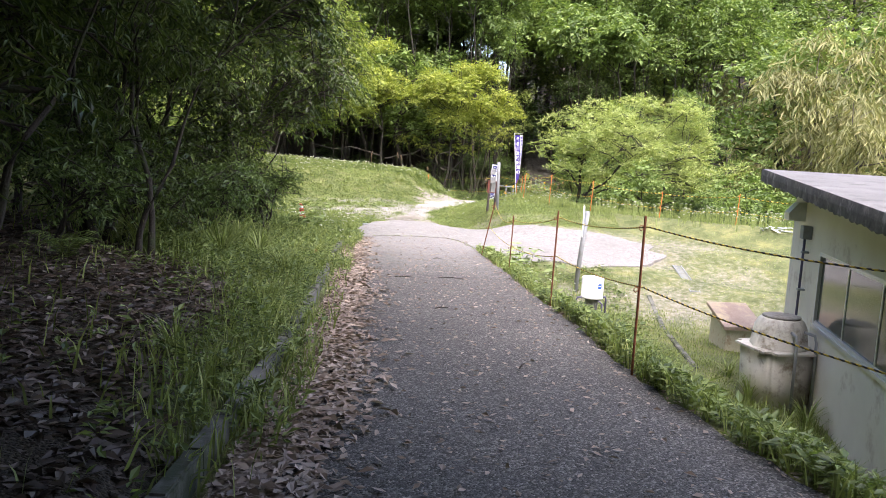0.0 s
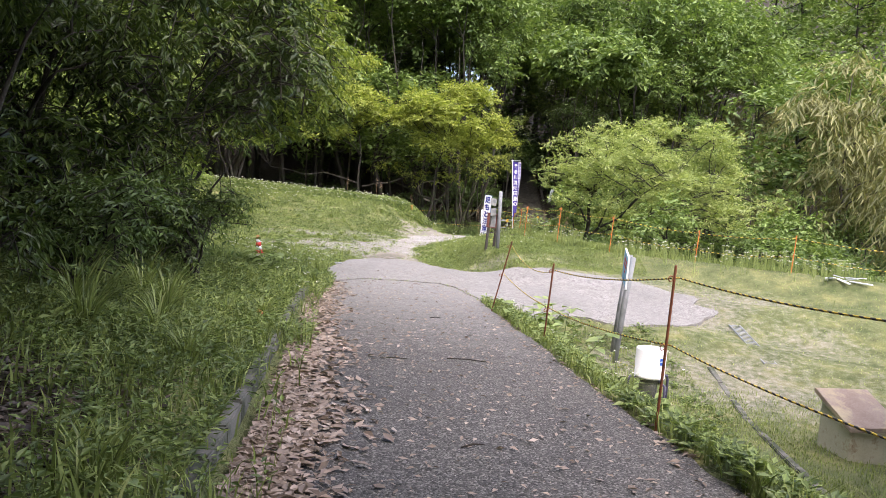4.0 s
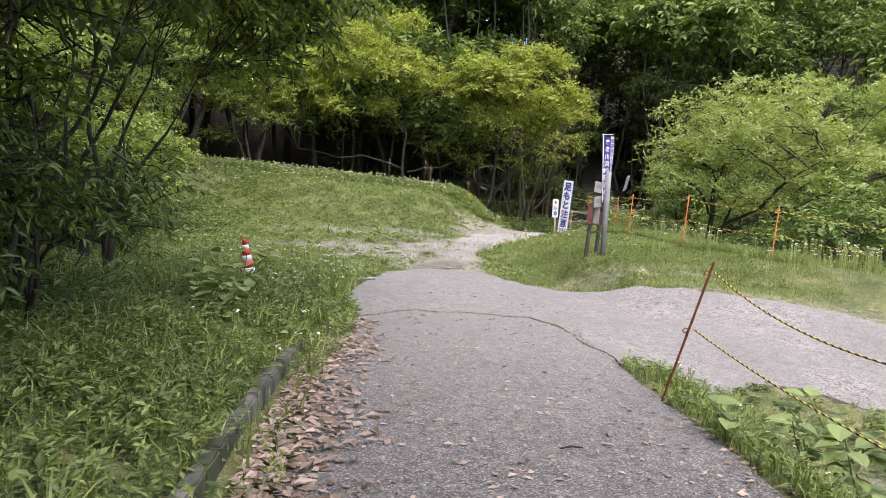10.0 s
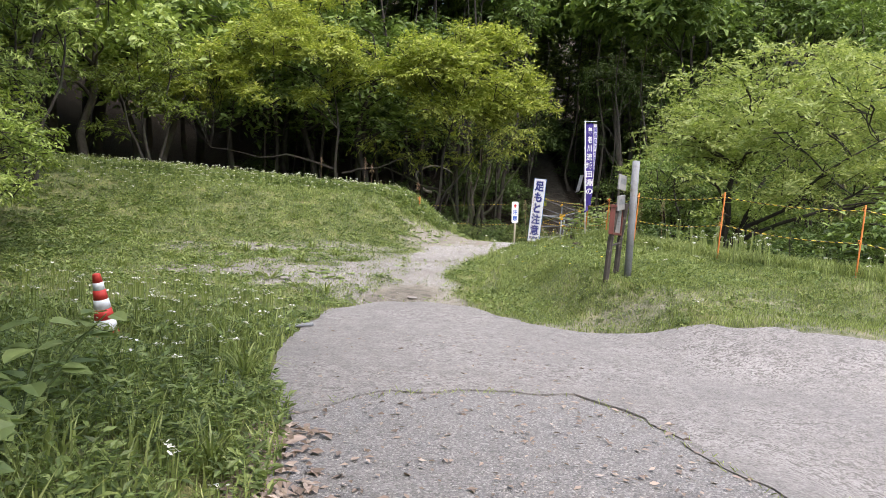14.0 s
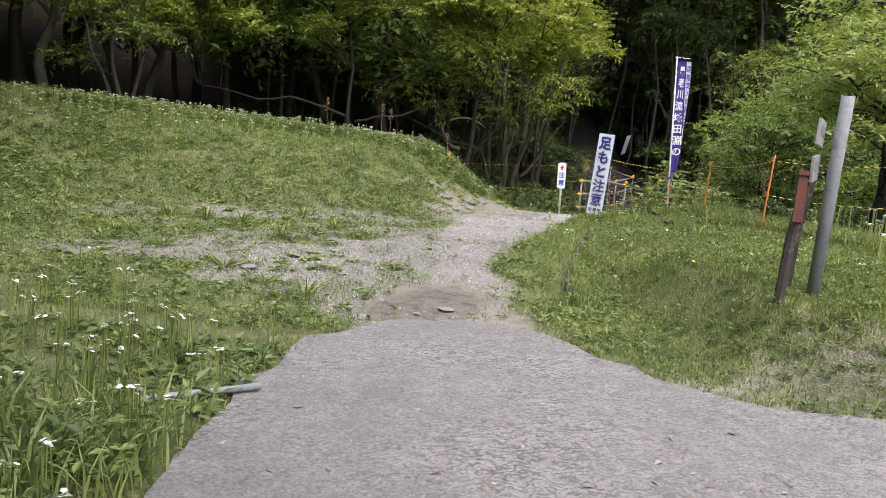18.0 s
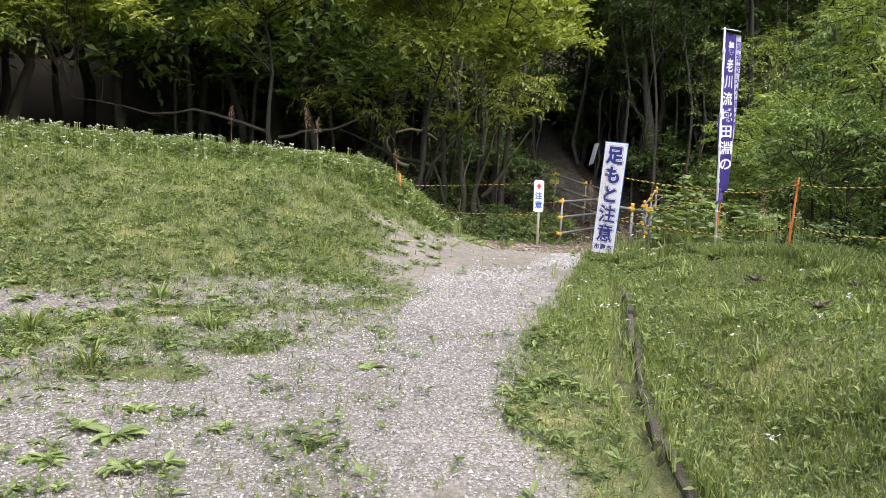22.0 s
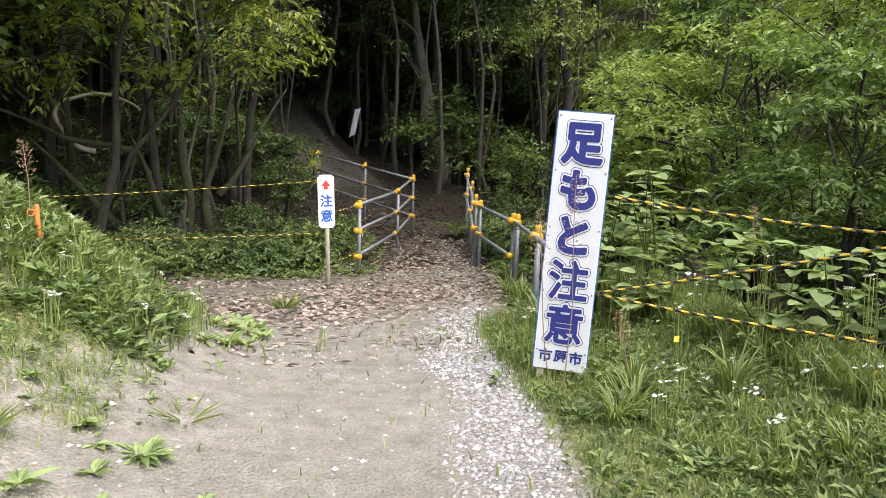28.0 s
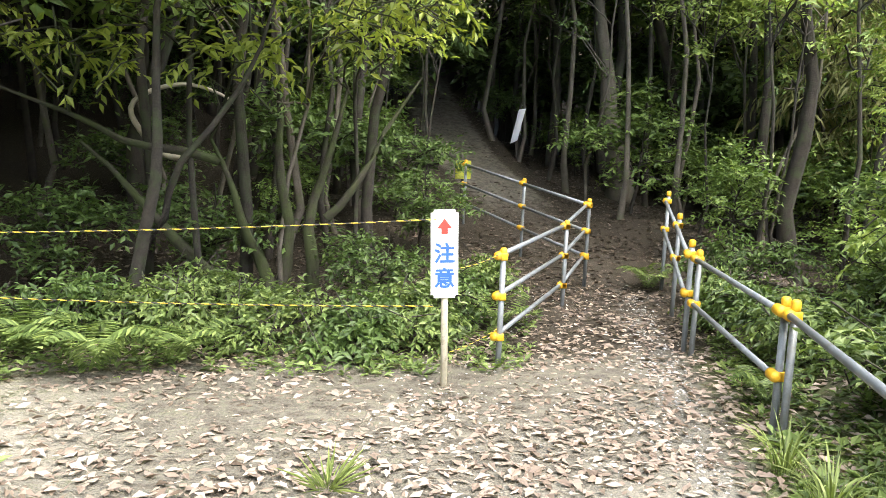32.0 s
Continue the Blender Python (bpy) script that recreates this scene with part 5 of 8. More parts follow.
# ---- hut, tank and box ----
def hut():
    ang = math.degrees(math.atan2(-0.978, -0.208))
    root = empty("utility_hut", pose(6.3, 13.58, -1.95, 0, 0, ang), "small cream plaster hut with a flat grey roof slab", "building")
    # local x runs along the front wall towards the lane's start, local y to the outside is negative
    L, D, H = 7.0, 4.6, 3.13
    t = 0.16
    w0, w1, b0, b1 = 2.15, 6.4, 1.12, 2.2

    def wall(lo, hi):
        bm = bmesh.new()
        box(bm, lo, hi)
        for v in bm.verts:
            v.co.z = min(v.co.z, H + 0.055 - 0.055 * v.co.x)
        part("wall", bm, PLASTER, root)

    wall((0.18, 0, -0.3), (w0, t, H + 0.3))
    wall((w1, 0, -0.3), (L, t, H + 0.3))
    wall((w0, 0, -0.3), (w1, t, b0))
    wall((w0, 0, b1), (w1, t, H + 0.3))
    wall((0.18, t, -0.3), (0.18 + t, D, H + 0.3))
    wall((L - t, t, -0.3), (L, D, H + 0.3))
    wall((0.18 + t, D - t, -0.3), (L - t, D, H + 0.3))
    # roof slab sloping down towards the lane's start
    bm = bmesh.new()
    vs = box(bm, (-0.06, -0.55, 0.0), (L + 0.4, D + 0.4, 0.2), 0.015)
    for v in bm.verts:
        v.co.z += H + 0.06 - 0.055 * v.co.x
    part("roof", bm, ROOFING, root, "grey felt roof slab")
    for ends in (((-0.07, -0.56), (L + 0.41, -0.56)), ((-0.07, D + 0.42), (-0.07, -0.56))):
        bm = bmesh.new()
        a, b = Vector(ends[0]), Vector(ends[1])
        out = Vector(((b - a).y, -(b - a).x)).normalized()
        n, rows = 90, []
        for i in range(n + 1):
            p = a.lerp(b, i / n)
            z = H + 0.06 - 0.055 * p.x
            lowest = 0.012 * math.sin(i * 2.3) + 0.01 * math.sin(i * 0.71)
            rows.append([bm.verts.new((*(p + out * (0.014 + 0.005 * math.sin(i * 1.7))), z - 0.012 + lowest)), bm.verts.new((*(p + out * 0.02), z + 0.1)), bm.verts.new((*(p + out * 0.012), z + 0.203))])
        for r0, r1 in zip(rows, rows[1:]):
            for k in range(2):
                bm.faces.new((r0[k], r1[k], r1[k + 1], r0[k + 1]))
        bmesh.ops.solidify(bm, geom=bm.faces[:], thickness=0.012)
        part("fascia", bm, FASCIA, root, "streaked weathered roof edge")
    # window
    win = part("window", bmesh_box((w0 - 0.03, -0.03, b0 - 0.05), (w1, t - 0.02, b0)), ALU, root, "aluminium sliding window with dark panes")
    for lo, hi in (((w0, -0.01, b1 - 0.05), (w1, 0.06, b1)), ((w0, -0.01, b0), (w0 + 0.05, 0.06, b1 - 0.05)), ((w1 - 0.05, -0.01, b0), (w1, 0.06, b1 - 0.05)), ((w0 + 0.05, 0.0, b0), (w1 - 0.05, 0.06, b0 + 0.05))):
        part("window_frame", bmesh_box(lo, hi), ALU, win)
    k = (w1 - w0 - 0.1) / 3
    for i in range(3):
        a = w0 + 0.05 + k * i
        part("pane", bmesh_box((a + 0.02, 0.03, b0 + 0.05), (a + k - 0.02, 0.038, b1 - 0.05)), GLASS, win, "dark reflecting pane")
        part("sash", bmesh_box((a + k - 0.02, 0.02, b0 + 0.05), (a + k + 0.02, 0.05, b1 - 0.05)), ALU, win)
    # fittings
    bm = bmesh.new()
    box(bm, (1.32, -0.14, 2.33), (1.54, -0.001, 2.54), 0.01)
    part("meter_box", bm, GREY_PVC, root, "grey electric box")
    bm = bmesh.new()
    tube(bm, [(1.42, -0.08, 2.33), (1.42, -0.08, 1.7), (1.42, -0.08, 0.9), (1.44, -0.08, 0.7)], 0.02, 10)
    part("conduit", bm, PVC, root, "dark conduit pipe", True)
    for z in (2.1, 1.5, 1.0):
        bm = bmesh.new()
        box(bm, (1.375, -0.11, z), (1.465, -0.001, z + 0.035), 0.005)
        part("bracket", bm, GREY_PVC, root)
    bm = bmesh.new()
    tube(bm, [(1.5, -0.1, 0.85), (1.6, -0.12, 0.82), (1.62, -0.12, 0.6), (1.62, -0.1, -0.1)], 0.026, 10)
    part("drain_pipe", bm, PVC, root, "", True)
    bm = bmesh.new()
    a = [(0.0, 0.0), (0.0, 0.3), (-0.12, 0.3), (-0.26, 0.12), (-0.26, 0.0)]
    lo = [bm.verts.new((0.62, p - 0.001, 2.58 + z)) for p, z in a]
    hi = [bm.verts.new((0.98, p - 0.001, 2.58 + z)) for p, z in a]
    bm.faces.new(lo)
    bm.faces.new(list(reversed(hi)))
    for i in range(5):
        bm.faces.new((lo[i], hi[i], hi[(i + 1) % 5], lo[(i + 1) % 5]))
    bmesh.ops.recalc_face_normals(bm, faces=bm.faces)
    part("vent_hood", bm, ALU, root, "metal vent hood")


def bmesh_box(lo, hi, bevel=0.0):
    bm = bmesh.new()
    box(bm, lo, hi, bevel)
    return bm


def water_tank():
    x, y = 5.34, 11.4
    z = gz(x, y)
    root = empty("septic_tank", pose(x, y, z, 0, 0, 12), "stained white fibreglass tank with a round lid", "tank")
    top = -0.76 - z
    bm = bmesh.new()
    box(bm, (-0.43, -0.43, -0.1), (0.43, 0.43, top * 0.63), 0.0)
    for v in bm.verts:
        if v.co.z < 0:
            v.co.x, v.co.y = v.co.x * 0.9, v.co.y * 0.9
    bmesh.ops.bevel(bm, geom=[e for e in bm.edges if abs(e.verts[0].co.z - e.verts[1].co.z) > 0.1], offset=0.1, segments=4, affect="EDGES")
    part("tub", bm, FIBRE, root, "stained square lower tub", True)
    bm = bmesh.new()
    box(bm, (-0.5, -0.5, top * 0.63 + 0.001), (0.5, 0.5, top * 0.63 + 0.035), 0.0)
    bmesh.ops.bevel(bm, geom=[e for e in bm.edges if abs(e.verts[0].co.z - e.verts[1].co.z) > 0.02], offset=0.13, segments=4, affect="EDGES")
    part("flange", bm, FIBRE, root, "pale moulded flange")
    bm = bmesh.new()
    lathe(bm, [(0.43, top * 0.63 + 0.036), (0.425, top * 0.7), (0.39, top * 0.9), (0.34, top - 0.025), (0.29, top)], 8)
    bmesh.ops.bevel(bm, geom=[e for e in bm.edges if abs(e.verts[0].co.z - e.verts[1].co.z) > 0.1], offset=0.06, segments=3, affect="EDGES")
    part("shell", bm, FIBRE, root, shade=True)
    bm = bmesh.new()
    lathe(bm, [(0.25, top), (0.275, top + 0.004), (0.275, top + 0.03), (0.25, top + 0.038), (0.05, top + 0.046)], 24)
    part("lid", bm, surface("grey_lid", (0.16, 0.15, 0.13), (0.32, 0.3, 0.27), 5, 50, 0.8, 0.4, stain=(0.12, 0.09, 0.06), stain_scale=6), root, "grey stained lid", True)
    for a in (-100, -60):
        r = radians(a)
        c = Vector((math.cos(r), math.sin(r), 0))
        bm = bmesh.new()
        tube(bm, [c * 0.36 + Vector((0, 0, top * 0.88)), c * 0.52 + Vector((0, 0, top * 0.86)), c * 0.55 + Vector((0, 0, top * 0.78)), c * 0.57 + Vector((0, 0, -0.1))], 0.022, 10)
        part("pipe", bm, GREY_PVC, root, shade=True)


def cover_box():
    x, y = 5.78, 14.36
    root = empty("cover_box", pose(x, y, gz(x, y), 0, 0, 8), "low cream steel box with a rusty slanting lid", "box")
    h = -1.48 - gz(x, y)

    def slant(bm, floor):
        for v in bm.verts:
            if v.co.z > floor:
                v.co.z += 0.42 * (v.co.y + 0.36)

    bm = bmesh.new()
    box(bm, (-0.32, -0.31, -0.1), (0.32, 0.31, h), 0.006)
    slant(bm, h * 0.5)
    part("body", bm, BOX_STEEL, root)
    bm = bmesh.new()
    box(bm, (-0.39, -0.38, h + 0.001), (0.39, 0.38, h + 0.03), 0.006)
    slant(bm, h * 0.5)
    part("lid", bm, LID_RUST, root, "rusty sheet metal lid")
    for a, b in (((-0.398, -0.385), (-0.391, 0.385)), ((0.391, -0.385), (0.398, 0.385)), ((-0.39, -0.39), (0.39, -0.383))):
        bm = bmesh.new()
        box(bm, (*a, h - 0.03), (*b, h + 0.028))
        slant(bm, -9)
        part("lid_rim", bm, LID_RUST, root)


hut()
water_tank()
cover_box()

# white scrap in the far field
for i in range(7):
    bm = bmesh.new()
    m = pose(9.3 + 0.11 * i, 22.2 - 0.05 * i, gz(9.5, 22.1) + 0.08 + 0.05 * (i % 3), 8 * (i % 3) - 8, 12 - 6 * (i % 4), 62 + 9 * i)
    box(bm, (-0.28, -0.03, -0.01), (0.28, 0.03, 0.01), 0.004, m)
    tagged(part("scrap_board", bm, WHITE), "broken white plastic board lying on the grass", "scrap", "white scrap")

# things hung in the wood
root = empty("banner", pose(11.8, 65.4, gz(11.8, 65.4)), "small blue banner on a pole far inside the wood", "banner")
bz = 3.2 - gz(11.8, 65.4)
bm = bmesh.new()
tube(bm, [(0, 0, -0.3), (0, 0, bz + 1.2)], 0.02, 8)
part("pole", bm, WHITE_PIPE, root)
part("cloth", bmesh_box((-0.45, -0.01, bz), (-0.02, 0.0, bz + 1.15)), PURPLE, root, "blue banner cloth")
part("white_strip", bmesh_box((-0.65, -0.01, bz + 0.1), (-0.46, 0.0, bz + 1.15)), CLOTH, root)
bm = bmesh.new()
g0 = [bm.verts.new(Vector(p)) for p in ((0, 0, 0), (0.18, 0.02, 0.1), (0.3, 0.03, 0.95), (0.12, 0.0, 0.9))]
bm.faces.new(g0)
bmesh.ops.subdivide_edges(bm, edges=bm.edges[:], cuts=4, use_grid_fill=True)
for v in bm.verts:
    v.co.y += 0.03 * math.sin(v.co.z * 7) + 0.02 * math.sin(v.co.x * 30)
bmesh.ops.solidify(bm, geom=bm.faces[:], thickness=0.003)
ob = part("plastic_sheet", bm, CLOTH, shade=True)
ob.matrix_basis = pose(8.0, 55.4, 0.7, 0, 4, -20)
tagged(ob, "torn white plastic sheet hanging in the trees", "plastic sheet")
root = empty("sign", pose(5.5, 50.9, gz(5.5, 50.9)), "small yellow sign on a post inside the wood", "sign")
bm = bmesh.new()
tube(bm, [(0, 0, -0.2), (0, 0, 1.0)], 0.03, 8)
part("post", bm, DARK_WOOD, root)
part("plate", bmesh_box((-0.16, -0.06, 0.75), (0.16, -0.04, 1.12), 0.004), surface("moss_yellow", (0.3, 0.32, 0.03), (0.5, 0.5, 0.06), 4, 50, 0.6, 0.1, stain=(0.1, 0.14, 0.03), stain_scale=6), root, "faded yellow plate")
bm = bmesh.new()
rng = np.random.default_rng(2)
pts = [(0.39 + 0.75 * math.cos(a) * (1 + 0.12 * math.sin(3 * a)), 48.1, 0.9 + 0.55 * math.sin(a)) for a in np.linspace(0.5, 4.6, 22)]
tube(bm, pts, list(np.linspace(0.02, 0.055, 22)), 8)
tagged(part("bent_branch", bm, surface("bare_wood", (0.3, 0.26, 0.2), (0.5, 0.45, 0.37), 6, 50, 0.9, 0.5), shade=True), "pale bare branch bent into a hook", "branch")


# ---- trees and plants ----
def unit(a):
    return a / np.maximum(np.linalg.norm(a, axis=-1, keepdims=True), 1e-9)


def leaf_mesh(pos, way, up, length, width, fold=0.25):
    """Leaf blades as folded diamonds: stalk end, two sides, tip."""
    n = len(pos)
    length, width = np.broadcast_to(length, n)[:, None], np.broadcast_to(width, n)[:, None]
    way = unit(way)
    side = unit(np.cross(way, up))
    nor = np.cross(side, way)
    mid = pos + way * length * 0.45
    v = np.stack([pos, mid + side * width * 0.5 + nor * width * fold, pos + way * length - nor * length * 0.08, mid - side * width * 0.5 + nor * width * fold], 1)
    base = np.arange(n)[:, None] * 4
    f = np.concatenate([base + np.array([[0, 1, 2]]), base + np.array([[0, 2, 3]])], 1).reshape(-1, 3)
    return v.reshape(-1, 3), f


def broad_leaf_mesh(pos, way, up, length, width, fold=0.15):
    """Broad leaves with a rounded outline and a folded midrib."""
    n = len(pos)
    length, width = np.broadcast_to(length, n)[:, None], np.broadcast_to(width, n)[:, None]
    way = unit(way)
    side = unit(np.cross(way, up))
    nor = np.cross(side, way)
    rib = [pos + way * length * t - nor * length * (0.22 * t * t) for t in (0.0, 0.3, 0.65, 1.0)]
    edge = []
    for k in (1, -1):
        for t, w in ((0.12, 0.36), (0.38, 0.5), (0.72, 0.34)):
            edge.append(pos + way * length * t - nor * length * (0.22 * t * t) + side * width * (k * w) + nor * width * (fold * w * 2))
    v = np.stack(rib + edge, 1)
    tri = np.array([(0, 4, 1), (1, 4, 5), (1, 5, 2), (2, 5, 6), (2, 6, 3), (0, 1, 7), (1, 8, 7), (1, 2, 8), (2, 9, 8), (2, 3, 9)])
    return v.reshape(-1, 3), (np.arange(n)[:, None, None] * 10 + tri[None]).reshape(-1, 3)


def branch_mesh(lines, sides=6):
    """Tapered limbs: lines of (points, radii)."""
    verts, faces, at = [], [], 0
    ang = np.arange(sides) * 2 * math.pi / sides
    for pts, rad in lines:
        pts = np.asarray(pts, float)
        rad = np.asarray(rad, float)
        d = unit(np.gradient(pts, axis=0))
        ref = np.where(np.abs(d[:, 2:3]) < 0.9, np.array([[0, 0, 1.0]]), np.array([[1.0, 0, 0]]))
        a = unit(np.cross(d, ref))
        b = np.cross(d, a)
        ring = pts[:, None] + (a[:, None] * np.cos(ang)[None, :, None] + b[:, None] * np.sin(ang)[None, :, None]) * rad[:, None, None]
        verts.append(ring.reshape(-1, 3))
        n = len(pts)
        i = np.arange(n - 1)[:, None] * sides + np.arange(sides)[None]
        j = np.arange(n - 1)[:, None] * sides + (np.arange(sides)[None] + 1) % sides
        faces.append(np.stack([i, j, j + sides, i + sides], -1).reshape(-1, 4) + at)
        at += n * sides
    return np.concatenate(verts), np.concatenate(faces)


def bend(rng, a, b, n=7, sag=0.1, wob=0.06):
    """A crooked limb from a to b."""
    a, b = np.asarray(a, float), np.asarray(b, float)
    t = np.linspace(0, 1, n)[:, None]
    L = np.linalg.norm(b - a)
    p = a + (b - a) * t
    p[:, 2] += sag * L * np.sin(math.pi * t[:, 0])
    w = rng.normal(0, wob * L, (n, 3))
    w[0], w[-1] = 0, 0
    w[1:-1] = (w[:-2] + w[1:-1] * 2 + w[2:]) / 4
    return p + w


def crown_leaves(rng, clumps, twigs, per, size, slim, droop, shell=0.55, fold=0.25):
    """Leaves on twigs that fill clumps (centre, radii) unevenly. Returns leaves and twig lines."""
    B, D, L = [], [], []
    vol = np.array([r[0] * r[1] * r[2] for _, r in clumps]) ** 0.67
    num = np.maximum((vol / vol.sum() * twigs).astype(int), 3)
    for (c, r), k in zip(clumps, num):
        d = unit(rng.normal(size=(k, 3)))
        d[:, 2] = np.where(d[:, 2] < -0.5, -d[:, 2], d[:, 2])
        rad = (shell + (1 - shell) * rng.random((k, 1)) ** 0.6) * (0.75 + 0.5 * rng.random((k, 1)))
        B.append(np.asarray(c) + d * np.asarray(r) * rad)
        D.append(unit(d * np.array([1, 1, 0.5]) + rng.normal(0, 0.45, (k, 3)) + np.array([0, 0, -droop * 0.6])))
        L.append(np.full(k, size * 4.0) * (0.6 + 0.8 * rng.random(k)))
    B, D, L = np.concatenate(B), np.concatenate(D), np.concatenate(L)
    B = B - D * L[:, None] * 0.5
    n = len(B)
    s = np.linspace(0.15, 1.0, per)[None, :, None] + rng.normal(0, 0.04, (n, per, 1))
    side = unit(np.cross(D, np.array([0, 0, 1.0]) + rng.normal(0, 0.25, (n, 3))))
    alt = np.where(np.arange(per) % 2 == 0, 1.0, -1.0)[None, :, None]
    pos = B[:, None] + D[:, None] * (s * L[:, None, None]) + np.array([0, 0, -1.0]) * (droop * 0.35 * s ** 2 * L[:, None, None])
    way = D[:, None] * 0.55 + side[:, None] * alt * 0.8 + rng.normal(0, 0.25, (n, per, 3)) + np.array([0, 0, -droop])
    up = np.array([0, 0, 1.0]) + rng.normal(0, 0.35, (n, per, 3)) + D[:, None] * 0.3
    ln = size * (0.7 + 0.6 * rng.random((n, per)))
    v, f = leaf_mesh(pos.reshape(-1, 3), way.reshape(-1, 3), up.reshape(-1, 3), ln.ravel(), ln.ravel() * slim, fold)
    lines = [(np.stack([b - d * l * 0.5, b + d * l * 0.4, b + d * l * 0.9 + np.array([0, 0, -droop * 0.3 * l])]), np.array([0.010, 0.006, 0.002]) * (size / 0.12)) for b, d, l in zip(B, D, L)]
    return v, f, lines


def tree(seed, name, base, trunks, clumps, leaf, bark, label, category="tree", twigs=900, per=11, size=0.12, slim=0.3, droop=0.4, girth=0.14, twig_share=0.25, sub=3, group="", sides=6, fold=0.25):
    """A tree: stems, limbs to every clump, and leaves on twigs. Places are given from the tree's foot."""
    rng = np.random.default_rng(seed)
    root = empty(name, pose(*base), label, category, group)
    lines = []
    ends = []
    for foot, top in trunks:
        p = bend(rng, foot, top, 9, 0.0, 0.035)
        p[0, 2] -= 0.35
        r = girth * np.linspace(1.25, 0.22, 9)
        if foot[2] > 0.4:
            p[0, 2] += 0.35
            r = r * 0.55
        else:
            r[0] *= 1.35
        lines.append((p, r))
        ends.append((p, r))
    for i, (c, rad) in enumerate(clumps):
        if len(clumps) > 24 and i % 2:
            continue
        c = np.asarray(c, float)
        best = min(((np.linalg.norm(p[i] - c) + max(0, p[i][2] - c[2] + 0.3) * 2, p[i], r[i]) for p, r in ends for i in range(3, len(p))), key=lambda q: q[0])
        limb = bend(rng, best[1], c, 7, 0.06, 0.05)
        lr = np.linspace(min(best[2] * 0.6, girth * 0.55), 0.018, 7)
        lines.append((limb, lr))
        for k in range(sub):
            tip = c + unit(rng.normal(size=3)) * np.asarray(rad) * 0.85
            j = rng.integers(2, 6)
            lines.append((bend(rng, limb[j], tip, 5, 0.05, 0.06), np.linspace(lr[j] * 0.6, 0.008, 5)))
    v, f, tw = crown_leaves(rng, clumps, twigs, per, size, slim, droop, fold=fold)
    lines += tw[:: max(1, int(1 / twig_share))] if twig_share > 0 else []
    bv, bf = branch_mesh(lines, sides)
    link_mesh("trunk", bv, bf, bark, root, shade=True)
    link_mesh("crown", v, f, leaf, root)
    return root


def clumps_in(rng, centre, radii, count, r0, r1, flat=0.7):
    """Uneven clumps of foliage filling a crown."""
    out = []
    for _ in range(count):
        d = rng.normal(size=3)
        d = d / np.linalg.norm(d) * rng.random() ** 0.4
        r = rng.uniform(r0, r1)
        out.append((tuple(np.asarray(centre) + d * np.asarray(radii)), (r, r, r * flat)))
    return out


# the grove of evergreen trees that overhangs the lane
G = np.random.default_rng(11)
GROVE = [(-3.8 - 1.55 * (k % 3) - 0.16 * max(0, k - 10) + G.normal(0, 0.25), -4.5 + 0.98 * k + G.normal(0, 0.3)) for k in range(20)]
for k, (x, y) in enumerate(GROVE):
    h = G.uniform(4.6, 5.8)
    back = k % 3
    cl = clumps_in(G, (0.5 - 0.2 * back, 0, 3.2), (1.9, 1.7, 1.4), 16, 0.45, 0.85, 0.7) + clumps_in(G, (0.3, 0, 1.4), (1.2, 1.3, 0.8), (5 if back else 3) if y < 8 else 9, 0.3, 0.5, 0.8)
    stems = [((0, 0, 0), (0.6, G.normal(0, 0.5), h * 0.75)), ((0.25, 0.2, 0), (-0.6 + G.normal(0, 0.4), 0.8, h * 0.65)), ((-0.2, -0.15, 0), (0.9, -0.8, h * 0.6)), ((0.1, -0.3, 0), (G.normal(0, 0.5), G.normal(0, 0.8), h * 0.6))]
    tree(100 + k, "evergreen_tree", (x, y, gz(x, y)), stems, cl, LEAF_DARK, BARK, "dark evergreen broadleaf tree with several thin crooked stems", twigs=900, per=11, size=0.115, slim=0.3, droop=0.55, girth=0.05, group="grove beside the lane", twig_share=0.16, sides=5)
# boughs that hang over the lane's edge
BOUGHS = [(-4.7, 19.4, -2.3, 20.2, 2.8), (-4.9, 18.2, -2.2, 19.2, 3.4), (-4.5, 17.0, -2.1, 17.9, 3.1), (-4.4, 15.6, -2.3, 16.2, 2.9), (-4.0, 13.8, -2.0, 14.2, 2.4), (-5.4, 20.4, -3.2, 20.8, 3.6), (-3.6, 9.4, -1.5, 10.2, 3.5), (-3.4, 5.6, -1.2, 6.6, 3.9)]
for k, (x, y, tx, ty, tz) in enumerate(BOUGHS):
    t = np.array((tx - x, ty - y, tz - gz(x, y)))
    r = 0.55
    cl = [(tuple(t), (r, r, 0.42)), (tuple(t + (-0.5, 0.3, -0.45)), (r, r, 0.45)), (tuple(t + (-0.9, -0.3, 0.1)), (r, r, 0.5)), (tuple(t + (-0.3, 0.2, 0.6)), (r, 0.7, 0.5)), (tuple(t + (-1.2, 0.4, -0.7)), (0.7, 0.7, 0.5)), (tuple(t + (-1.5, 0.0, 0.5)), (0.8, 0.8, 0.6)), (tuple(t + (-0.8, 0.4, 1.1)), (0.8, 0.8, 0.5))]
    if 12 < y < 17.5:
        cl += [((0.0, -0.3, 1.0), (0.45, 0.5, 0.35)), ((-0.2, -0.7, 1.6), (0.5, 0.5, 0.4)), ((0.3, 0.1, 1.7), (0.45, 0.5, 0.35)), ((0.3, -0.4, 2.3), (0.5, 0.5, 0.4))]
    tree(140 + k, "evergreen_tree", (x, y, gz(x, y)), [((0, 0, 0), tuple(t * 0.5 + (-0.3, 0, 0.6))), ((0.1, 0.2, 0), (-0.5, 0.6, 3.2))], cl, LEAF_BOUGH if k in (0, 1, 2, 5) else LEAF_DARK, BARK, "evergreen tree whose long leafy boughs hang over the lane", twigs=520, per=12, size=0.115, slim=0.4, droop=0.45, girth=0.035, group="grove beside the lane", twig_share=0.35)
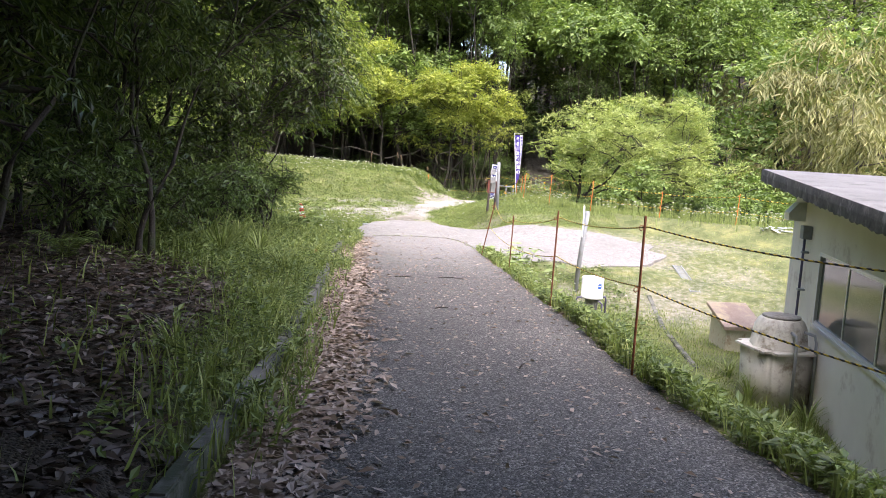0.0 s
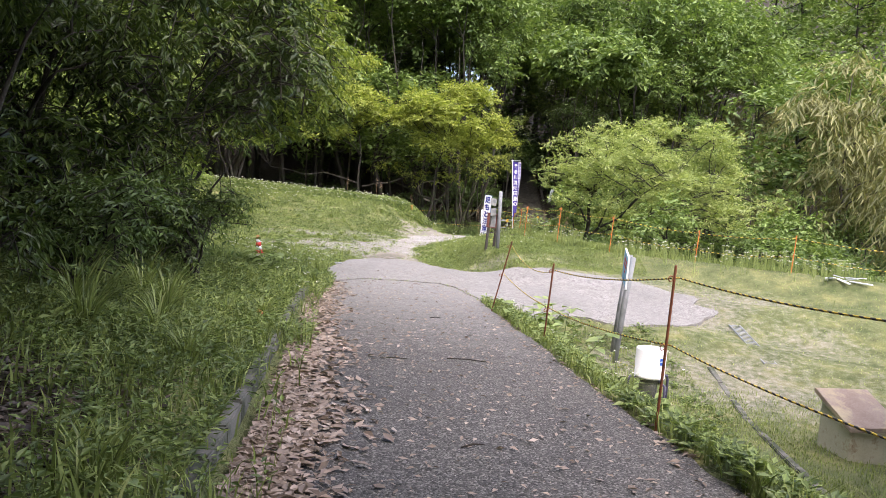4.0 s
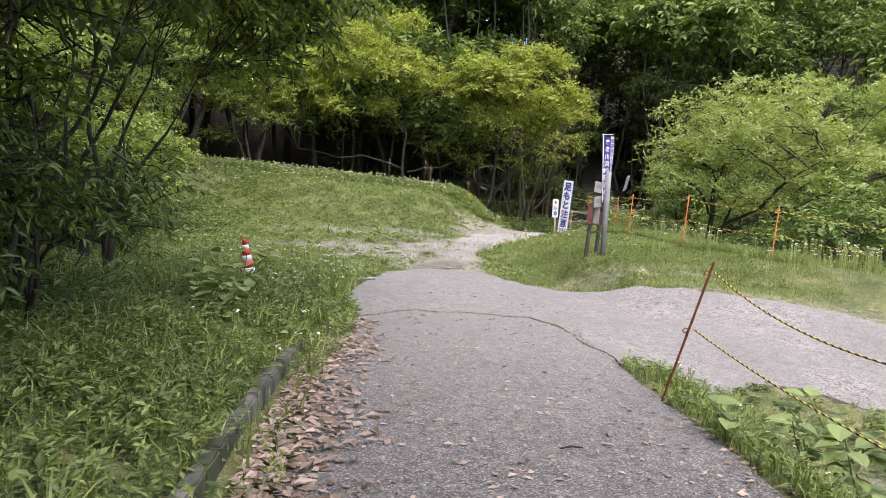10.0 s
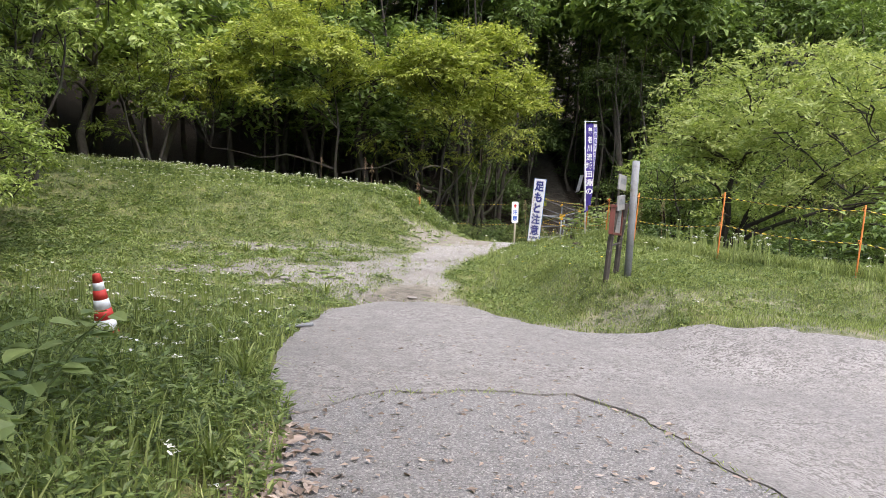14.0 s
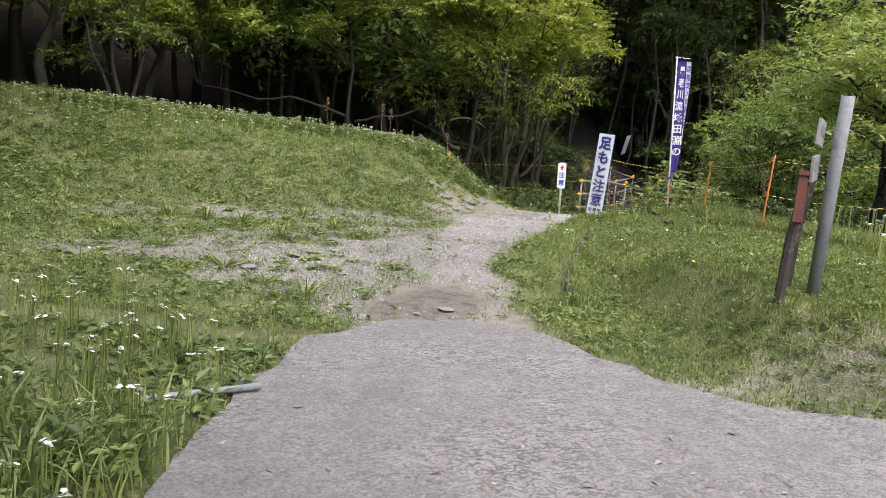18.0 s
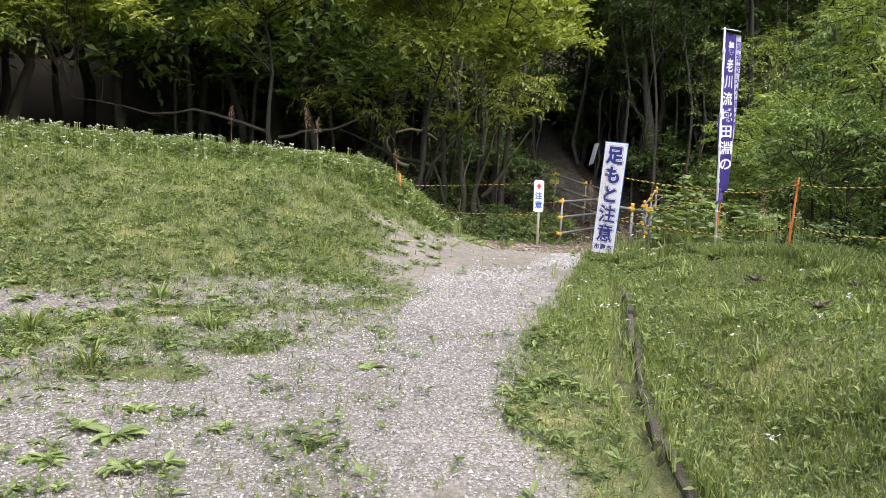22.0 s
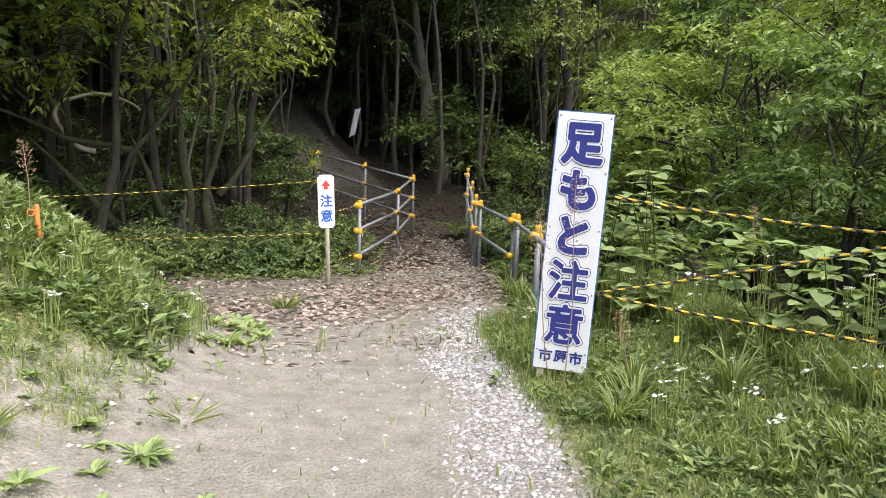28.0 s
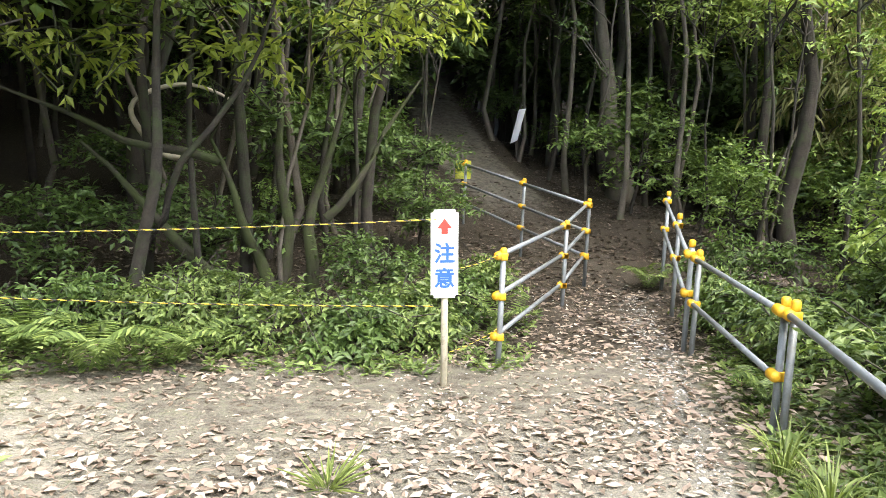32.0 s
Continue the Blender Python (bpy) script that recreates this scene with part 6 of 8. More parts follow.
# tall trees out of view, added so that their canopy shades the lane's start
for k, (x, y) in enumerate([(-2.8, -3.4), (-2.9, 0.2), (4.6, -4.0), (-2.6, -8.0), (4.0, -9.0), (4.3, -2.4), (-2.7, -1.6), (-6.2, -1.5), (-7.4, 2.4), (-5.4, 5.0), (-8.6, 6.0)]):
    lean = 1.6 if x < 0 else -1.6
    cl = clumps_in(G, (lean, 0, 6.6), (2.6, 2.6, 0.9), 16, 0.8, 1.2, 0.6)
    tree(160 + k, "shade_tree", (x, y, gz(x, y)), [((0, 0, 0), (lean * 0.5, 0, 5.4))], cl, LEAF_DARK, BARK, "tall evergreen tree added out of view, its closed canopy shading the lane", twigs=800, per=9, size=0.34, slim=0.5, droop=0.4, girth=0.12, group="grove beside the lane", twig_share=0.0)
# undergrowth below the grove
for k, (x, y, r) in enumerate([(-3.3, 15.0, 0.95), (-3.9, 16.6, 0.9), (-4.0, 13.2, 1.0), (-4.4, 9.0, 0.9), (-5.0, 5.5, 0.9), (-5.4, 17.8, 1.0), (-5.2, 2.0, 0.9), (-6.4, 15.4, 1.2), (-6.8, 18.6, 1.1), (-4.6, 11.0, 1.0), (-8.0, 17.0, 1.3), (-3.6, 11.9, 0.7), (-3.9, 10.2, 0.7)]):
    cl = clumps_in(G, (0, 0, r * 0.95), (r * 0.8, r * 0.8, r * 0.7), 8, 0.3, 0.5, 0.9)
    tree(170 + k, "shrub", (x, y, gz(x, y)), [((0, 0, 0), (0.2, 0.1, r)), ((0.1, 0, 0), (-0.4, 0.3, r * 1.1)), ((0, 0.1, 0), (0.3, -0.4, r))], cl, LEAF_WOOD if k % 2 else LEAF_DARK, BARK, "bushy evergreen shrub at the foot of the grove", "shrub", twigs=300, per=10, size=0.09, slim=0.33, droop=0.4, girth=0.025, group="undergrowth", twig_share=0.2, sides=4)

def puffs(rng, centre, radii, count, r0, r1, flat=0.62, low=-0.35):
    """Separate tufts over the outside of a crown, with gaps between them and a few inside."""
    out = []
    while len(out) < count:
        d = rng.normal(size=3)
        d = d / np.linalg.norm(d)
        if d[2] < low and rng.random() < 0.75:
            continue
        d = d * (rng.uniform(0.78, 1.0) if rng.random() < 0.8 else rng.uniform(0.3, 0.75))
        r = rng.uniform(r0, r1)
        out.append((tuple(np.asarray(centre) + d * np.asarray(radii)), (r, r, r * flat)))
    return out


# lime-green trees behind the mound
LM = np.random.default_rng(15)
lx, ly = -3.2, 43.7
lg = gz(lx, ly)
head = puffs(LM, (4.2, -0.9, 4.3 - lg), (2.5, 2.0, 1.9), 46, 0.42, 0.72) + puffs(LM, (5.9, -0.6, 3.6 - lg), (1.3, 1.2, 1.0), 12, 0.36, 0.58) + puffs(LM, (3.4, -1.5, 3.1 - lg), (1.9, 0.9, 0.5), 8, 0.33, 0.5)
tree(201, "lime_green_tree", (lx + 3.3, ly + 0.6, gz(lx + 3.3, ly + 0.6)), [((0, 0, 0), (0.6, -0.9, 4.6)), ((0.1, 0, 1.0), (1.6, -1.2, 4.0))], [((c[0] - 3.3, c[1] - 0.6, c[2] + lg - gz(lx + 3.3, ly + 0.6)), r) for c, r in head], LEAF_LIME, BARK, "tree with a rounded yellow-green spring crown behind the mound", twigs=2500, per=11, size=0.155, slim=0.42, droop=0.15, girth=0.075, twig_share=0.06, sub=1, fold=0.1)
wing = puffs(LM, (-1.6, -1.2, 4.4 - lg), (3.2, 1.6, 1.3), 34, 0.4, 0.7) + puffs(LM, (-5.4, -0.8, 3.7 - lg), (2.6, 1.5, 1.0), 22, 0.38, 0.62, 0.5) + puffs(LM, (-3.0, -1.6, 3.2 - lg), (3.0, 0.9, 0.35), 12, 0.34, 0.5, 0.5) + puffs(LM, (-0.8, -0.2, 6.0 - lg), (2.8, 1.6, 1.0), 9, 0.45, 0.7)
tree(202, "lime_green_tree", (lx, ly, lg), [((0, 0, 0), (-0.5, 0.1, 5.6)), ((-0.15, 0, 2.2), (-4.4, -0.7, 2.7)), ((0.05, 0, 2.1), (2.6, -0.6, 2.9))], wing, LEAF_LIME, BARK, "tree with long level limbs and yellow-green leaf layers", twigs=2600, per=11, size=0.15, slim=0.42, droop=0.15, girth=0.07, twig_share=0.06, sub=1, fold=0.1)

# the wide feathery tree beyond the rope fence
W = np.random.default_rng(5)
wx, wy = 5.3, 31.2
wg = gz(wx, wy)
wide = puffs(W, (2.0, -0.9, 2.1 - wg), (3.3, 2.6, 2.0), 66, 0.42, 0.72, 0.42, -0.1) + puffs(W, (1.9, -0.9, 1.6 - wg), (2.6, 1.9, 1.2), 20, 0.4, 0.6, 0.4) + puffs(W, (-0.3, -0.6, 1.4 - wg), (1.3, 1.2, 0.9), 12, 0.36, 0.55, 0.45) + puffs(W, (4.4, -1.6, 1.1 - wg), (1.5, 1.4, 0.8), 14, 0.4, 0.6, 0.45)
tree(210, "spreading_tree", (wx, wy, wg), [((0, 0, 0), (0.6, -0.3, 3.6)), ((0.2, -0.1, 0.7), (3.8, -1.6, 2.7)), ((0.1, 0.1, 0.5), (2.4, 0.6, 3.8)), ((0.3, -0.2, 0.9), (2.6, -1.9, 3.2))], wide, LEAF_WALNUT, BARK, "wide spreading tree with feathery light green leaves", twigs=3000, per=13, size=0.11, slim=0.36, droop=0.0, girth=0.075, twig_share=0.06, sub=1, fold=0.1)

# woods: a few kinds, each repeated
def wood_tree(seed, name, h, reach, leaf, bark, label, twigs, size, start=0.35, girth=0.15, droop=0.12, slim=0.48, count=15):
    rng = np.random.default_rng(seed)
    cl = clumps_in(rng, (0, 0, h * (start + 1) / 2), (reach * 0.8, reach * 0.8, h * (1 - start) * 0.42), count, reach * 0.24, reach * 0.46, 0.6)
    return tree(seed, name, (0, 0, 0), [((0, 0, 0), (rng.normal(0, 0.4), rng.normal(0, 0.4), h * 0.85))], cl, leaf, bark, label, twigs=twigs, per=9, size=size, slim=slim, droop=droop, girth=girth, twig_share=0.0, sub=0, fold=0.12, group="woods", sides=4)


KINDS = [
    wood_tree(301, "woodland_tree", 9, 2.8, LEAF_MID, BARK, "dark green broadleaf tree of the wooded slope", 380, 0.27),
    wood_tree(302, "woodland_tree", 8, 3.0, LEAF_BRIGHT, PALE_BARK, "fresh green broadleaf tree of the wooded slope", 380, 0.27),
    wood_tree(303, "woodland_tree", 11, 2.4, LEAF_MID, BARK, "tall dark woodland tree with a narrow crown", 380, 0.28, 0.3),
    wood_tree(304, "bamboo_clump", 8, 2.2, LEAF_BAMBOO, PALE_BARK, "straw-green bamboo clump on the wooded slope", 300, 0.42, 0.2, 0.06, 0.8, 0.15),
]
UNDER = [
    wood_tree(311, "understorey_tree", 3.4, 1.7, LEAF_WOOD, BARK, "shade-grown understorey tree with dark leaves", 230, 0.17, 0.2, 0.05),
    wood_tree(312, "understorey_tree", 3.0, 1.8, LEAF_MID, BARK, "fresh green understorey tree at the wood's edge", 230, 0.16, 0.15, 0.05),
]
used = set()


def plant(kind, x, y, size, turn, dz=0.0):
    m = pose(x, y, gz(x, y) - 0.1 + dz, 0, 0, turn) @ Matrix.Diagonal((size, size, size, 1))
    if kind not in used:
        used.add(kind)
        kind.matrix_basis = m
        return kind
    ob = copy_thing(kind, m)
    ob.matrix_basis = m
    return ob


H = np.random.default_rng(77)
placed = []
for x, y in H.uniform((-58, 48), (66, 80), (1800, 2)):
    side = float(fence_side(np.array(x), np.array(y)))
    gap = 3.2 + 0.085 * (y - 47)
    if x > -2 and x < 12 and y < 60 or any((x - a) ** 2 + (y - b) ** 2 < gap * gap for a, b in placed):
        continue
    if not -38 < math.degrees(math.atan2(x, y + 2)) < 44:
        continue
    placed.append((x, y))
for x, y in H.uniform((12, 14), (75, 60), (700, 2)):
    side = float(fence_side(np.array(x), np.array(y)))
    if side < 9 or any((x - a) ** 2 + (y - b) ** 2 < 13 for a, b in placed) or y < 8 + 0.4 * x or x > 55:
        continue
    placed.append((x, y))
for x, y in H.uniform((-34, 14), (-9, 48), (420, 2)):
    if any((x - a) ** 2 + (y - b) ** 2 < 9 for a, b in placed) or x > -11 and y < 40:
        continue
    placed.append((x, y))
for x, y in placed:
    warm = 3 if x > 14 and y < 55 and H.random() < 0.45 else None
    k = warm if warm is not None else int(H.choice([0, 1, 1, 1, 2] if x < -8 and y < 48 else [0, 0, 1, 1, 2]))
    plant(KINDS[k], x, y, H.uniform(0.9, 1.4) * (1.0 + 0.007 * max(0, y - 50)), H.uniform(0, 360))

# tall thin trunks of the dark wood beyond the bridge, and shrubs along the gully
trunk_spots = []
for x, y in H.uniform((-9, 47.5), (20, 64), (300, 2)):
    way = float(along(y, WAY_Y, WAY_X))
    if abs(x - way) < 1.5 or (4.5 < x < 11 and y < 55) or any((x - a) ** 2 + (y - b) ** 2 < 2.2 for a, b in trunk_spots) or (abs(x + 3.4) < 2 and y < 46.5):
        continue
    trunk_spots.append((x, y))
for k in range(3):
    rng = np.random.default_rng(330 + k)
    h = 15.0
    cl = clumps_in(rng, (0, 0, h * 0.82), (2.2, 2.2, h * 0.12), 11, 0.9, 1.4, 0.6)
    t = tree(330 + k, "forest_tree", (0, 0, 0), [((0, 0, 0), (rng.normal(0, 0.5), rng.normal(0, 0.5), h * 0.9))], cl, LEAF_MID, BARK, "tall straight forest tree with a bare dark trunk", twigs=165, per=9, size=0.32, slim=0.45, droop=0.3, girth=(0.1, 0.07, 0.05)[k], twig_share=0.0, sub=1, group="forest trunks", sides=5)
    for x, y in trunk_spots[k::3]:
        plant(t, x, y, H.uniform(0.8, 1.15), H.uniform(0, 360))
shrubs = []
for x, y in H.uniform((-9, 24), (20, 60), (1200, 2)):
    side = float(fence_side(np.array(x), np.array(y)))
    way = float(along(y, WAY_Y, WAY_X))
    gully = (y > 45.5 and x < way - 2.5 and H.random() < 0.35) or (y > 57 and abs(x - way) > 1.5 and H.random() < 0.4)
    if not ((side > 1.6 and side < 16 and x > way + 2 and not (35 < y < 46 and side < 4.5) and not (y > 43 and x - way < 5.0)) or gully) or any((x - a) ** 2 + (y - b) ** 2 < 2.6 for a, b in shrubs) or math.hypot(x - 5.0, y - 31.2) < 1.4:
        continue
    shrubs.append((x, y))
for x, y in shrubs[:100]:
    side = float(fence_side(np.array(x), np.array(y)))
    plant(UNDER[1] if side > 0 and H.random() < 0.3 else UNDER[0], x, y, H.uniform(0.6, 1.15) * (0.8 if side < 3 else 1.0), H.uniform(0, 360))

for x, y in ((9.3, 47.2), (10.6, 49.4), (9.2, 50.8), (12.0, 47.6), (11.4, 52.6), (13.4, 50.6), (3.2, 52.4), (2.0, 49.6), (4.4, 56.4), (10.0, 55.6)):
    plant(UNDER[1], x, y, H.uniform(0.5, 0.85), H.uniform(0, 360))
for x, y, z in ((0.5, 60.0, 1.3), (3.6, 64.0, 1.45), (6.4, 69.0, 1.5), (10.2, 63.0, 1.4), (13.0, 58.0, 1.3), (9.0, 72.0, 1.6), (2.0, 70.0, 1.5), (12.6, 67.0, 1.5)):
    plant(KINDS[2 if x < 6 else 0], x, y, z, H.uniform(0, 360))
thin_spots = []
for x, y in H.uniform((-7, 46.5), (19, 66), (700, 2)):
    way = float(along(y, WAY_Y, WAY_X))
    if abs(x - way) < 1.15 or (x < 0.5 and y < 49) or (4.5 < x < 9.5 and y < 49.5) or any((x - a) ** 2 + (y - b) ** 2 < 1.1 for a, b in thin_spots):
        continue
    thin_spots.append((x, y))
thin_spots = thin_spots[:190]
for k in range(4):
    rng = np.random.default_rng(350 + k)
    h = (8.0, 9.5, 7.0, 10.0)[k]
    cl = clumps_in(rng, (0, 0, h * 0.62), (0.9, 0.9, h * 0.3), 7, 0.35, 0.6, 0.5)
    t = tree(350 + k, "sapling", (0, 0, 0), [((0, 0, 0), (rng.normal(0, 0.5), rng.normal(0, 0.5), h))], cl, (LEAF_MID, LEAF_WOOD, LEAF_BRIGHT, LEAF_WOOD)[k], PALE_BARK if k % 2 else BARK, "thin straight woodland stem with sparse leaves", twigs=70, per=8, size=0.13, slim=0.42, droop=0.2, girth=(0.05, 0.035, 0.03, 0.06)[k], twig_share=0.0, sub=1, group="forest trunks", sides=5, fold=0.1)
    for x, y in thin_spots[k::4]:
        plant(t, x, y, H.uniform(0.8, 1.2), H.uniform(0, 360))

# light-leaved trees along the edges of the clearing
E = np.random.default_rng(61)
for k, (x, y, h) in enumerate(((8.6, 37.6, 7.2), (9.8, 40.4, 8.0), (11.6, 38.4, 8.0), (10.6, 43.6, 8.0), (-7.6, 22.6, 4.6), (-9.2, 26.0, 5.2), (-10.6, 29.6, 5.6), (-9.4, 33.4, 5.0), (-11.4, 36.6, 5.8), (-8.6, 39.6, 5.0), (-12.4, 24.0, 6.0), (-13.0, 32.0, 6.4))):
    low = 0.7 if x > 0 else 0.55
    cl = clumps_in(E, (-0.4, -0.2, h * low), (1.7, 1.7, h * (0.98 - low) * 0.8), 15, 0.45, 0.75, 0.55)
    tree(460 + k, "edge_tree", (x, y, gz(x, y)), [((0, 0, 0), (-0.5, 0.1, h * 0.8)), ((0.1, 0.1, 0), (0.7, 0.5, h * 0.8)), ((0, -0.1, 0), (-1.0, -0.8, h * 0.6))], cl, LEAF_BOUGH if k % 3 == 0 else LEAF_BRIGHT if k % 3 == 1 and x < 0 else LEAF_MID, BARK, "slender broadleaf tree with light sprays of leaves above the grass", twigs=520, per=11, size=0.13, slim=0.36, droop=0.3, girth=0.05, group="edge trees", twig_share=0.2)
for k, (x, y, h, r, leaf) in enumerate(((6.6, 36.6, 3.6, 1.4, LEAF_MID), (7.6, 39.0, 4.6, 1.8, LEAF_BRIGHT), (8.6, 35.6, 5.2, 2.0, LEAF_MID), (7.4, 33.6, 3.2, 1.3, LEAF_BRIGHT), (9.4, 42.2, 5.0, 1.8, LEAF_MID), (10.8, 37.4, 6.4, 2.2, LEAF_BRIGHT), (11.4, 32.6, 5.2, 2.2, LEAF_MID), (8.1, 41.0, 3.2, 1.2, LEAF_BRIGHT))):
    cl = puffs(E, (-0.2, -0.2, h * 0.56), (r, r, h * 0.4), 34, 0.3, 0.55, 0.45, -0.8)
    tree(480 + k, "leafy_tree", (x, y, gz(x, y)), [((0, 0, 0), (-0.3, 0.1, h * 0.9)), ((0.1, 0.1, 0.1), (0.6, 0.4, h * 0.8)), ((0, -0.1, 0.2), (-0.8, -0.6, h * 0.6))], cl, leaf, BARK, "small leafy tree with light green sprays beyond the rope", twigs=900, per=11, size=0.095, slim=0.4, droop=0.15, girth=0.045, group="edge trees", twig_share=0.15, sub=1)
for k, (x, y, h, r, leaf) in enumerate(((-7.4, 24.8, 2.0, 1.1, LEAF_BOUGH), (-8.0, 27.4, 2.6, 1.3, LEAF_BRIGHT), (-9.0, 29.8, 3.0, 1.5, LEAF_BOUGH), (-6.6, 22.6, 1.7, 0.9, LEAF_MID), (-9.4, 25.8, 3.4, 1.5, LEAF_MID))):
    cl = puffs(E, (0, 0, h * 0.52), (r, r, h * 0.42), 30, 0.28, 0.5, 0.45, -0.9)
    tree(495 + k, "leafy_shrub", (x, y, gz(x, y)), [((0, 0, 0), (0.2, 0.1, h * 0.8)), ((0.1, 0.1, 0), (-0.5, 0.3, h * 0.7)), ((0, -0.1, 0), (0.5, -0.5, h * 0.6))], cl, leaf, BARK, "leafy green shrub at the edge of the meadow", "shrub", twigs=620, per=11, size=0.1, slim=0.42, droop=0.15, girth=0.03, group="edge trees", twig_share=0.12, sub=1)
# a closed row of crowns behind the lime-green trees, and the thicket deep in the wood
for x, y in ((-12.5, 46.5), (-9.6, 48.4), (-7.2, 46.2), (-4.6, 48.8), (-2.2, 46.4), (-0.6, 49.4), (-6.0, 50.6), (-15.5, 46.0), (-18.5, 45.0), (-14.0, 49.5), (-17.5, 48.5), (-10.8, 45.6)):
    plant(KINDS[0], x, y, H.uniform(1.0, 1.25), H.uniform(0, 360))
for x, y in H.uniform((-10, 55), (22, 66), (60, 2)):
    if abs(x - float(along(y, WAY_Y, WAY_X))) > (1.6 if y < 60 else 0.6):
        plant(UNDER[0], x, y, H.uniform(1.3, 1.9), H.uniform(0, 360))
# tall trees, mostly unseen, added to close canopy and shade footbridge and lane's start
for k, (x, y, cx, cy, h, r, tall, leaf) in enumerate((
    (1.4, 53.0, 1.0, 0, 10.5, 2.8, 1.2, LEAF_MID), (10.9, 47.6, -1.8, -0.6, 10.0, 2.8, 1.1, LEAF_MID), (10.2, 53.6, -1.8, 0, 10.5, 2.8, 1.2, LEAF_MID), (4.0, 58.4, 2.0, 0, 10.0, 3.0, 1.2, LEAF_MID),
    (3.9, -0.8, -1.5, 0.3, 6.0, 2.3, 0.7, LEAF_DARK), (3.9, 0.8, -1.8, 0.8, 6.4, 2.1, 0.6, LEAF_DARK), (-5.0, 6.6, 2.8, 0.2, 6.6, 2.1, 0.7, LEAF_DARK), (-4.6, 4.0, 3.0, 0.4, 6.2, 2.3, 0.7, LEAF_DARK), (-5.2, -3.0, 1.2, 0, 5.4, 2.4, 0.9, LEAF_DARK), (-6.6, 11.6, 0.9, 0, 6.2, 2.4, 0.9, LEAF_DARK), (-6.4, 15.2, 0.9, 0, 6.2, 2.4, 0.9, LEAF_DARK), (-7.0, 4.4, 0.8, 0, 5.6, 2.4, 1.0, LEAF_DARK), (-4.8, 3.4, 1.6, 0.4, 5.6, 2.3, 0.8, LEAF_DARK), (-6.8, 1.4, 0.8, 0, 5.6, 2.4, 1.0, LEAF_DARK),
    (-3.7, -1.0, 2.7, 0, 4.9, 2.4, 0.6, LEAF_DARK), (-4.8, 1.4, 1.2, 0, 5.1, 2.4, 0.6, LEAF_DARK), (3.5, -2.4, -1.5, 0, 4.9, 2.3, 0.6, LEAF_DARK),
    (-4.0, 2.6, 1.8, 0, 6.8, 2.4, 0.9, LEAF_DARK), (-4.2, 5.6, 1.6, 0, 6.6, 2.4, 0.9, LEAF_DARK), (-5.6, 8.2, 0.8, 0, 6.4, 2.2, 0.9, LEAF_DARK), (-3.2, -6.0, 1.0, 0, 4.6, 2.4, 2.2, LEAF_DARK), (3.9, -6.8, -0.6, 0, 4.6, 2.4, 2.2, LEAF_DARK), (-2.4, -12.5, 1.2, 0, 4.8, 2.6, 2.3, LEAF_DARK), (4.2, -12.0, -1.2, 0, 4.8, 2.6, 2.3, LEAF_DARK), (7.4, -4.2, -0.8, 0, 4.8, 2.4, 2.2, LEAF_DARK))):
    cl = clumps_in(G, (cx, cy, h), (r, r, tall), 16, 0.8, 1.25, 0.65)
    tree(700 + k, "shade_tree", (x, y, gz(x, y)), [((0, 0, 0), (cx * 0.4, cy * 0.4, h - tall * 0.6))], cl, leaf, BARK, "tall broadleaf tree added for shade, its crown closing over the way", twigs=620, per=9, size=0.36, slim=0.5, droop=0.3, girth=0.13, group="canopy trees", twig_share=0.0)
# unseen wood added behind the lane's beginning and beside the grove, to block light
K = np.random.default_rng(88)
for x, y in [(-15.0 + 4.2 * i + K.normal(0, 0.7), -17.0 + K.normal(0, 1.2)) for i in range(8)] + [(-12.6 + K.normal(0, 0.8), -11.0 + 4.2 * i) for i in range(6)] + [(9.5 + 3.6 * i, -11.5 + K.normal(0, 1.0)) for i in range(3)]:
    plant(KINDS[int(K.choice([0, 2]))], x, y, K.uniform(0.9, 1.2), K.uniform(0, 360))


# mossy many-stemmed tree, leaning tree and low green banks by the footbridge
stems = [((0, 0, 0), (-1.0, -0.3, 2.6)), ((-0.2, 0.1, 0), (-2.6, -0.4, 2.5)), ((0.2, 0, 0), (0.9, 0.3, 3.4)), ((0.1, -0.1, 0), (-0.2, 0.4, 3.8)), ((-0.9, -0.2, 2.3), (-3.8, -0.8, 3.2)), ((0.6, 0.1, 1.5), (2.0, 0.3, 3.6))]
over = [((-2.4, -1.4, 3.5), (0.8, 0.8, 0.35)), ((-0.6, -1.8, 3.5), (0.8, 0.7, 0.35)), ((-3.8, -1.2, 3.9), (0.9, 0.9, 0.4)), ((0.8, -1.6, 3.9), (0.8, 0.8, 0.4)), ((-1.4, -0.6, 4.6), (1.2, 1.2, 0.6)), ((1.6, -0.2, 4.6), (1.1, 1.1, 0.6))]
tree(401, "mossy_tree", (1.8, 46.9, gz(1.8, 46.9)), stems, over, LEAF_LIME, MOSSY_BARK, "mossy tree with many crooked stems and sparse yellow-green leaves", twigs=230, per=9, size=0.16, slim=0.42, droop=0.45, girth=0.105, twig_share=0.5)
tree(402, "leaning_tree", (9.8, 52.5, gz(9.8, 52.5)), [((0, 0, 0), (-0.9, 0.2, 5.5))], [((-1.2, 0, 6.4), (1.6, 1.6, 0.9)), ((0.4, 0.4, 6.2), (1.3, 1.3, 0.8))], LEAF_WOOD, PALE_BARK, "thick leaning trunk beyond the footbridge", twigs=260, per=9, size=0.2, slim=0.36, girth=0.24, twig_share=0.2)
B = np.random.default_rng(21)
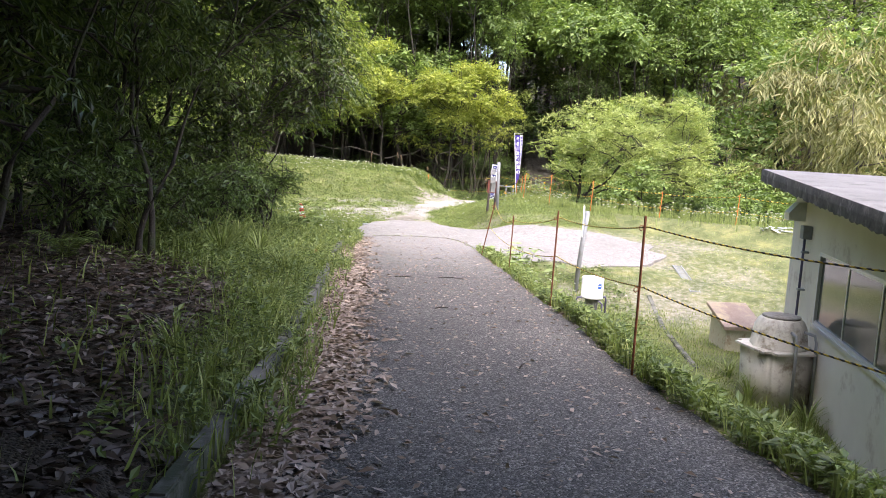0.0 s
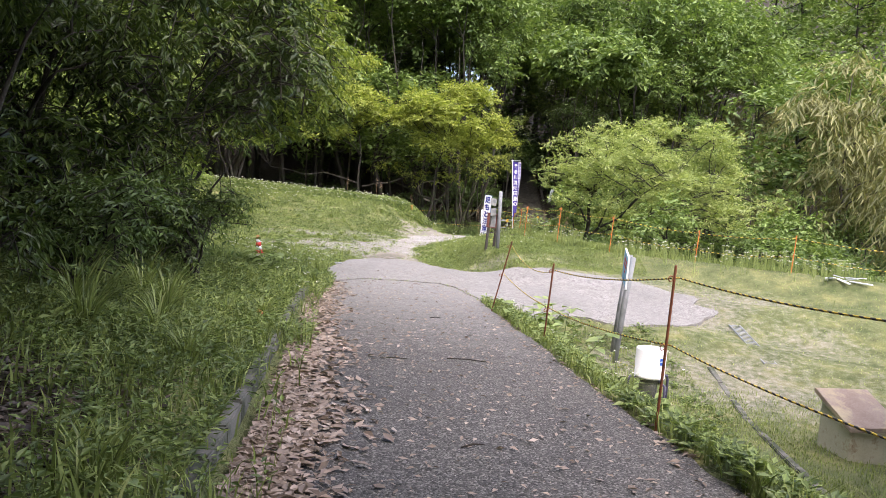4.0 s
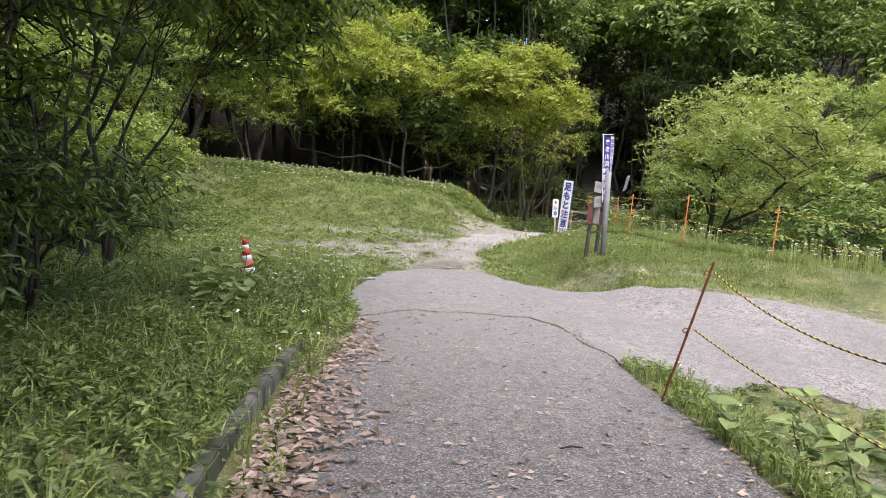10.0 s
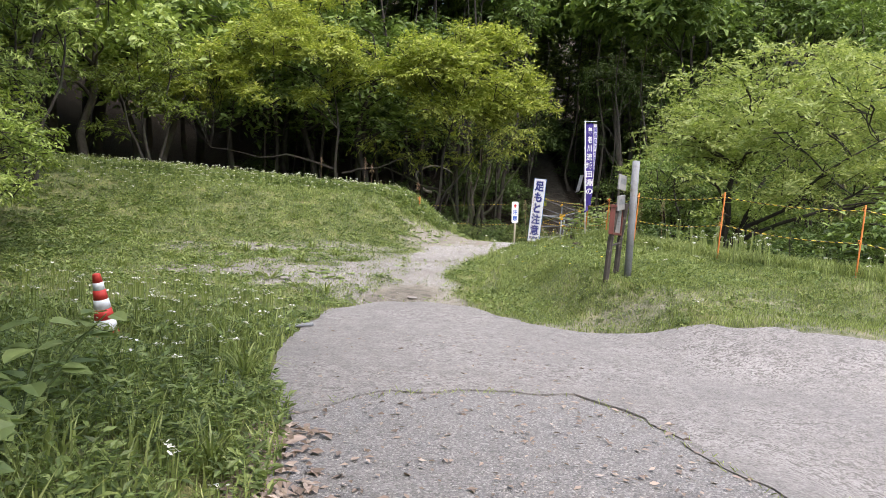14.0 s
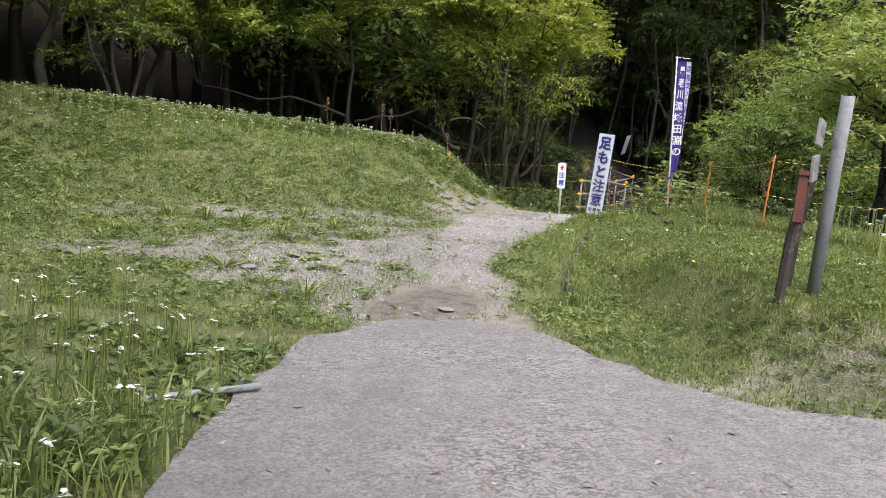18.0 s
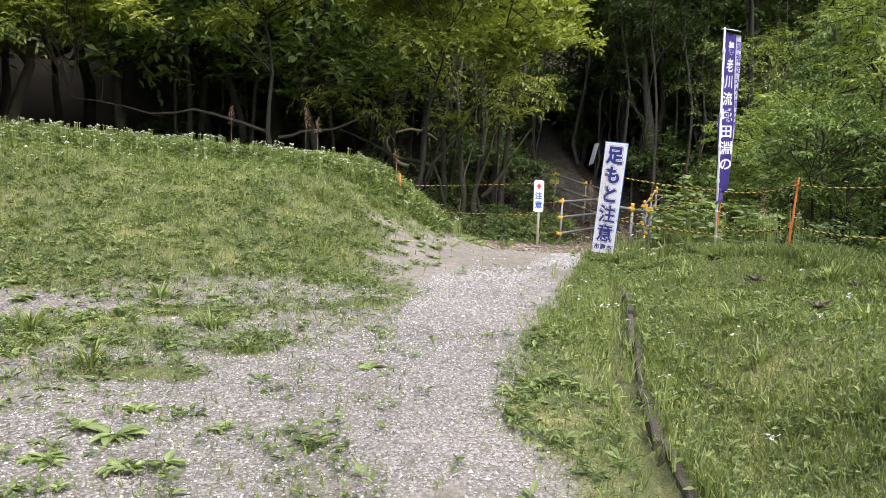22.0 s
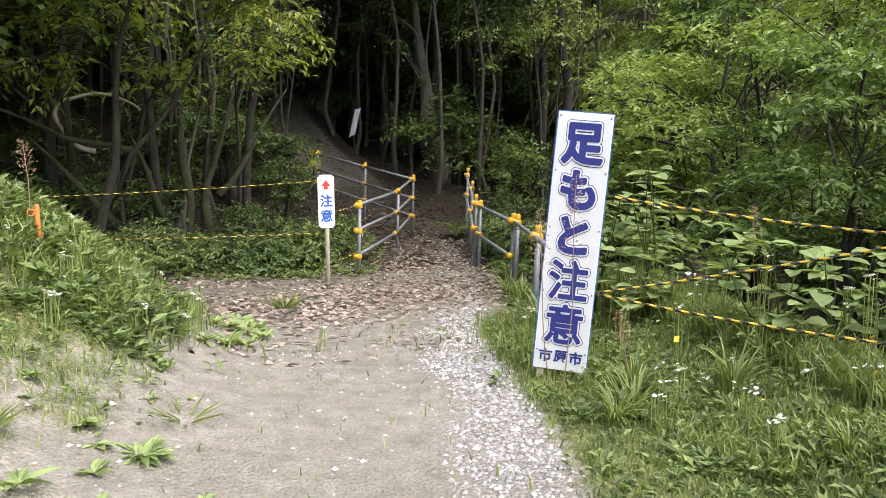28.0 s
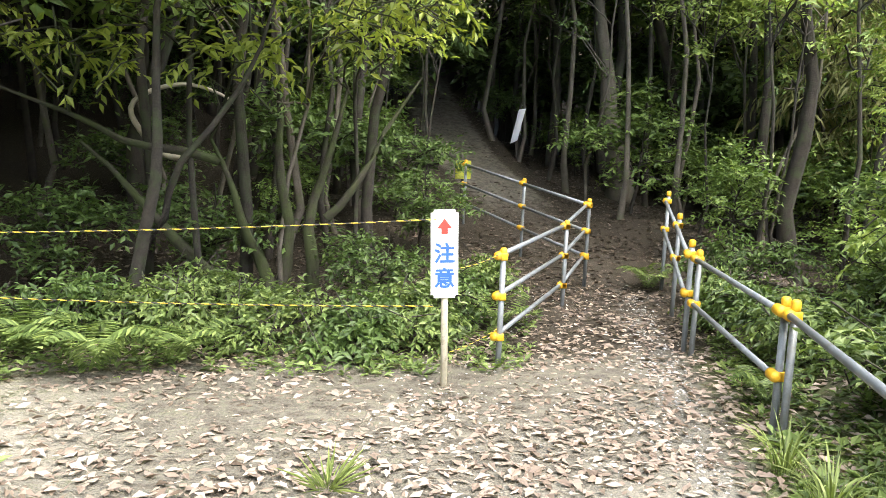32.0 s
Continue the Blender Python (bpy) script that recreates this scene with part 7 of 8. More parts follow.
BANK = [(2.2, 42.6, 0.5), (1.4, 42.9, 0.55), (0.6, 43.2, 0.6), (-0.4, 43.4, 0.6), (-1.6, 43.6, 0.6), (2.9, 42.9, 0.5), (3.3, 43.6, 0.55), (2.2, 43.7, 0.7), (1.0, 44.2, 0.7), (-0.6, 44.6, 0.7), (4.0, 44.6, 0.55), (5.9, 41.0, 0.5), (6.3, 42.0, 0.6), (6.6, 43.2, 0.6), (5.5, 39.6, 0.5), (6.4, 40.2, 0.6), (7.2, 41.6, 0.8), (5.0, 38.4, 0.45), (7.4, 44.2, 0.7)]
for k, (x, y, r) in enumerate(BANK):
    cl = clumps_in(B, (0, 0, r * 0.5), (r * 0.95, r * 0.95, r * 0.4), 7, 0.2, 0.34, 0.8)
    tree(420 + k, "shrub", (x, y, gz(x, y)), [((0, 0, 0), (0.1, 0.05, r * 0.6)), ((0.05, 0, 0), (-0.25, 0.2, r * 0.6))], cl, LEAF_HERB if k % 3 else LEAF_WOOD, BARK, "low green shrub on the bank beside the footbridge", "shrub", twigs=210, per=9, size=0.085, slim=0.45, droop=0.3, girth=0.012, group="bank shrubs", twig_share=0.15, sides=4)


def knotweed(x, y, h, seed):
    """A tall weed with broad heart-shaped leaves on bare stems."""
    rng = np.random.default_rng(seed)
    root = empty("knotweed", pose(x, y, gz(x, y)), "tall weed with broad heart-shaped light green leaves", "weed", "tall weeds")
    lines, P, Wy, Ln = [], [], [], []
    for s in range(4):
        top = np.array([rng.normal(0, 0.25), rng.normal(0, 0.25), h * rng.uniform(0.6, 1.0)])
        p = bend(rng, (0, 0, -0.05), top, 6, 0.0, 0.03)
        lines.append((p, np.linspace(0.009, 0.004, 6)))
        for i in range(2, 6):
            for q in range(3):
                a = rng.uniform(0, 6.28)
                P.append(p[i])
                Wy.append((math.cos(a), math.sin(a), rng.uniform(-0.1, 0.35)))
                Ln.append(rng.uniform(0.11, 0.19))
    v, f = branch_mesh(lines, 6)
    link_mesh("stem", v, f, LEAF_HERB, root, shade=True)
    P, Wy, Ln = np.array(P), np.array(Wy), np.array(Ln)
    v, f = broad_leaf_mesh(P + unit(Wy) * 0.04, Wy, np.tile((0, 0, 1.0), (len(P), 1)) + rng.normal(0, 0.15, (len(P), 3)), Ln, Ln * 0.85, 0.1)
    link_mesh("leaves", v, f, LEAF_PALE, root)["kind"] = "stuff"


for k, (x, y, h) in enumerate(((3.75, 36.9, 1.15), (4.2, 36.6, 1.25), (4.6, 37.2, 1.2), (4.2, 37.7, 1.1), (4.5, 38.3, 1.0), (4.9, 37.9, 1.2), (3.5, 36.1, 0.7), (1.95, 15.6, 0.75), (2.1, 15.1, 0.6), (1.75, 16.1, 0.5), (5.0, 36.7, 0.8), (4.3, 35.9, 0.7), (3.6, 34.8, 0.7), (4.0, 34.4, 0.75), (-2.95, 18.9, 0.7), (-3.3, 19.4, 0.6), (-3.0, 17.9, 0.6), (4.7, 35.2, 0.8))):
    knotweed(x, y, h, 500 + k)


def rosette(x, y, r, count, slim, rise, seed, label):
    """A single low weed growing in bare dirt."""
    rng = np.random.default_rng(seed)
    a = rng.uniform(0, 6.28, count)
    w = np.stack([np.cos(a), np.sin(a), rng.uniform(0.1, rise, count)], 1)
    p = w * rng.uniform(0, 0.25 * r, (count, 1)) * (1, 1, 0)
    ln = r * rng.uniform(0.5, 1.15, count)
    v, f = (broad_leaf_mesh if slim > 0.2 else leaf_mesh)(p, w, np.tile((0, 0, 1.0), (count, 1)) + rng.normal(0, 0.2, (count, 3)), ln, ln * slim, 0.2)
    ob = link_mesh("weed", v, f, LEAF_PALE if slim > 0.1 else GRASS)
    ob.matrix_basis = pose(x, y, gz(x, y) + 0.005)
    tagged(ob, label, "weed", "weeds on the bare path")


for k, (x, y, r, c, s, e) in enumerate(((-0.4, 35.14, 0.12, 16, 0.45, 0.5), (-0.33, 34.98, 0.09, 12, 0.5, 0.4), (0.09, 35.34, 0.2, 26, 0.06, 1.0), (-0.15, 34.92, 0.13, 60, 0.25, 0.7), (0.63, 37.06, 0.13, 34, 0.35, 1.3), (0.45, 36.9, 0.11, 26, 0.3, 1.3), (0.8, 37.2, 0.11, 22, 0.35, 1.2), (1.69, 39.47, 0.26, 70, 0.05, 1.6), (0.13, 35.66, 0.08, 14, 0.3, 0.6), (-0.62, 34.61, 0.14, 14, 0.4, 0.6), (-0.75, 34.9, 0.16, 40, 0.06, 1.2), (-0.2, 34.3, 0.12, 12, 0.45, 0.5), (-1.1, 29.4, 0.15, 12, 0.45, 0.5), (-2.4, 28.2, 0.16, 14, 0.45, 0.5), (-3.1, 27.4, 0.2, 60, 0.05, 1.4), (-2.6, 26.9, 0.18, 50, 0.05, 1.4), (-3.9, 28.0, 0.2, 60, 0.05, 1.3), (-2.9, 29.8, 0.16, 12, 0.45, 0.5), *[(float(a), float(b), float(c), 13, 0.42, 0.55) for a, b, c in np.random.default_rng(33).uniform((-5.2, 26.2, 0.05), (-1.7, 31.4, 0.11), (170, 3))], *[(float(a), float(b), float(c), 16, 0.4, 0.8) for a, b, c in np.random.default_rng(34).uniform((-1.2, 33.2, 0.05), (0.1, 36.4, 0.1), (34, 3))], *[(float(a), float(b), float(c), 22, 0.36, 1.1) for a, b, c in np.random.default_rng(35).uniform((0.1, 37.6, 0.06), (1.1, 39.2, 0.13), (34, 3))])):
    rosette(x, y, r, c, s, e, 600 + k, "low leafy weed growing in bare dirt" if s > 0.1 else "small grass tuft growing in bare dirt")


for k, (x, y, r) in enumerate(((2.5, 31.2, 0.08), (2.2, 29.7, 0.09), (2.75, 32.6, 0.07), (2.9, 30.3, 0.06))):
    rng = np.random.default_rng(880 + k)
    a = rng.uniform(0, 6.28, 20)
    w = np.stack([np.cos(a), np.sin(a), rng.uniform(0.2, 1.3, 20)], 1)
    v, f = broad_leaf_mesh(w * 0.02, w, np.tile((0, 0, 1.0), (20, 1)) + rng.normal(0, 0.25, (20, 3)), r * rng.uniform(0.6, 1.2, 20), np.full(20, r * 0.4), 0.3)
    ob = link_mesh("withered_weed", v, f, DARKENED_LEAF)
    ob.matrix_basis = pose(x, y, gz(x, y) + 0.02)
    tagged(ob, "withered red-brown dock plant in the grass", "weed", "withered weeds")


def arching_grass(x, y, h, count, seed):
    """A clump of long grass blades that rise and bend over."""
    rng = np.random.default_rng(seed)
    a = rng.uniform(0, 6.28, count)
    out = np.stack([np.cos(a), np.sin(a), np.zeros(count)], 1)
    ln = h * rng.uniform(0.55, 1.2, count)
    s = np.linspace(0, 1, 6)
    foot = out * rng.uniform(0, 0.09, (count, 1))
    reach = rng.uniform(0.35, 1.0, count)
    mid = foot[:, None] + out[:, None] * (reach[:, None] * ln[:, None] * s[None] ** 1.7)[..., None] + np.array([0, 0, 1.0]) * (ln[:, None] * (s[None] * 1.15 - 0.75 * reach[:, None] * s[None] ** 2.4))[..., None]
    side = np.stack([-out[:, 1], out[:, 0], np.zeros(count)], 1)[:, None] * (np.array([0.6, 1.0, 1.0, 0.85, 0.55, 0.05]) * 0.0055)[None, :, None] * rng.uniform(0.7, 1.4, count)[:, None, None]
    v = np.stack([mid - side, mid + side], 2).reshape(-1, 3)
    i = np.arange(count)[:, None] * 12 + np.arange(5)[None] * 2
    f = np.stack([i, i + 1, i + 3, i + 2], -1).reshape(-1, 4)
    ob = link_mesh("grass_clump", v, f, GRASS)
    ob.matrix_basis = pose(x, y, gz(x, y) - 0.01)
    tagged(ob, "clump of long arching green grass on the bank", "grass", "grass clumps")


AG = np.random.default_rng(640)
for k, (x, y, h) in enumerate(((-2.9, 10.6, 0.75), (-3.3, 11.3, 0.85), (-2.7, 12.1, 0.7), (-3.2, 12.8, 0.8), (-3.7, 9.8, 0.8), (-2.5, 11.2, 0.55), (-3.9, 12.4, 0.9), (-2.2, 12.4, 0.42), (-2.0, 13.4, 0.4), (-1.95, 10.2, 0.4), (-2.4, 21.6, 0.4), (-2.75, 22.6, 0.45), (-2.2, 19.6, 0.35), (-1.7, 5.2, 0.4), (-1.6, 7.6, 0.35), (2.4, 34.7, 0.3), (2.65, 35.0, 0.28), (2.2, 34.6, 0.24), (2.95, 34.5, 0.34), (3.5, 35.2, 0.4), (3.3, 37.0, 0.45), (3.0, 36.2, 0.35), (4.1, 38.6, 0.4), (4.3, 39.2, 0.4), (-1.3, 36.2, 0.3), (-0.9, 35.6, 0.28), (-1.7, 34.9, 0.26), (2.6, 6.8, 0.4), (2.5, 8.2, 0.35), (2.3, 10.8, 0.35), (2.05, 12.6, 0.4), (4.9, 11.2, 0.5), (5.3, 10.2, 0.55), (4.7, 9.6, 0.5), (5.0, 12.4, 0.4))):
    arching_grass(x, y, h, int(AG.integers(45, 80)), 641 + k)
for k, (x, y) in enumerate(AG.uniform((-7.0, 26.0), (-0.9, 36.0), (46, 2))):
    if not (-1.9 < x < 0.5 and y < 33):
        arching_grass(x, y, AG.uniform(0.12, 0.24), int(AG.integers(30, 60)), 700 + k)
for k, (x, y) in enumerate(AG.uniform((1.2, 26.4), (4.4, 34.0), (34, 2))):
    if x > 0.65 + 0.17 * (y - 26) and x < 3.2 + 0.1 * (34 - y):
        arching_grass(x, y, AG.uniform(0.1, 0.22), int(AG.integers(30, 60)), 760 + k)


def fern(x, y, h, seed):
    """A fern: arching fronds set with narrow leaflets on both sides."""
    rng = np.random.default_rng(seed)
    root = empty("fern", pose(x, y, gz(x, y)), "green fern with arching feathery fronds", "fern", "ferns")
    for q in range(9):
        a = q * 0.7 + rng.normal(0, 0.2)
        out = np.array([math.cos(a), math.sin(a), 0])
        ln = h * rng.uniform(0.75, 1.15)
        t = np.linspace(0, 1, 22)
        p = out[None] * (ln * 0.8 * t ** 1.2)[:, None] + np.array([0, 0, 1.0])[None] * (ln * (t * 1.6 - 1.15 * t ** 2))[:, None]
        sidev = np.array([-out[1], out[0], 0])
        w = 0.28 * ln * np.sin(math.pi * np.clip(t * 0.86 + 0.12, 0, 1))
        P, D, N = [], [], []
        for k in (-1, 1):
            P.append(p[2:])
            D.append(sidev[None] * k + out[None] * 0.35 + np.array([0, 0, -0.15]))
            N.append(w[2:])
        P, D, N = np.concatenate(P), np.concatenate([np.tile(d, (20, 1)) for d in D]), np.concatenate(N)
        v, f = leaf_mesh(P, D, np.tile((0, 0, 1.0), (40, 1)), N, np.full(40, 0.028 * ln / 0.5), 0.1)
        link_mesh("frond", v, f, LEAF_HERB, root)


for k, (x, y, h) in enumerate(((0.1, 41.9, 0.75), (-0.5, 42.4, 0.7), (0.7, 42.2, 0.6), (-1.2, 42.6, 0.65), (4.0, 43.6, 0.6), (6.9, 45.6, 0.6), (5.2, 40.6, 0.45), (2.3, 43.0, 0.6), (-3.9, 8.2, 0.5), (-2.2, 2.6, 0.35))):
    fern(x, y, h, 620 + k)


def seed_grass(x, y, h, seed):
    """A dry seed stalk."""
    rng = np.random.default_rng(seed)
    root = empty("seed_stalk", pose(x, y, gz(x, y)), "tall dry weed stalk with a russet seed head", "weed", "seed stalks")
    p = bend(rng, (0, 0, -0.03), (rng.normal(0, 0.07), rng.normal(0, 0.07), h), 6, 0.0, 0.02)
    v, f = branch_mesh([(p, np.linspace(0.004, 0.002, 6))], 5)
    link_mesh("stalk", v, f, SEED, root)
    n = 110
    t = rng.uniform(0.62, 1.0, n)
    c = np.stack([np.interp(t, np.linspace(0, 1, 6), p[:, i]) for i in range(3)], 1)
    a = rng.uniform(0, 6.28, n)
    d = np.stack([np.cos(a), np.sin(a), rng.uniform(0.1, 0.9, n)], 1)
    r = (0.07 * (1.15 - t) / 0.5 * rng.uniform(0.1, 1, n))[:, None]
    v, f = leaf_mesh(c + d * r, d, rng.normal(size=(n, 3)), np.full(n, 0.02), np.full(n, 0.009))
    link_mesh("seed_head", v, f, SEED, root)["kind"] = "stuff"


for k, (x, y, h) in enumerate(((2.24, 35.15, 1.3), (2.2, 35.2, 1.1), (2.6, 34.95, 0.5), (3.6, 33.2, 0.9), (3.75, 32.9, 0.8), (3.5, 30.6, 0.8), (3.9, 30.2, 0.9), (-1.9, 37.4, 0.75), (-2.1, 37.6, 0.9), (-0.6, 37.2, 0.6), (-3.3, 37.8, 0.8), (3.65, 35.0, 0.9), (4.2, 28.4, 0.8))):
    seed_grass(x, y, h, 540 + k)


# ---- grass, herbs, flowers, litter and gravel: what nobody could count ----
def hut_free(x, y):
    return ~((x > 6.25 - 0.213 * (13.58 - y)) & (y < 13.65) & (y > 6.4))


def growth(x, y):
    """Blade height and how densely grass stands."""
    g, d, l = cover_at(x, y)
    bare = np.maximum(np.maximum(smooth(g * 1.5 - 0.35), 0.985 * smooth(d * 1.3 - 0.15)), 0.96 * l)
    side = fence_side(x, y)
    rl, rr = road_left(y), road_right(y)
    h = np.full(x.shape, 0.055)
    bank = (x < rl) & (y < 23.6)
    h = np.where(bank, 0.13 + 0.2 * vnoise(x * 1.2, y * 1.2, 41), h)
    h = np.where((x > rr) & (x < rr + 1.5) & (y < 19.5), 0.09 + 0.1 * vnoise(x * 1.5, y * 1.5, 42), h)
    h = np.where((x > rr + 1.5) & (y < 19.5), np.where(y < 11, 0.12, 0.05), h)
    h = np.where((x > rr) & (x < rr + 2.6) & (y < 10), 0.16 + 0.14 * vnoise(x * 1.5, y * 1.5, 47), h)
    h = np.where((x < 0) & (y > 33), 0.05 + 0.045 * vnoise(x * 1.2, y * 1.2, 43), h)
    h = np.where((x < 1) & (y > 36.3), 0.2, h)
    h = np.where((x > 1.0) & (y > 27) & (side < 0), 0.035 + 0.06 * vnoise(x * 1.4, y * 1.4, 44), h)
    h = np.where((x > 2.3) & (y > 33.6), 0.05 + 0.06 * vnoise(x * 1.3, y * 1.3, 45), h)
    h = np.where((side > -0.12) & (side < 0.4), 0.18, h)
    side = side - 1.7 * smooth((y - 32.3) / 1.2) * (1 - smooth((y - 38) / 1.5))
    h = np.where(side > 0.35, np.where(side < 2.5, 0.2, 0.34), h)
    lip = np.exp(-((x - np.interp(y, (28, 31, 33), (0.45, 1.0, 1.7))) / 0.25) ** 2) * (y > 27) * (y < 33.5)
    h = h + 0.06 * lip
    dens = (1 - bare) * (0.55 + 0.45 * smooth((vnoise(x * 2.3, y * 2.3, 46) - 0.25) / 0.4))
    dens = np.where((x < rl) & (x > rl - 0.4) & (y < 19.5), dens * (0.12 + 0.5 * smooth((vnoise(x * 0.7, y * 0.7, 48) - 0.45) / 0.2)), dens)
    dens = np.where(paved(x, y), 0, dens)
    slot = np.interp(y, [p[1] for p in EDGE_LINE[::-1]], [p[0] for p in EDGE_LINE[::-1]]) - x
    dens = np.where((slot > -0.04) & (slot < 0.2) & (y > 27.4) & (y < 32.7), dens * 0.12, dens)
    dens = dens * (1 - smooth((y - 37.3) / 0.8) * (x > 0.2) * (x < along(y, WAY_Y, WAY_X) + 1.0) * (y < 41.8))
    dens = np.where((x < -14.5) | (y > 44), dens * 0.2, dens)
    return h, dens * hut_free(x, y)


def blades(rng, n, area, wide=(0.004, 0.009), scale=1.0, only=None):
    (x0, y0), (x1, y1) = area
    x, y = rng.uniform(x0, x1, n), rng.uniform(y0, y1, n)
    h, dens = growth(x, y)
    keep = rng.random(n) < dens
    if only is not None:
        keep &= only(x, y)
    x, y, h = x[keep], y[keep], h[keep]
    n = len(x)
    h = h * scale * rng.uniform(0.45, 1.25, n)
    z = ground_z(x, y) + micro(x, y) - 0.01
    a = rng.uniform(0, 2 * math.pi, n)
    lean = rng.uniform(0.1, 0.75, n)[:, None] * h[:, None]
    out = np.stack([np.cos(a), np.sin(a), np.zeros(n)], 1)
    b = rng.uniform(0, 2 * math.pi, n)
    s = np.stack([np.cos(b), np.sin(b), np.zeros(n)], 1) * (rng.uniform(*wide, n) * (0.6 + 2.2 * h))[:, None]
    p = np.stack([x, y, z], 1)
    up = np.array([0, 0, 1.0]) * h[:, None]
    mid = p + up * 0.6 + out * lean * 0.35
    v = np.stack([p - s, p + s, mid + s * 0.7, mid - s * 0.7, p + up * 0.97 + out * lean], 1).reshape(-1, 3)
    k = np.arange(n)[:, None] * 5
    f = np.concatenate([k + [[0, 1, 2]], k + [[0, 2, 3]], k + [[3, 2, 4]]], 1).reshape(-1, 3)
    return v, f


def join(chunks):
    V, F, at = [], [], 0
    for v, f in chunks:
        V.append(v)
        F.append(f + at)
        at += len(v)
    return np.concatenate(V), np.concatenate(F)


R = np.random.default_rng(99)
near = blades(R, 84000, ((-6.5, 0.0), (0.0, 25.5)))
v, f = join([near, blades(R, 90000, ((0.0, 0.0), (5.0, 25.5))), blades(R, 26000, ((5.0, 4.0), (13.0, 27.0))), blades(R, 34000, ((3.0, 2.0), (7.2, 16.5)), scale=1.5)])
tagged(link_mesh("grass", v, f, GRASS), "rough green grass beside the lane and in the field", "grass", kind="stuff")
v, f = join([blades(R, 150000, ((-7.5, 25.5), (0.5, 39.0))), blades(R, 165000, ((0.4, 23.5), (5.6, 38.0))), blades(R, 46000, ((-15.0, 18.0), (-6.0, 40.0)), scale=1.3), blades(R, 16000, ((4.0, 24.0), (12.0, 31.0))), blades(R, 42000, ((2.0, 32.8), (5.4, 39.0)), scale=1.25), blades(R, 80000, ((0.8, 25.2), (4.4, 33.2)), scale=0.85)])
tagged(link_mesh("grass", v, f, GRASS), "fresh green meadow grass on the mounds by the path", "grass", kind="stuff")


def herbs(rng, n, area, size, count, only=None, scale_d=1.0):
    """Low broad-leaved weeds: rosettes and leafy stems."""
    (x0, y0), (x1, y1) = area
    x, y = rng.uniform(x0, x1, n), rng.uniform(y0, y1, n)
    h, dens = growth(x, y)
    keep = rng.random(n) < dens * scale_d
    if only is not None:
        keep &= only(x, y)
    x, y, h = x[keep], y[keep], h[keep]
    n = len(x)
    z = ground_z(x, y) + micro(x, y)
    big = rng.uniform(0.6, 1.4, n)
    a = rng.uniform(0, 2 * math.pi, (n, count))
    lift = rng.uniform(0.05, 1.0, (n, count))
    p = np.stack([np.repeat(x[:, None], count, 1), np.repeat(y[:, None], count, 1), z[:, None] + lift * (h * 0.8)[:, None]], -1)
    w = np.stack([np.cos(a), np.sin(a), rng.uniform(-0.2, 0.7, (n, count))], -1)
    p = p + w * (0.015 * big[:, None, None])
    ln = (size * big)[:, None] * rng.uniform(0.6, 1.2, (n, count))
    up = np.array([0, 0, 1.0]) + rng.normal(0, 0.25, (n, count, 3))
    return leaf_mesh(p.reshape(-1, 3), w.reshape(-1, 3), up.reshape(-1, 3), ln.ravel(), ln.ravel() * 0.42, 0.15)


v, f = join([herbs(R, 15000, ((-6.5, 0.5), (-0.5, 25.0)), 0.075, 8), herbs(R, 10000, ((-5.0, 5.0), (-1.2, 22.0)), 0.055, 10), herbs(R, 7000, ((0.5, 0.5), (4.4, 20.0)), 0.07, 8, lambda x, y: x > road_right(y)), herbs(R, 5200, ((1.6, 0.0), (4.2, 11.0)), 0.085, 10, lambda x, y: x > road_right(y) + 0.03), herbs(R, 13000, ((-8.0, 25.5), (0.5, 39.0)), 0.06, 7), herbs(R, 8500, ((0.5, 24.0), (5.0, 35.0)), 0.045, 7), herbs(R, 6500, ((-13.0, 20.0), (-6.0, 38.0)), 0.09, 8), herbs(R, 6000, ((-4.0, 38.0), (7.5, 45.0)), 0.09, 8, lambda x, y: ((x < along(y, WAY_Y, WAY_X) - 1.0) & (y > 41.7)) | (x > along(y, WAY_Y, WAY_X) + 0.95), 14.0), herbs(R, 2600, ((2.0, 33.0), (6.0, 40.0)), 0.065, 9), herbs(R, 4200, ((-9.0, 36.0), (0.7, 38.9)), 0.085, 10, None, 2.0)])
tagged(link_mesh("weeds", v, f, LEAF_HERB), "low broad-leaved weeds among the grass", "weeds", kind="stuff")


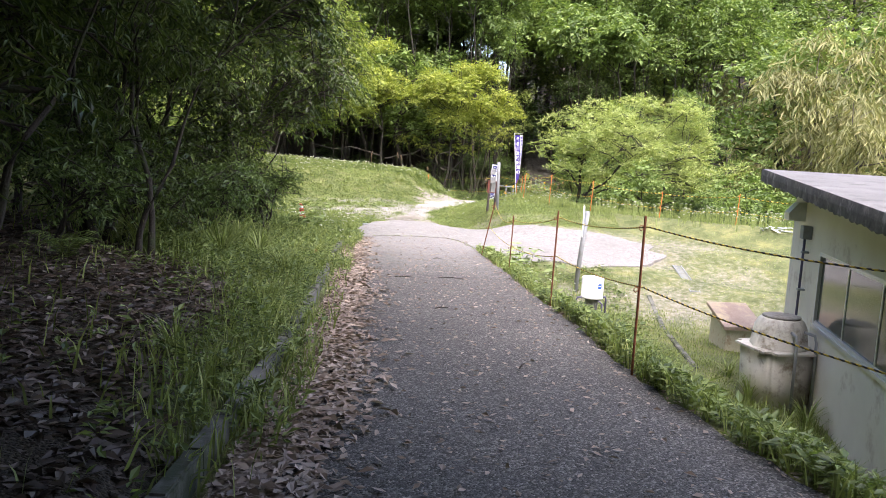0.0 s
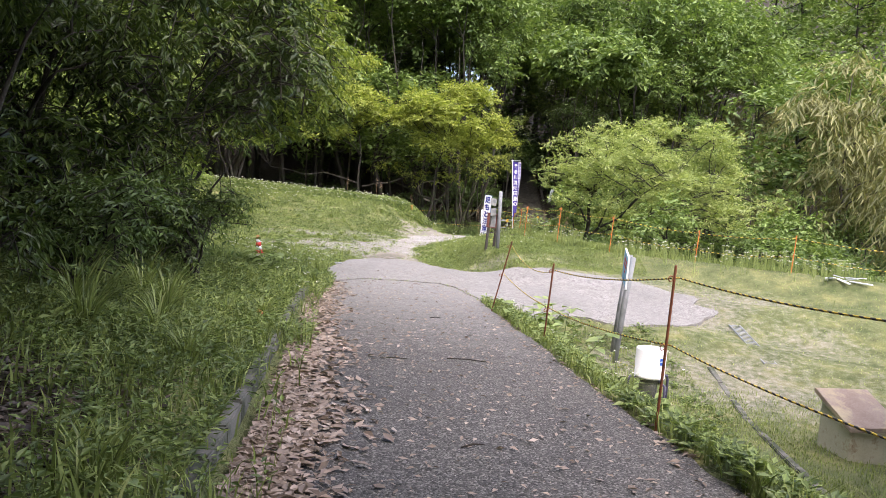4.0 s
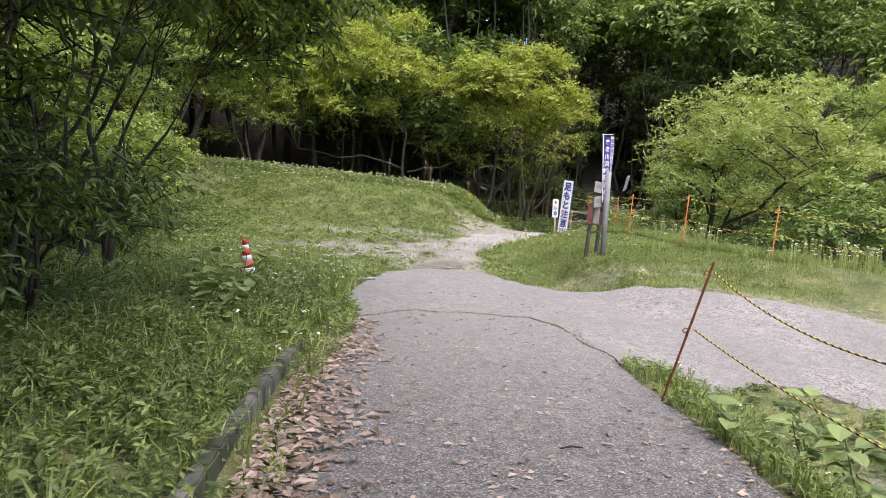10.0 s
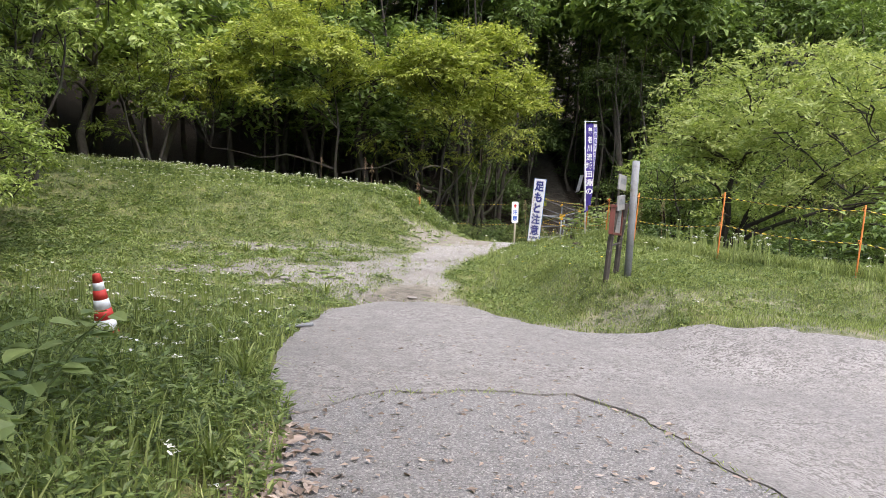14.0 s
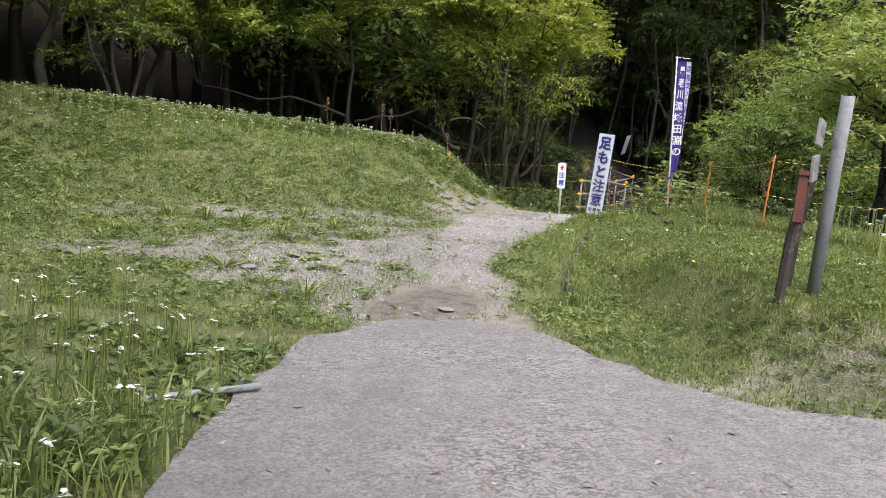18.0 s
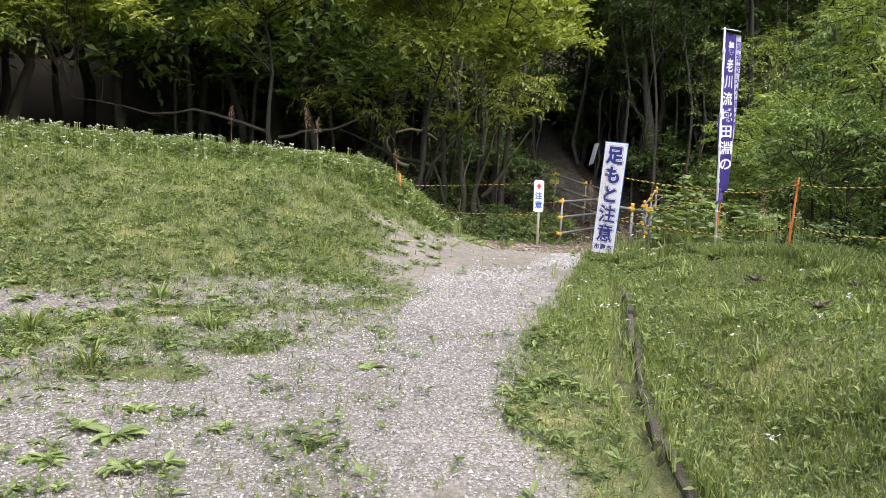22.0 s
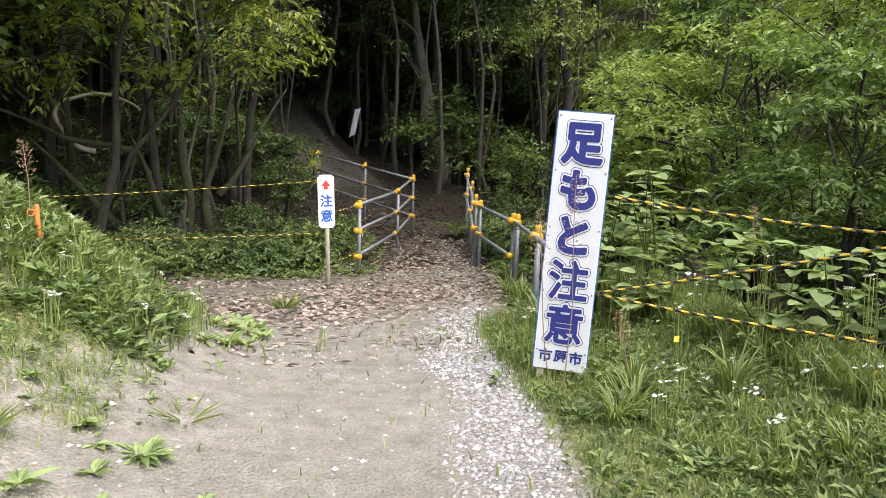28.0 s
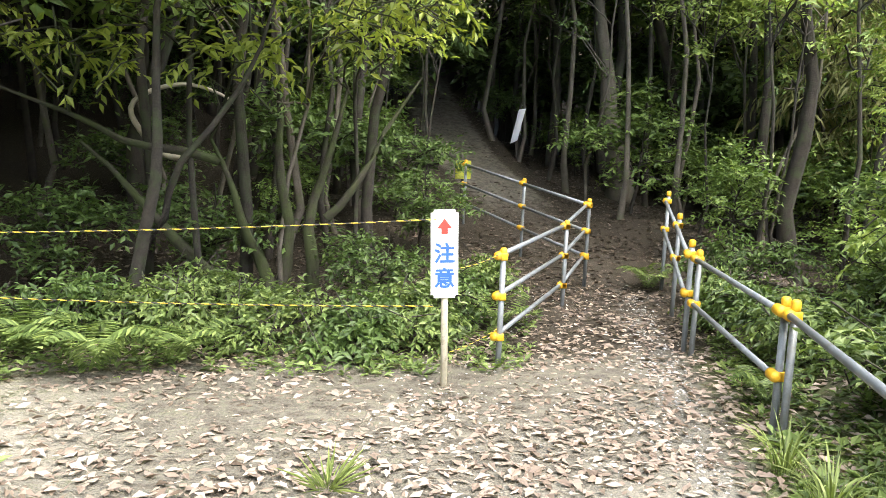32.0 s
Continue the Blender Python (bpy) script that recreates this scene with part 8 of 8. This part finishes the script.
def flowers(rng, spots, material, radius, name, label, stem, florets=1):
    """Small open flowers on thin stems."""
    xs, ys, hs = [], [], []
    for (x, y, rx, ry, n, h) in spots:
        xs.append(rng.normal(x, rx, n))
        ys.append(rng.normal(y, ry, n))
        hs.append(np.full(n, h) * rng.uniform(0.6, 1.3, n))
    x, y, h = np.concatenate(xs), np.concatenate(ys), np.concatenate(hs)
    ok = ~paved(x, y)
    x, y, h = x[ok], y[ok], h[ok]
    if florets > 1:
        x, y, h = (np.repeat(q, florets) for q in (x, y, h))
        spread_by = np.repeat(rng.uniform(0.5, 1.3, len(x) // florets), florets) * radius * 1.9
        x, y, h = x + rng.normal(0, 1, len(x)) * spread_by, y + rng.normal(0, 1, len(x)) * spread_by, h + rng.normal(0, 0.006, len(x))
    n = len(x)
    z = ground_z(x, y) + h
    k = 8 if florets == 1 else 5
    a = np.arange(k) * 2 * math.pi / k
    rad = radius * rng.uniform(0.7, 1.3, n)[:, None]
    tx, ty = rng.normal(0, 0.35, (n, 1)), rng.normal(-0.25, 0.35, (n, 1))
    rim = rad * np.where((np.arange(k) % 2 == 0) | (florets > 1), 1.0, 0.72)[None]
    ring = np.stack([x[:, None] + rim * np.cos(a), y[:, None] + rim * np.sin(a), z[:, None] + rim * (np.cos(a) * tx + np.sin(a) * ty)], -1)
    c = np.stack([x, y, z - radius * 0.25], 1)[:, None]
    v = np.concatenate([c, ring], 1).reshape(-1, 3)
    b = np.arange(n)[:, None, None] * (k + 1)
    i = np.arange(k)
    f = (b + np.stack([np.zeros(k, int), i + 1, (i + 1) % k + 1], 1)[None]).reshape(-1, 3)
    tagged(link_mesh(name, v, f, material), label, "flowers", kind="stuff")
    s = np.stack([np.full(n, 0.0025), np.zeros(n), np.zeros(n)], 1)
    q = np.stack([x + rng.normal(0, 0.02, n), y + rng.normal(0, 0.02, n), z - h], 1)
    top = np.stack([x, y, z - radius * 0.2], 1)
    v = np.stack([q - s, q + s, top + s, top - s], 1).reshape(-1, 3)
    f = (np.arange(n)[:, None] * 4 + np.arange(4)[None]).reshape(-1, 4)
    tagged(link_mesh("flower_stems", v, f, stem), "thin green flower stems", "flowers", kind="stuff")


flowers(R, [(-3.3, 23.6, 0.7, 0.9, 60, 0.3), (-4.4, 24.8, 0.9, 0.6, 40, 0.28), (-2.9, 21.6, 0.3, 0.7, 16, 0.3), (-2.3, 18.8, 0.3, 1.2, 8, 0.25), (-5.5, 37.3, 2.6, 0.5, 260, 0.24), (-7.5, 35.6, 1.8, 1.0, 140, 0.22), (-4.6, 36.4, 1.6, 0.7, 60, 0.2), (-1.6, 36.7, 0.8, 0.4, 40, 0.22), (6.2, 25.0, 0.9, 0.4, 70, 0.4), (8.6, 23.6, 0.9, 0.35, 90, 0.4), (4.2, 28.0, 0.4, 0.9, 40, 0.4), (3.7, 33.4, 0.3, 0.9, 30, 0.5), (3.4, 36.0, 0.6, 0.5, 24, 0.35), (2.6, 34.2, 0.25, 0.5, 16, 0.18), (2.2, 28.5, 0.7, 1.8, 16, 0.14), (3.1, 17.6, 0.7, 1.2, 26, 0.2), (1.9, 14.5, 0.2, 2.5, 16, 0.2), (9.9, 22.6, 0.6, 0.3, 40, 0.35), (0.9, 31.0, 0.2, 1.2, 10, 0.2)], PETAL, 0.0125, "white_flowers", "flat-topped clusters of small white flowers in the grass", GRASS, 7)
flowers(R, [(2.9, 34.3, 0.35, 0.5, 5, 0.28), (1.9, 29.5, 0.6, 1.6, 9, 0.12), (3.0, 35.6, 0.4, 0.4, 5, 0.35), (3.3, 16.9, 0.15, 0.15, 8, 0.2)], YELLOW_PETAL, 0.018, "yellow_flowers", "small yellow dandelion-like flowers", GRASS)


def litter(rng, x, y, lift, lo, hi, material, name, label):
    n = len(x)
    a = rng.uniform(0, 2 * math.pi, n)
    w = np.stack([np.cos(a), np.sin(a), rng.normal(0, 0.12, n)], 1)
    up = np.array([0, 0, 1.0]) + rng.normal(0, 0.28, (n, 3))
    ln = rng.uniform(lo, hi, n)
    p = np.stack([x, y, ground_z(x, y) + lift + rng.uniform(0, 0.012, n)], 1) - w * ln[:, None] * 0.5
    v, f = leaf_mesh(p, w, up, ln, ln * rng.uniform(0.38, 0.58, n), rng.uniform(-0.25, 0.3, (n, 1)))
    tagged(link_mesh(name, v, f, material), label, "leaf litter", kind="stuff")


# fallen leaves along the kerb, thinner over the lane
ys = R.uniform(0.3, 20.5, 17000)
xs = road_left(ys) - 0.22 + np.abs(R.normal(0, 0.26, len(ys))) * (0.7 + 0.6 * vnoise(ys * 0.8, ys * 0, 61))
k = R.random(len(ys)) < 0.35 + 0.65 * smooth((15 - ys) / 8)
litter(R, xs[k], ys[k], 0.02, 0.06, 0.125, DRY_LEAF, "kerb_leaf_litter", "dry brown leaves drifted along the lane's edge")
ys = R.uniform(0.3, 24, 4200)
xs = along(ys, WAY_Y, WAY_X) + half_road(ys) * R.uniform(-1, 1, len(ys))
xr = R.uniform(0.3, 18.5, 420)
xs, ys = np.concatenate([xs, road_right(xr) - np.abs(R.normal(0, 0.12, 420)) + 0.05]), np.concatenate([ys, xr])
litter(R, xs, ys, 0.01, 0.014, 0.075, DRY_LEAF, "lane_leaf_litter", "scattered dry leaves on the asphalt")
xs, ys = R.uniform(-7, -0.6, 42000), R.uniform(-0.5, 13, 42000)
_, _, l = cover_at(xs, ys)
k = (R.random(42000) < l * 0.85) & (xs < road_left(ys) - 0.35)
# grove litter in the darkened copy, shade under the trees in its colour
litter(R, xs[k], ys[k], 0.014, 0.07, 0.14, DARKENED_LEAF, "grove_leaf_litter", "brown leaf litter under the evergreen grove")
xs, ys = R.uniform(-2, 11, 70000), 36.5 + 25.5 * R.random(70000) ** 1.3
g, d, l = cover_at(xs, ys)
k = R.random(70000) < np.maximum(np.minimum(l * 2.3, 1), 0.12 * d) * 0.95 * (1 - 0.75 * smooth((ys - 43) / 12))
# deeper leaves take the darkened copy: the wood's shade put into their colour
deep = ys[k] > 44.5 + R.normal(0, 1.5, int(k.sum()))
litter(R, xs[k][~deep], ys[k][~deep], 0.012, 0.05, 0.11, DRY_LEAF, "path_leaf_litter", "pale brown leaf litter at the footbridge")
litter(R, xs[k][deep], ys[k][deep], 0.012, 0.06, 0.13, DARKENED_LEAF, "wood_leaf_litter", "dark brown leaf litter on the wood's floor, shade put into its colour")

# gravel chips on the footpath
n = 95000
ys = R.uniform(25.4, 46, n)
xs = np.interp(ys, GRAVEL_Y, GRAVEL_L) + R.uniform(-1.6, 1.7, n)
g, d, l = cover_at(xs, ys)
k = R.random(n) < np.maximum(smooth(g * 1.6 - 0.3), 0.03 * d) * 0.8
xs, ys = xs[k], ys[k]
n = len(xs)
r = R.uniform(0.003, 0.0095, n) * (1 + 0.75 * smooth((ys - 32) / 2)) * np.where(R.random(n) < 0.06, 1.6, 1.0)
base = np.array([(1, 0, 0), (0.2, 1, 0), (-1, 0.15, 0), (-0.1, -1, 0), (0.1, 0.1, 0.75), (0, 0, -0.6)])
a = R.uniform(0, 6.28, n)
ca, sa = np.cos(a)[:, None], np.sin(a)[:, None]
jit = base[None] * R.uniform(0.6, 1.35, (n, 6, 1)) * r[:, None, None]
v = np.stack([jit[..., 0] * ca - jit[..., 1] * sa + xs[:, None], jit[..., 0] * sa + jit[..., 1] * ca + ys[:, None], jit[..., 2] + (ground_z(xs, ys) + micro(xs, ys))[:, None] + 0.002], -1).reshape(-1, 3)
fb = np.array([(0, 1, 4), (1, 2, 4), (2, 3, 4), (3, 0, 4), (1, 0, 5), (2, 1, 5), (3, 2, 5), (0, 3, 5)])
f = (np.arange(n)[:, None, None] * 6 + fb[None]).reshape(-1, 3)
CHIP = foliage("gravel_chip", (0.27, 0.26, 0.245), (0.43, 0.42, 0.405), (0.66, 0.65, 0.64), 0.0, 0.85)
tagged(link_mesh("gravel", v, f, CHIP), "white and grey crushed stone chips on the footpath", "gravel", kind="stuff")

# grass tufts in the joint between asphalt and concrete, and along the broken edge
seam = np.array([(1.03, 18.95), (0.87, 20.16), (0.66, 21.08), (0.31, 21.58), (-0.3, 21.63), (-1.2, 21.47), (-1.95, 20.9)])
cut = np.concatenate([[0], np.cumsum(np.hypot(*np.diff(seam, axis=0).T))])
n = 1500
s = R.uniform(0, cut[-1], n)
s = s[R.random(n) < 0.12 + 0.88 * smooth((vnoise(s * 2.1, s * 0, 71) - 0.45) / 0.2) * np.where(s < 2.6, 1.0, 0.1)]
n = len(s)
x, y = np.interp(s, cut, seam[:, 0]) + R.normal(0, 0.03, n), np.interp(s, cut, seam[:, 1]) + R.normal(0, 0.03, n)
a = R.uniform(0, 6.28, n)
w = np.stack([np.cos(a), np.sin(a), R.uniform(0.3, 1.4, n)], 1)
v, f = leaf_mesh(np.stack([x, y, ground_z(x, y)], 1), w, np.tile((0, 0, 1.0), (n, 1)) + R.normal(0, 0.2, (n, 3)), R.uniform(0.03, 0.08, n), np.full(n, 0.008))
tagged(link_mesh("joint_grass", v, f, GRASS), "small grass tufts growing in the pavement joint", "grass", kind="stuff")

# sticks on the lane
for x, y, a, ln in ((-0.4, 12.1, 8, 0.3), (0.35, 12.3, -6, 0.42), (0.2, 9.2, 30, 0.18), (0.9, 6.3, 70, 0.2), (0.1, 15.8, 20, 0.16)):
    bm = bmesh.new()
    z = gz(x, y) + 0.015
    tube(bm, [(x - ln / 2 * math.cos(radians(a)), y - ln / 2 * math.sin(radians(a)), z), (x, y + 0.01, z + 0.008), (x + ln / 2 * math.cos(radians(a)), y + ln / 2 * math.sin(radians(a)), z)], [0.006, 0.008, 0.004], 6)
    tagged(part("stick", bm, BARK, shade=True), "short dark twig fallen on the asphalt", "stick", "fallen twigs")
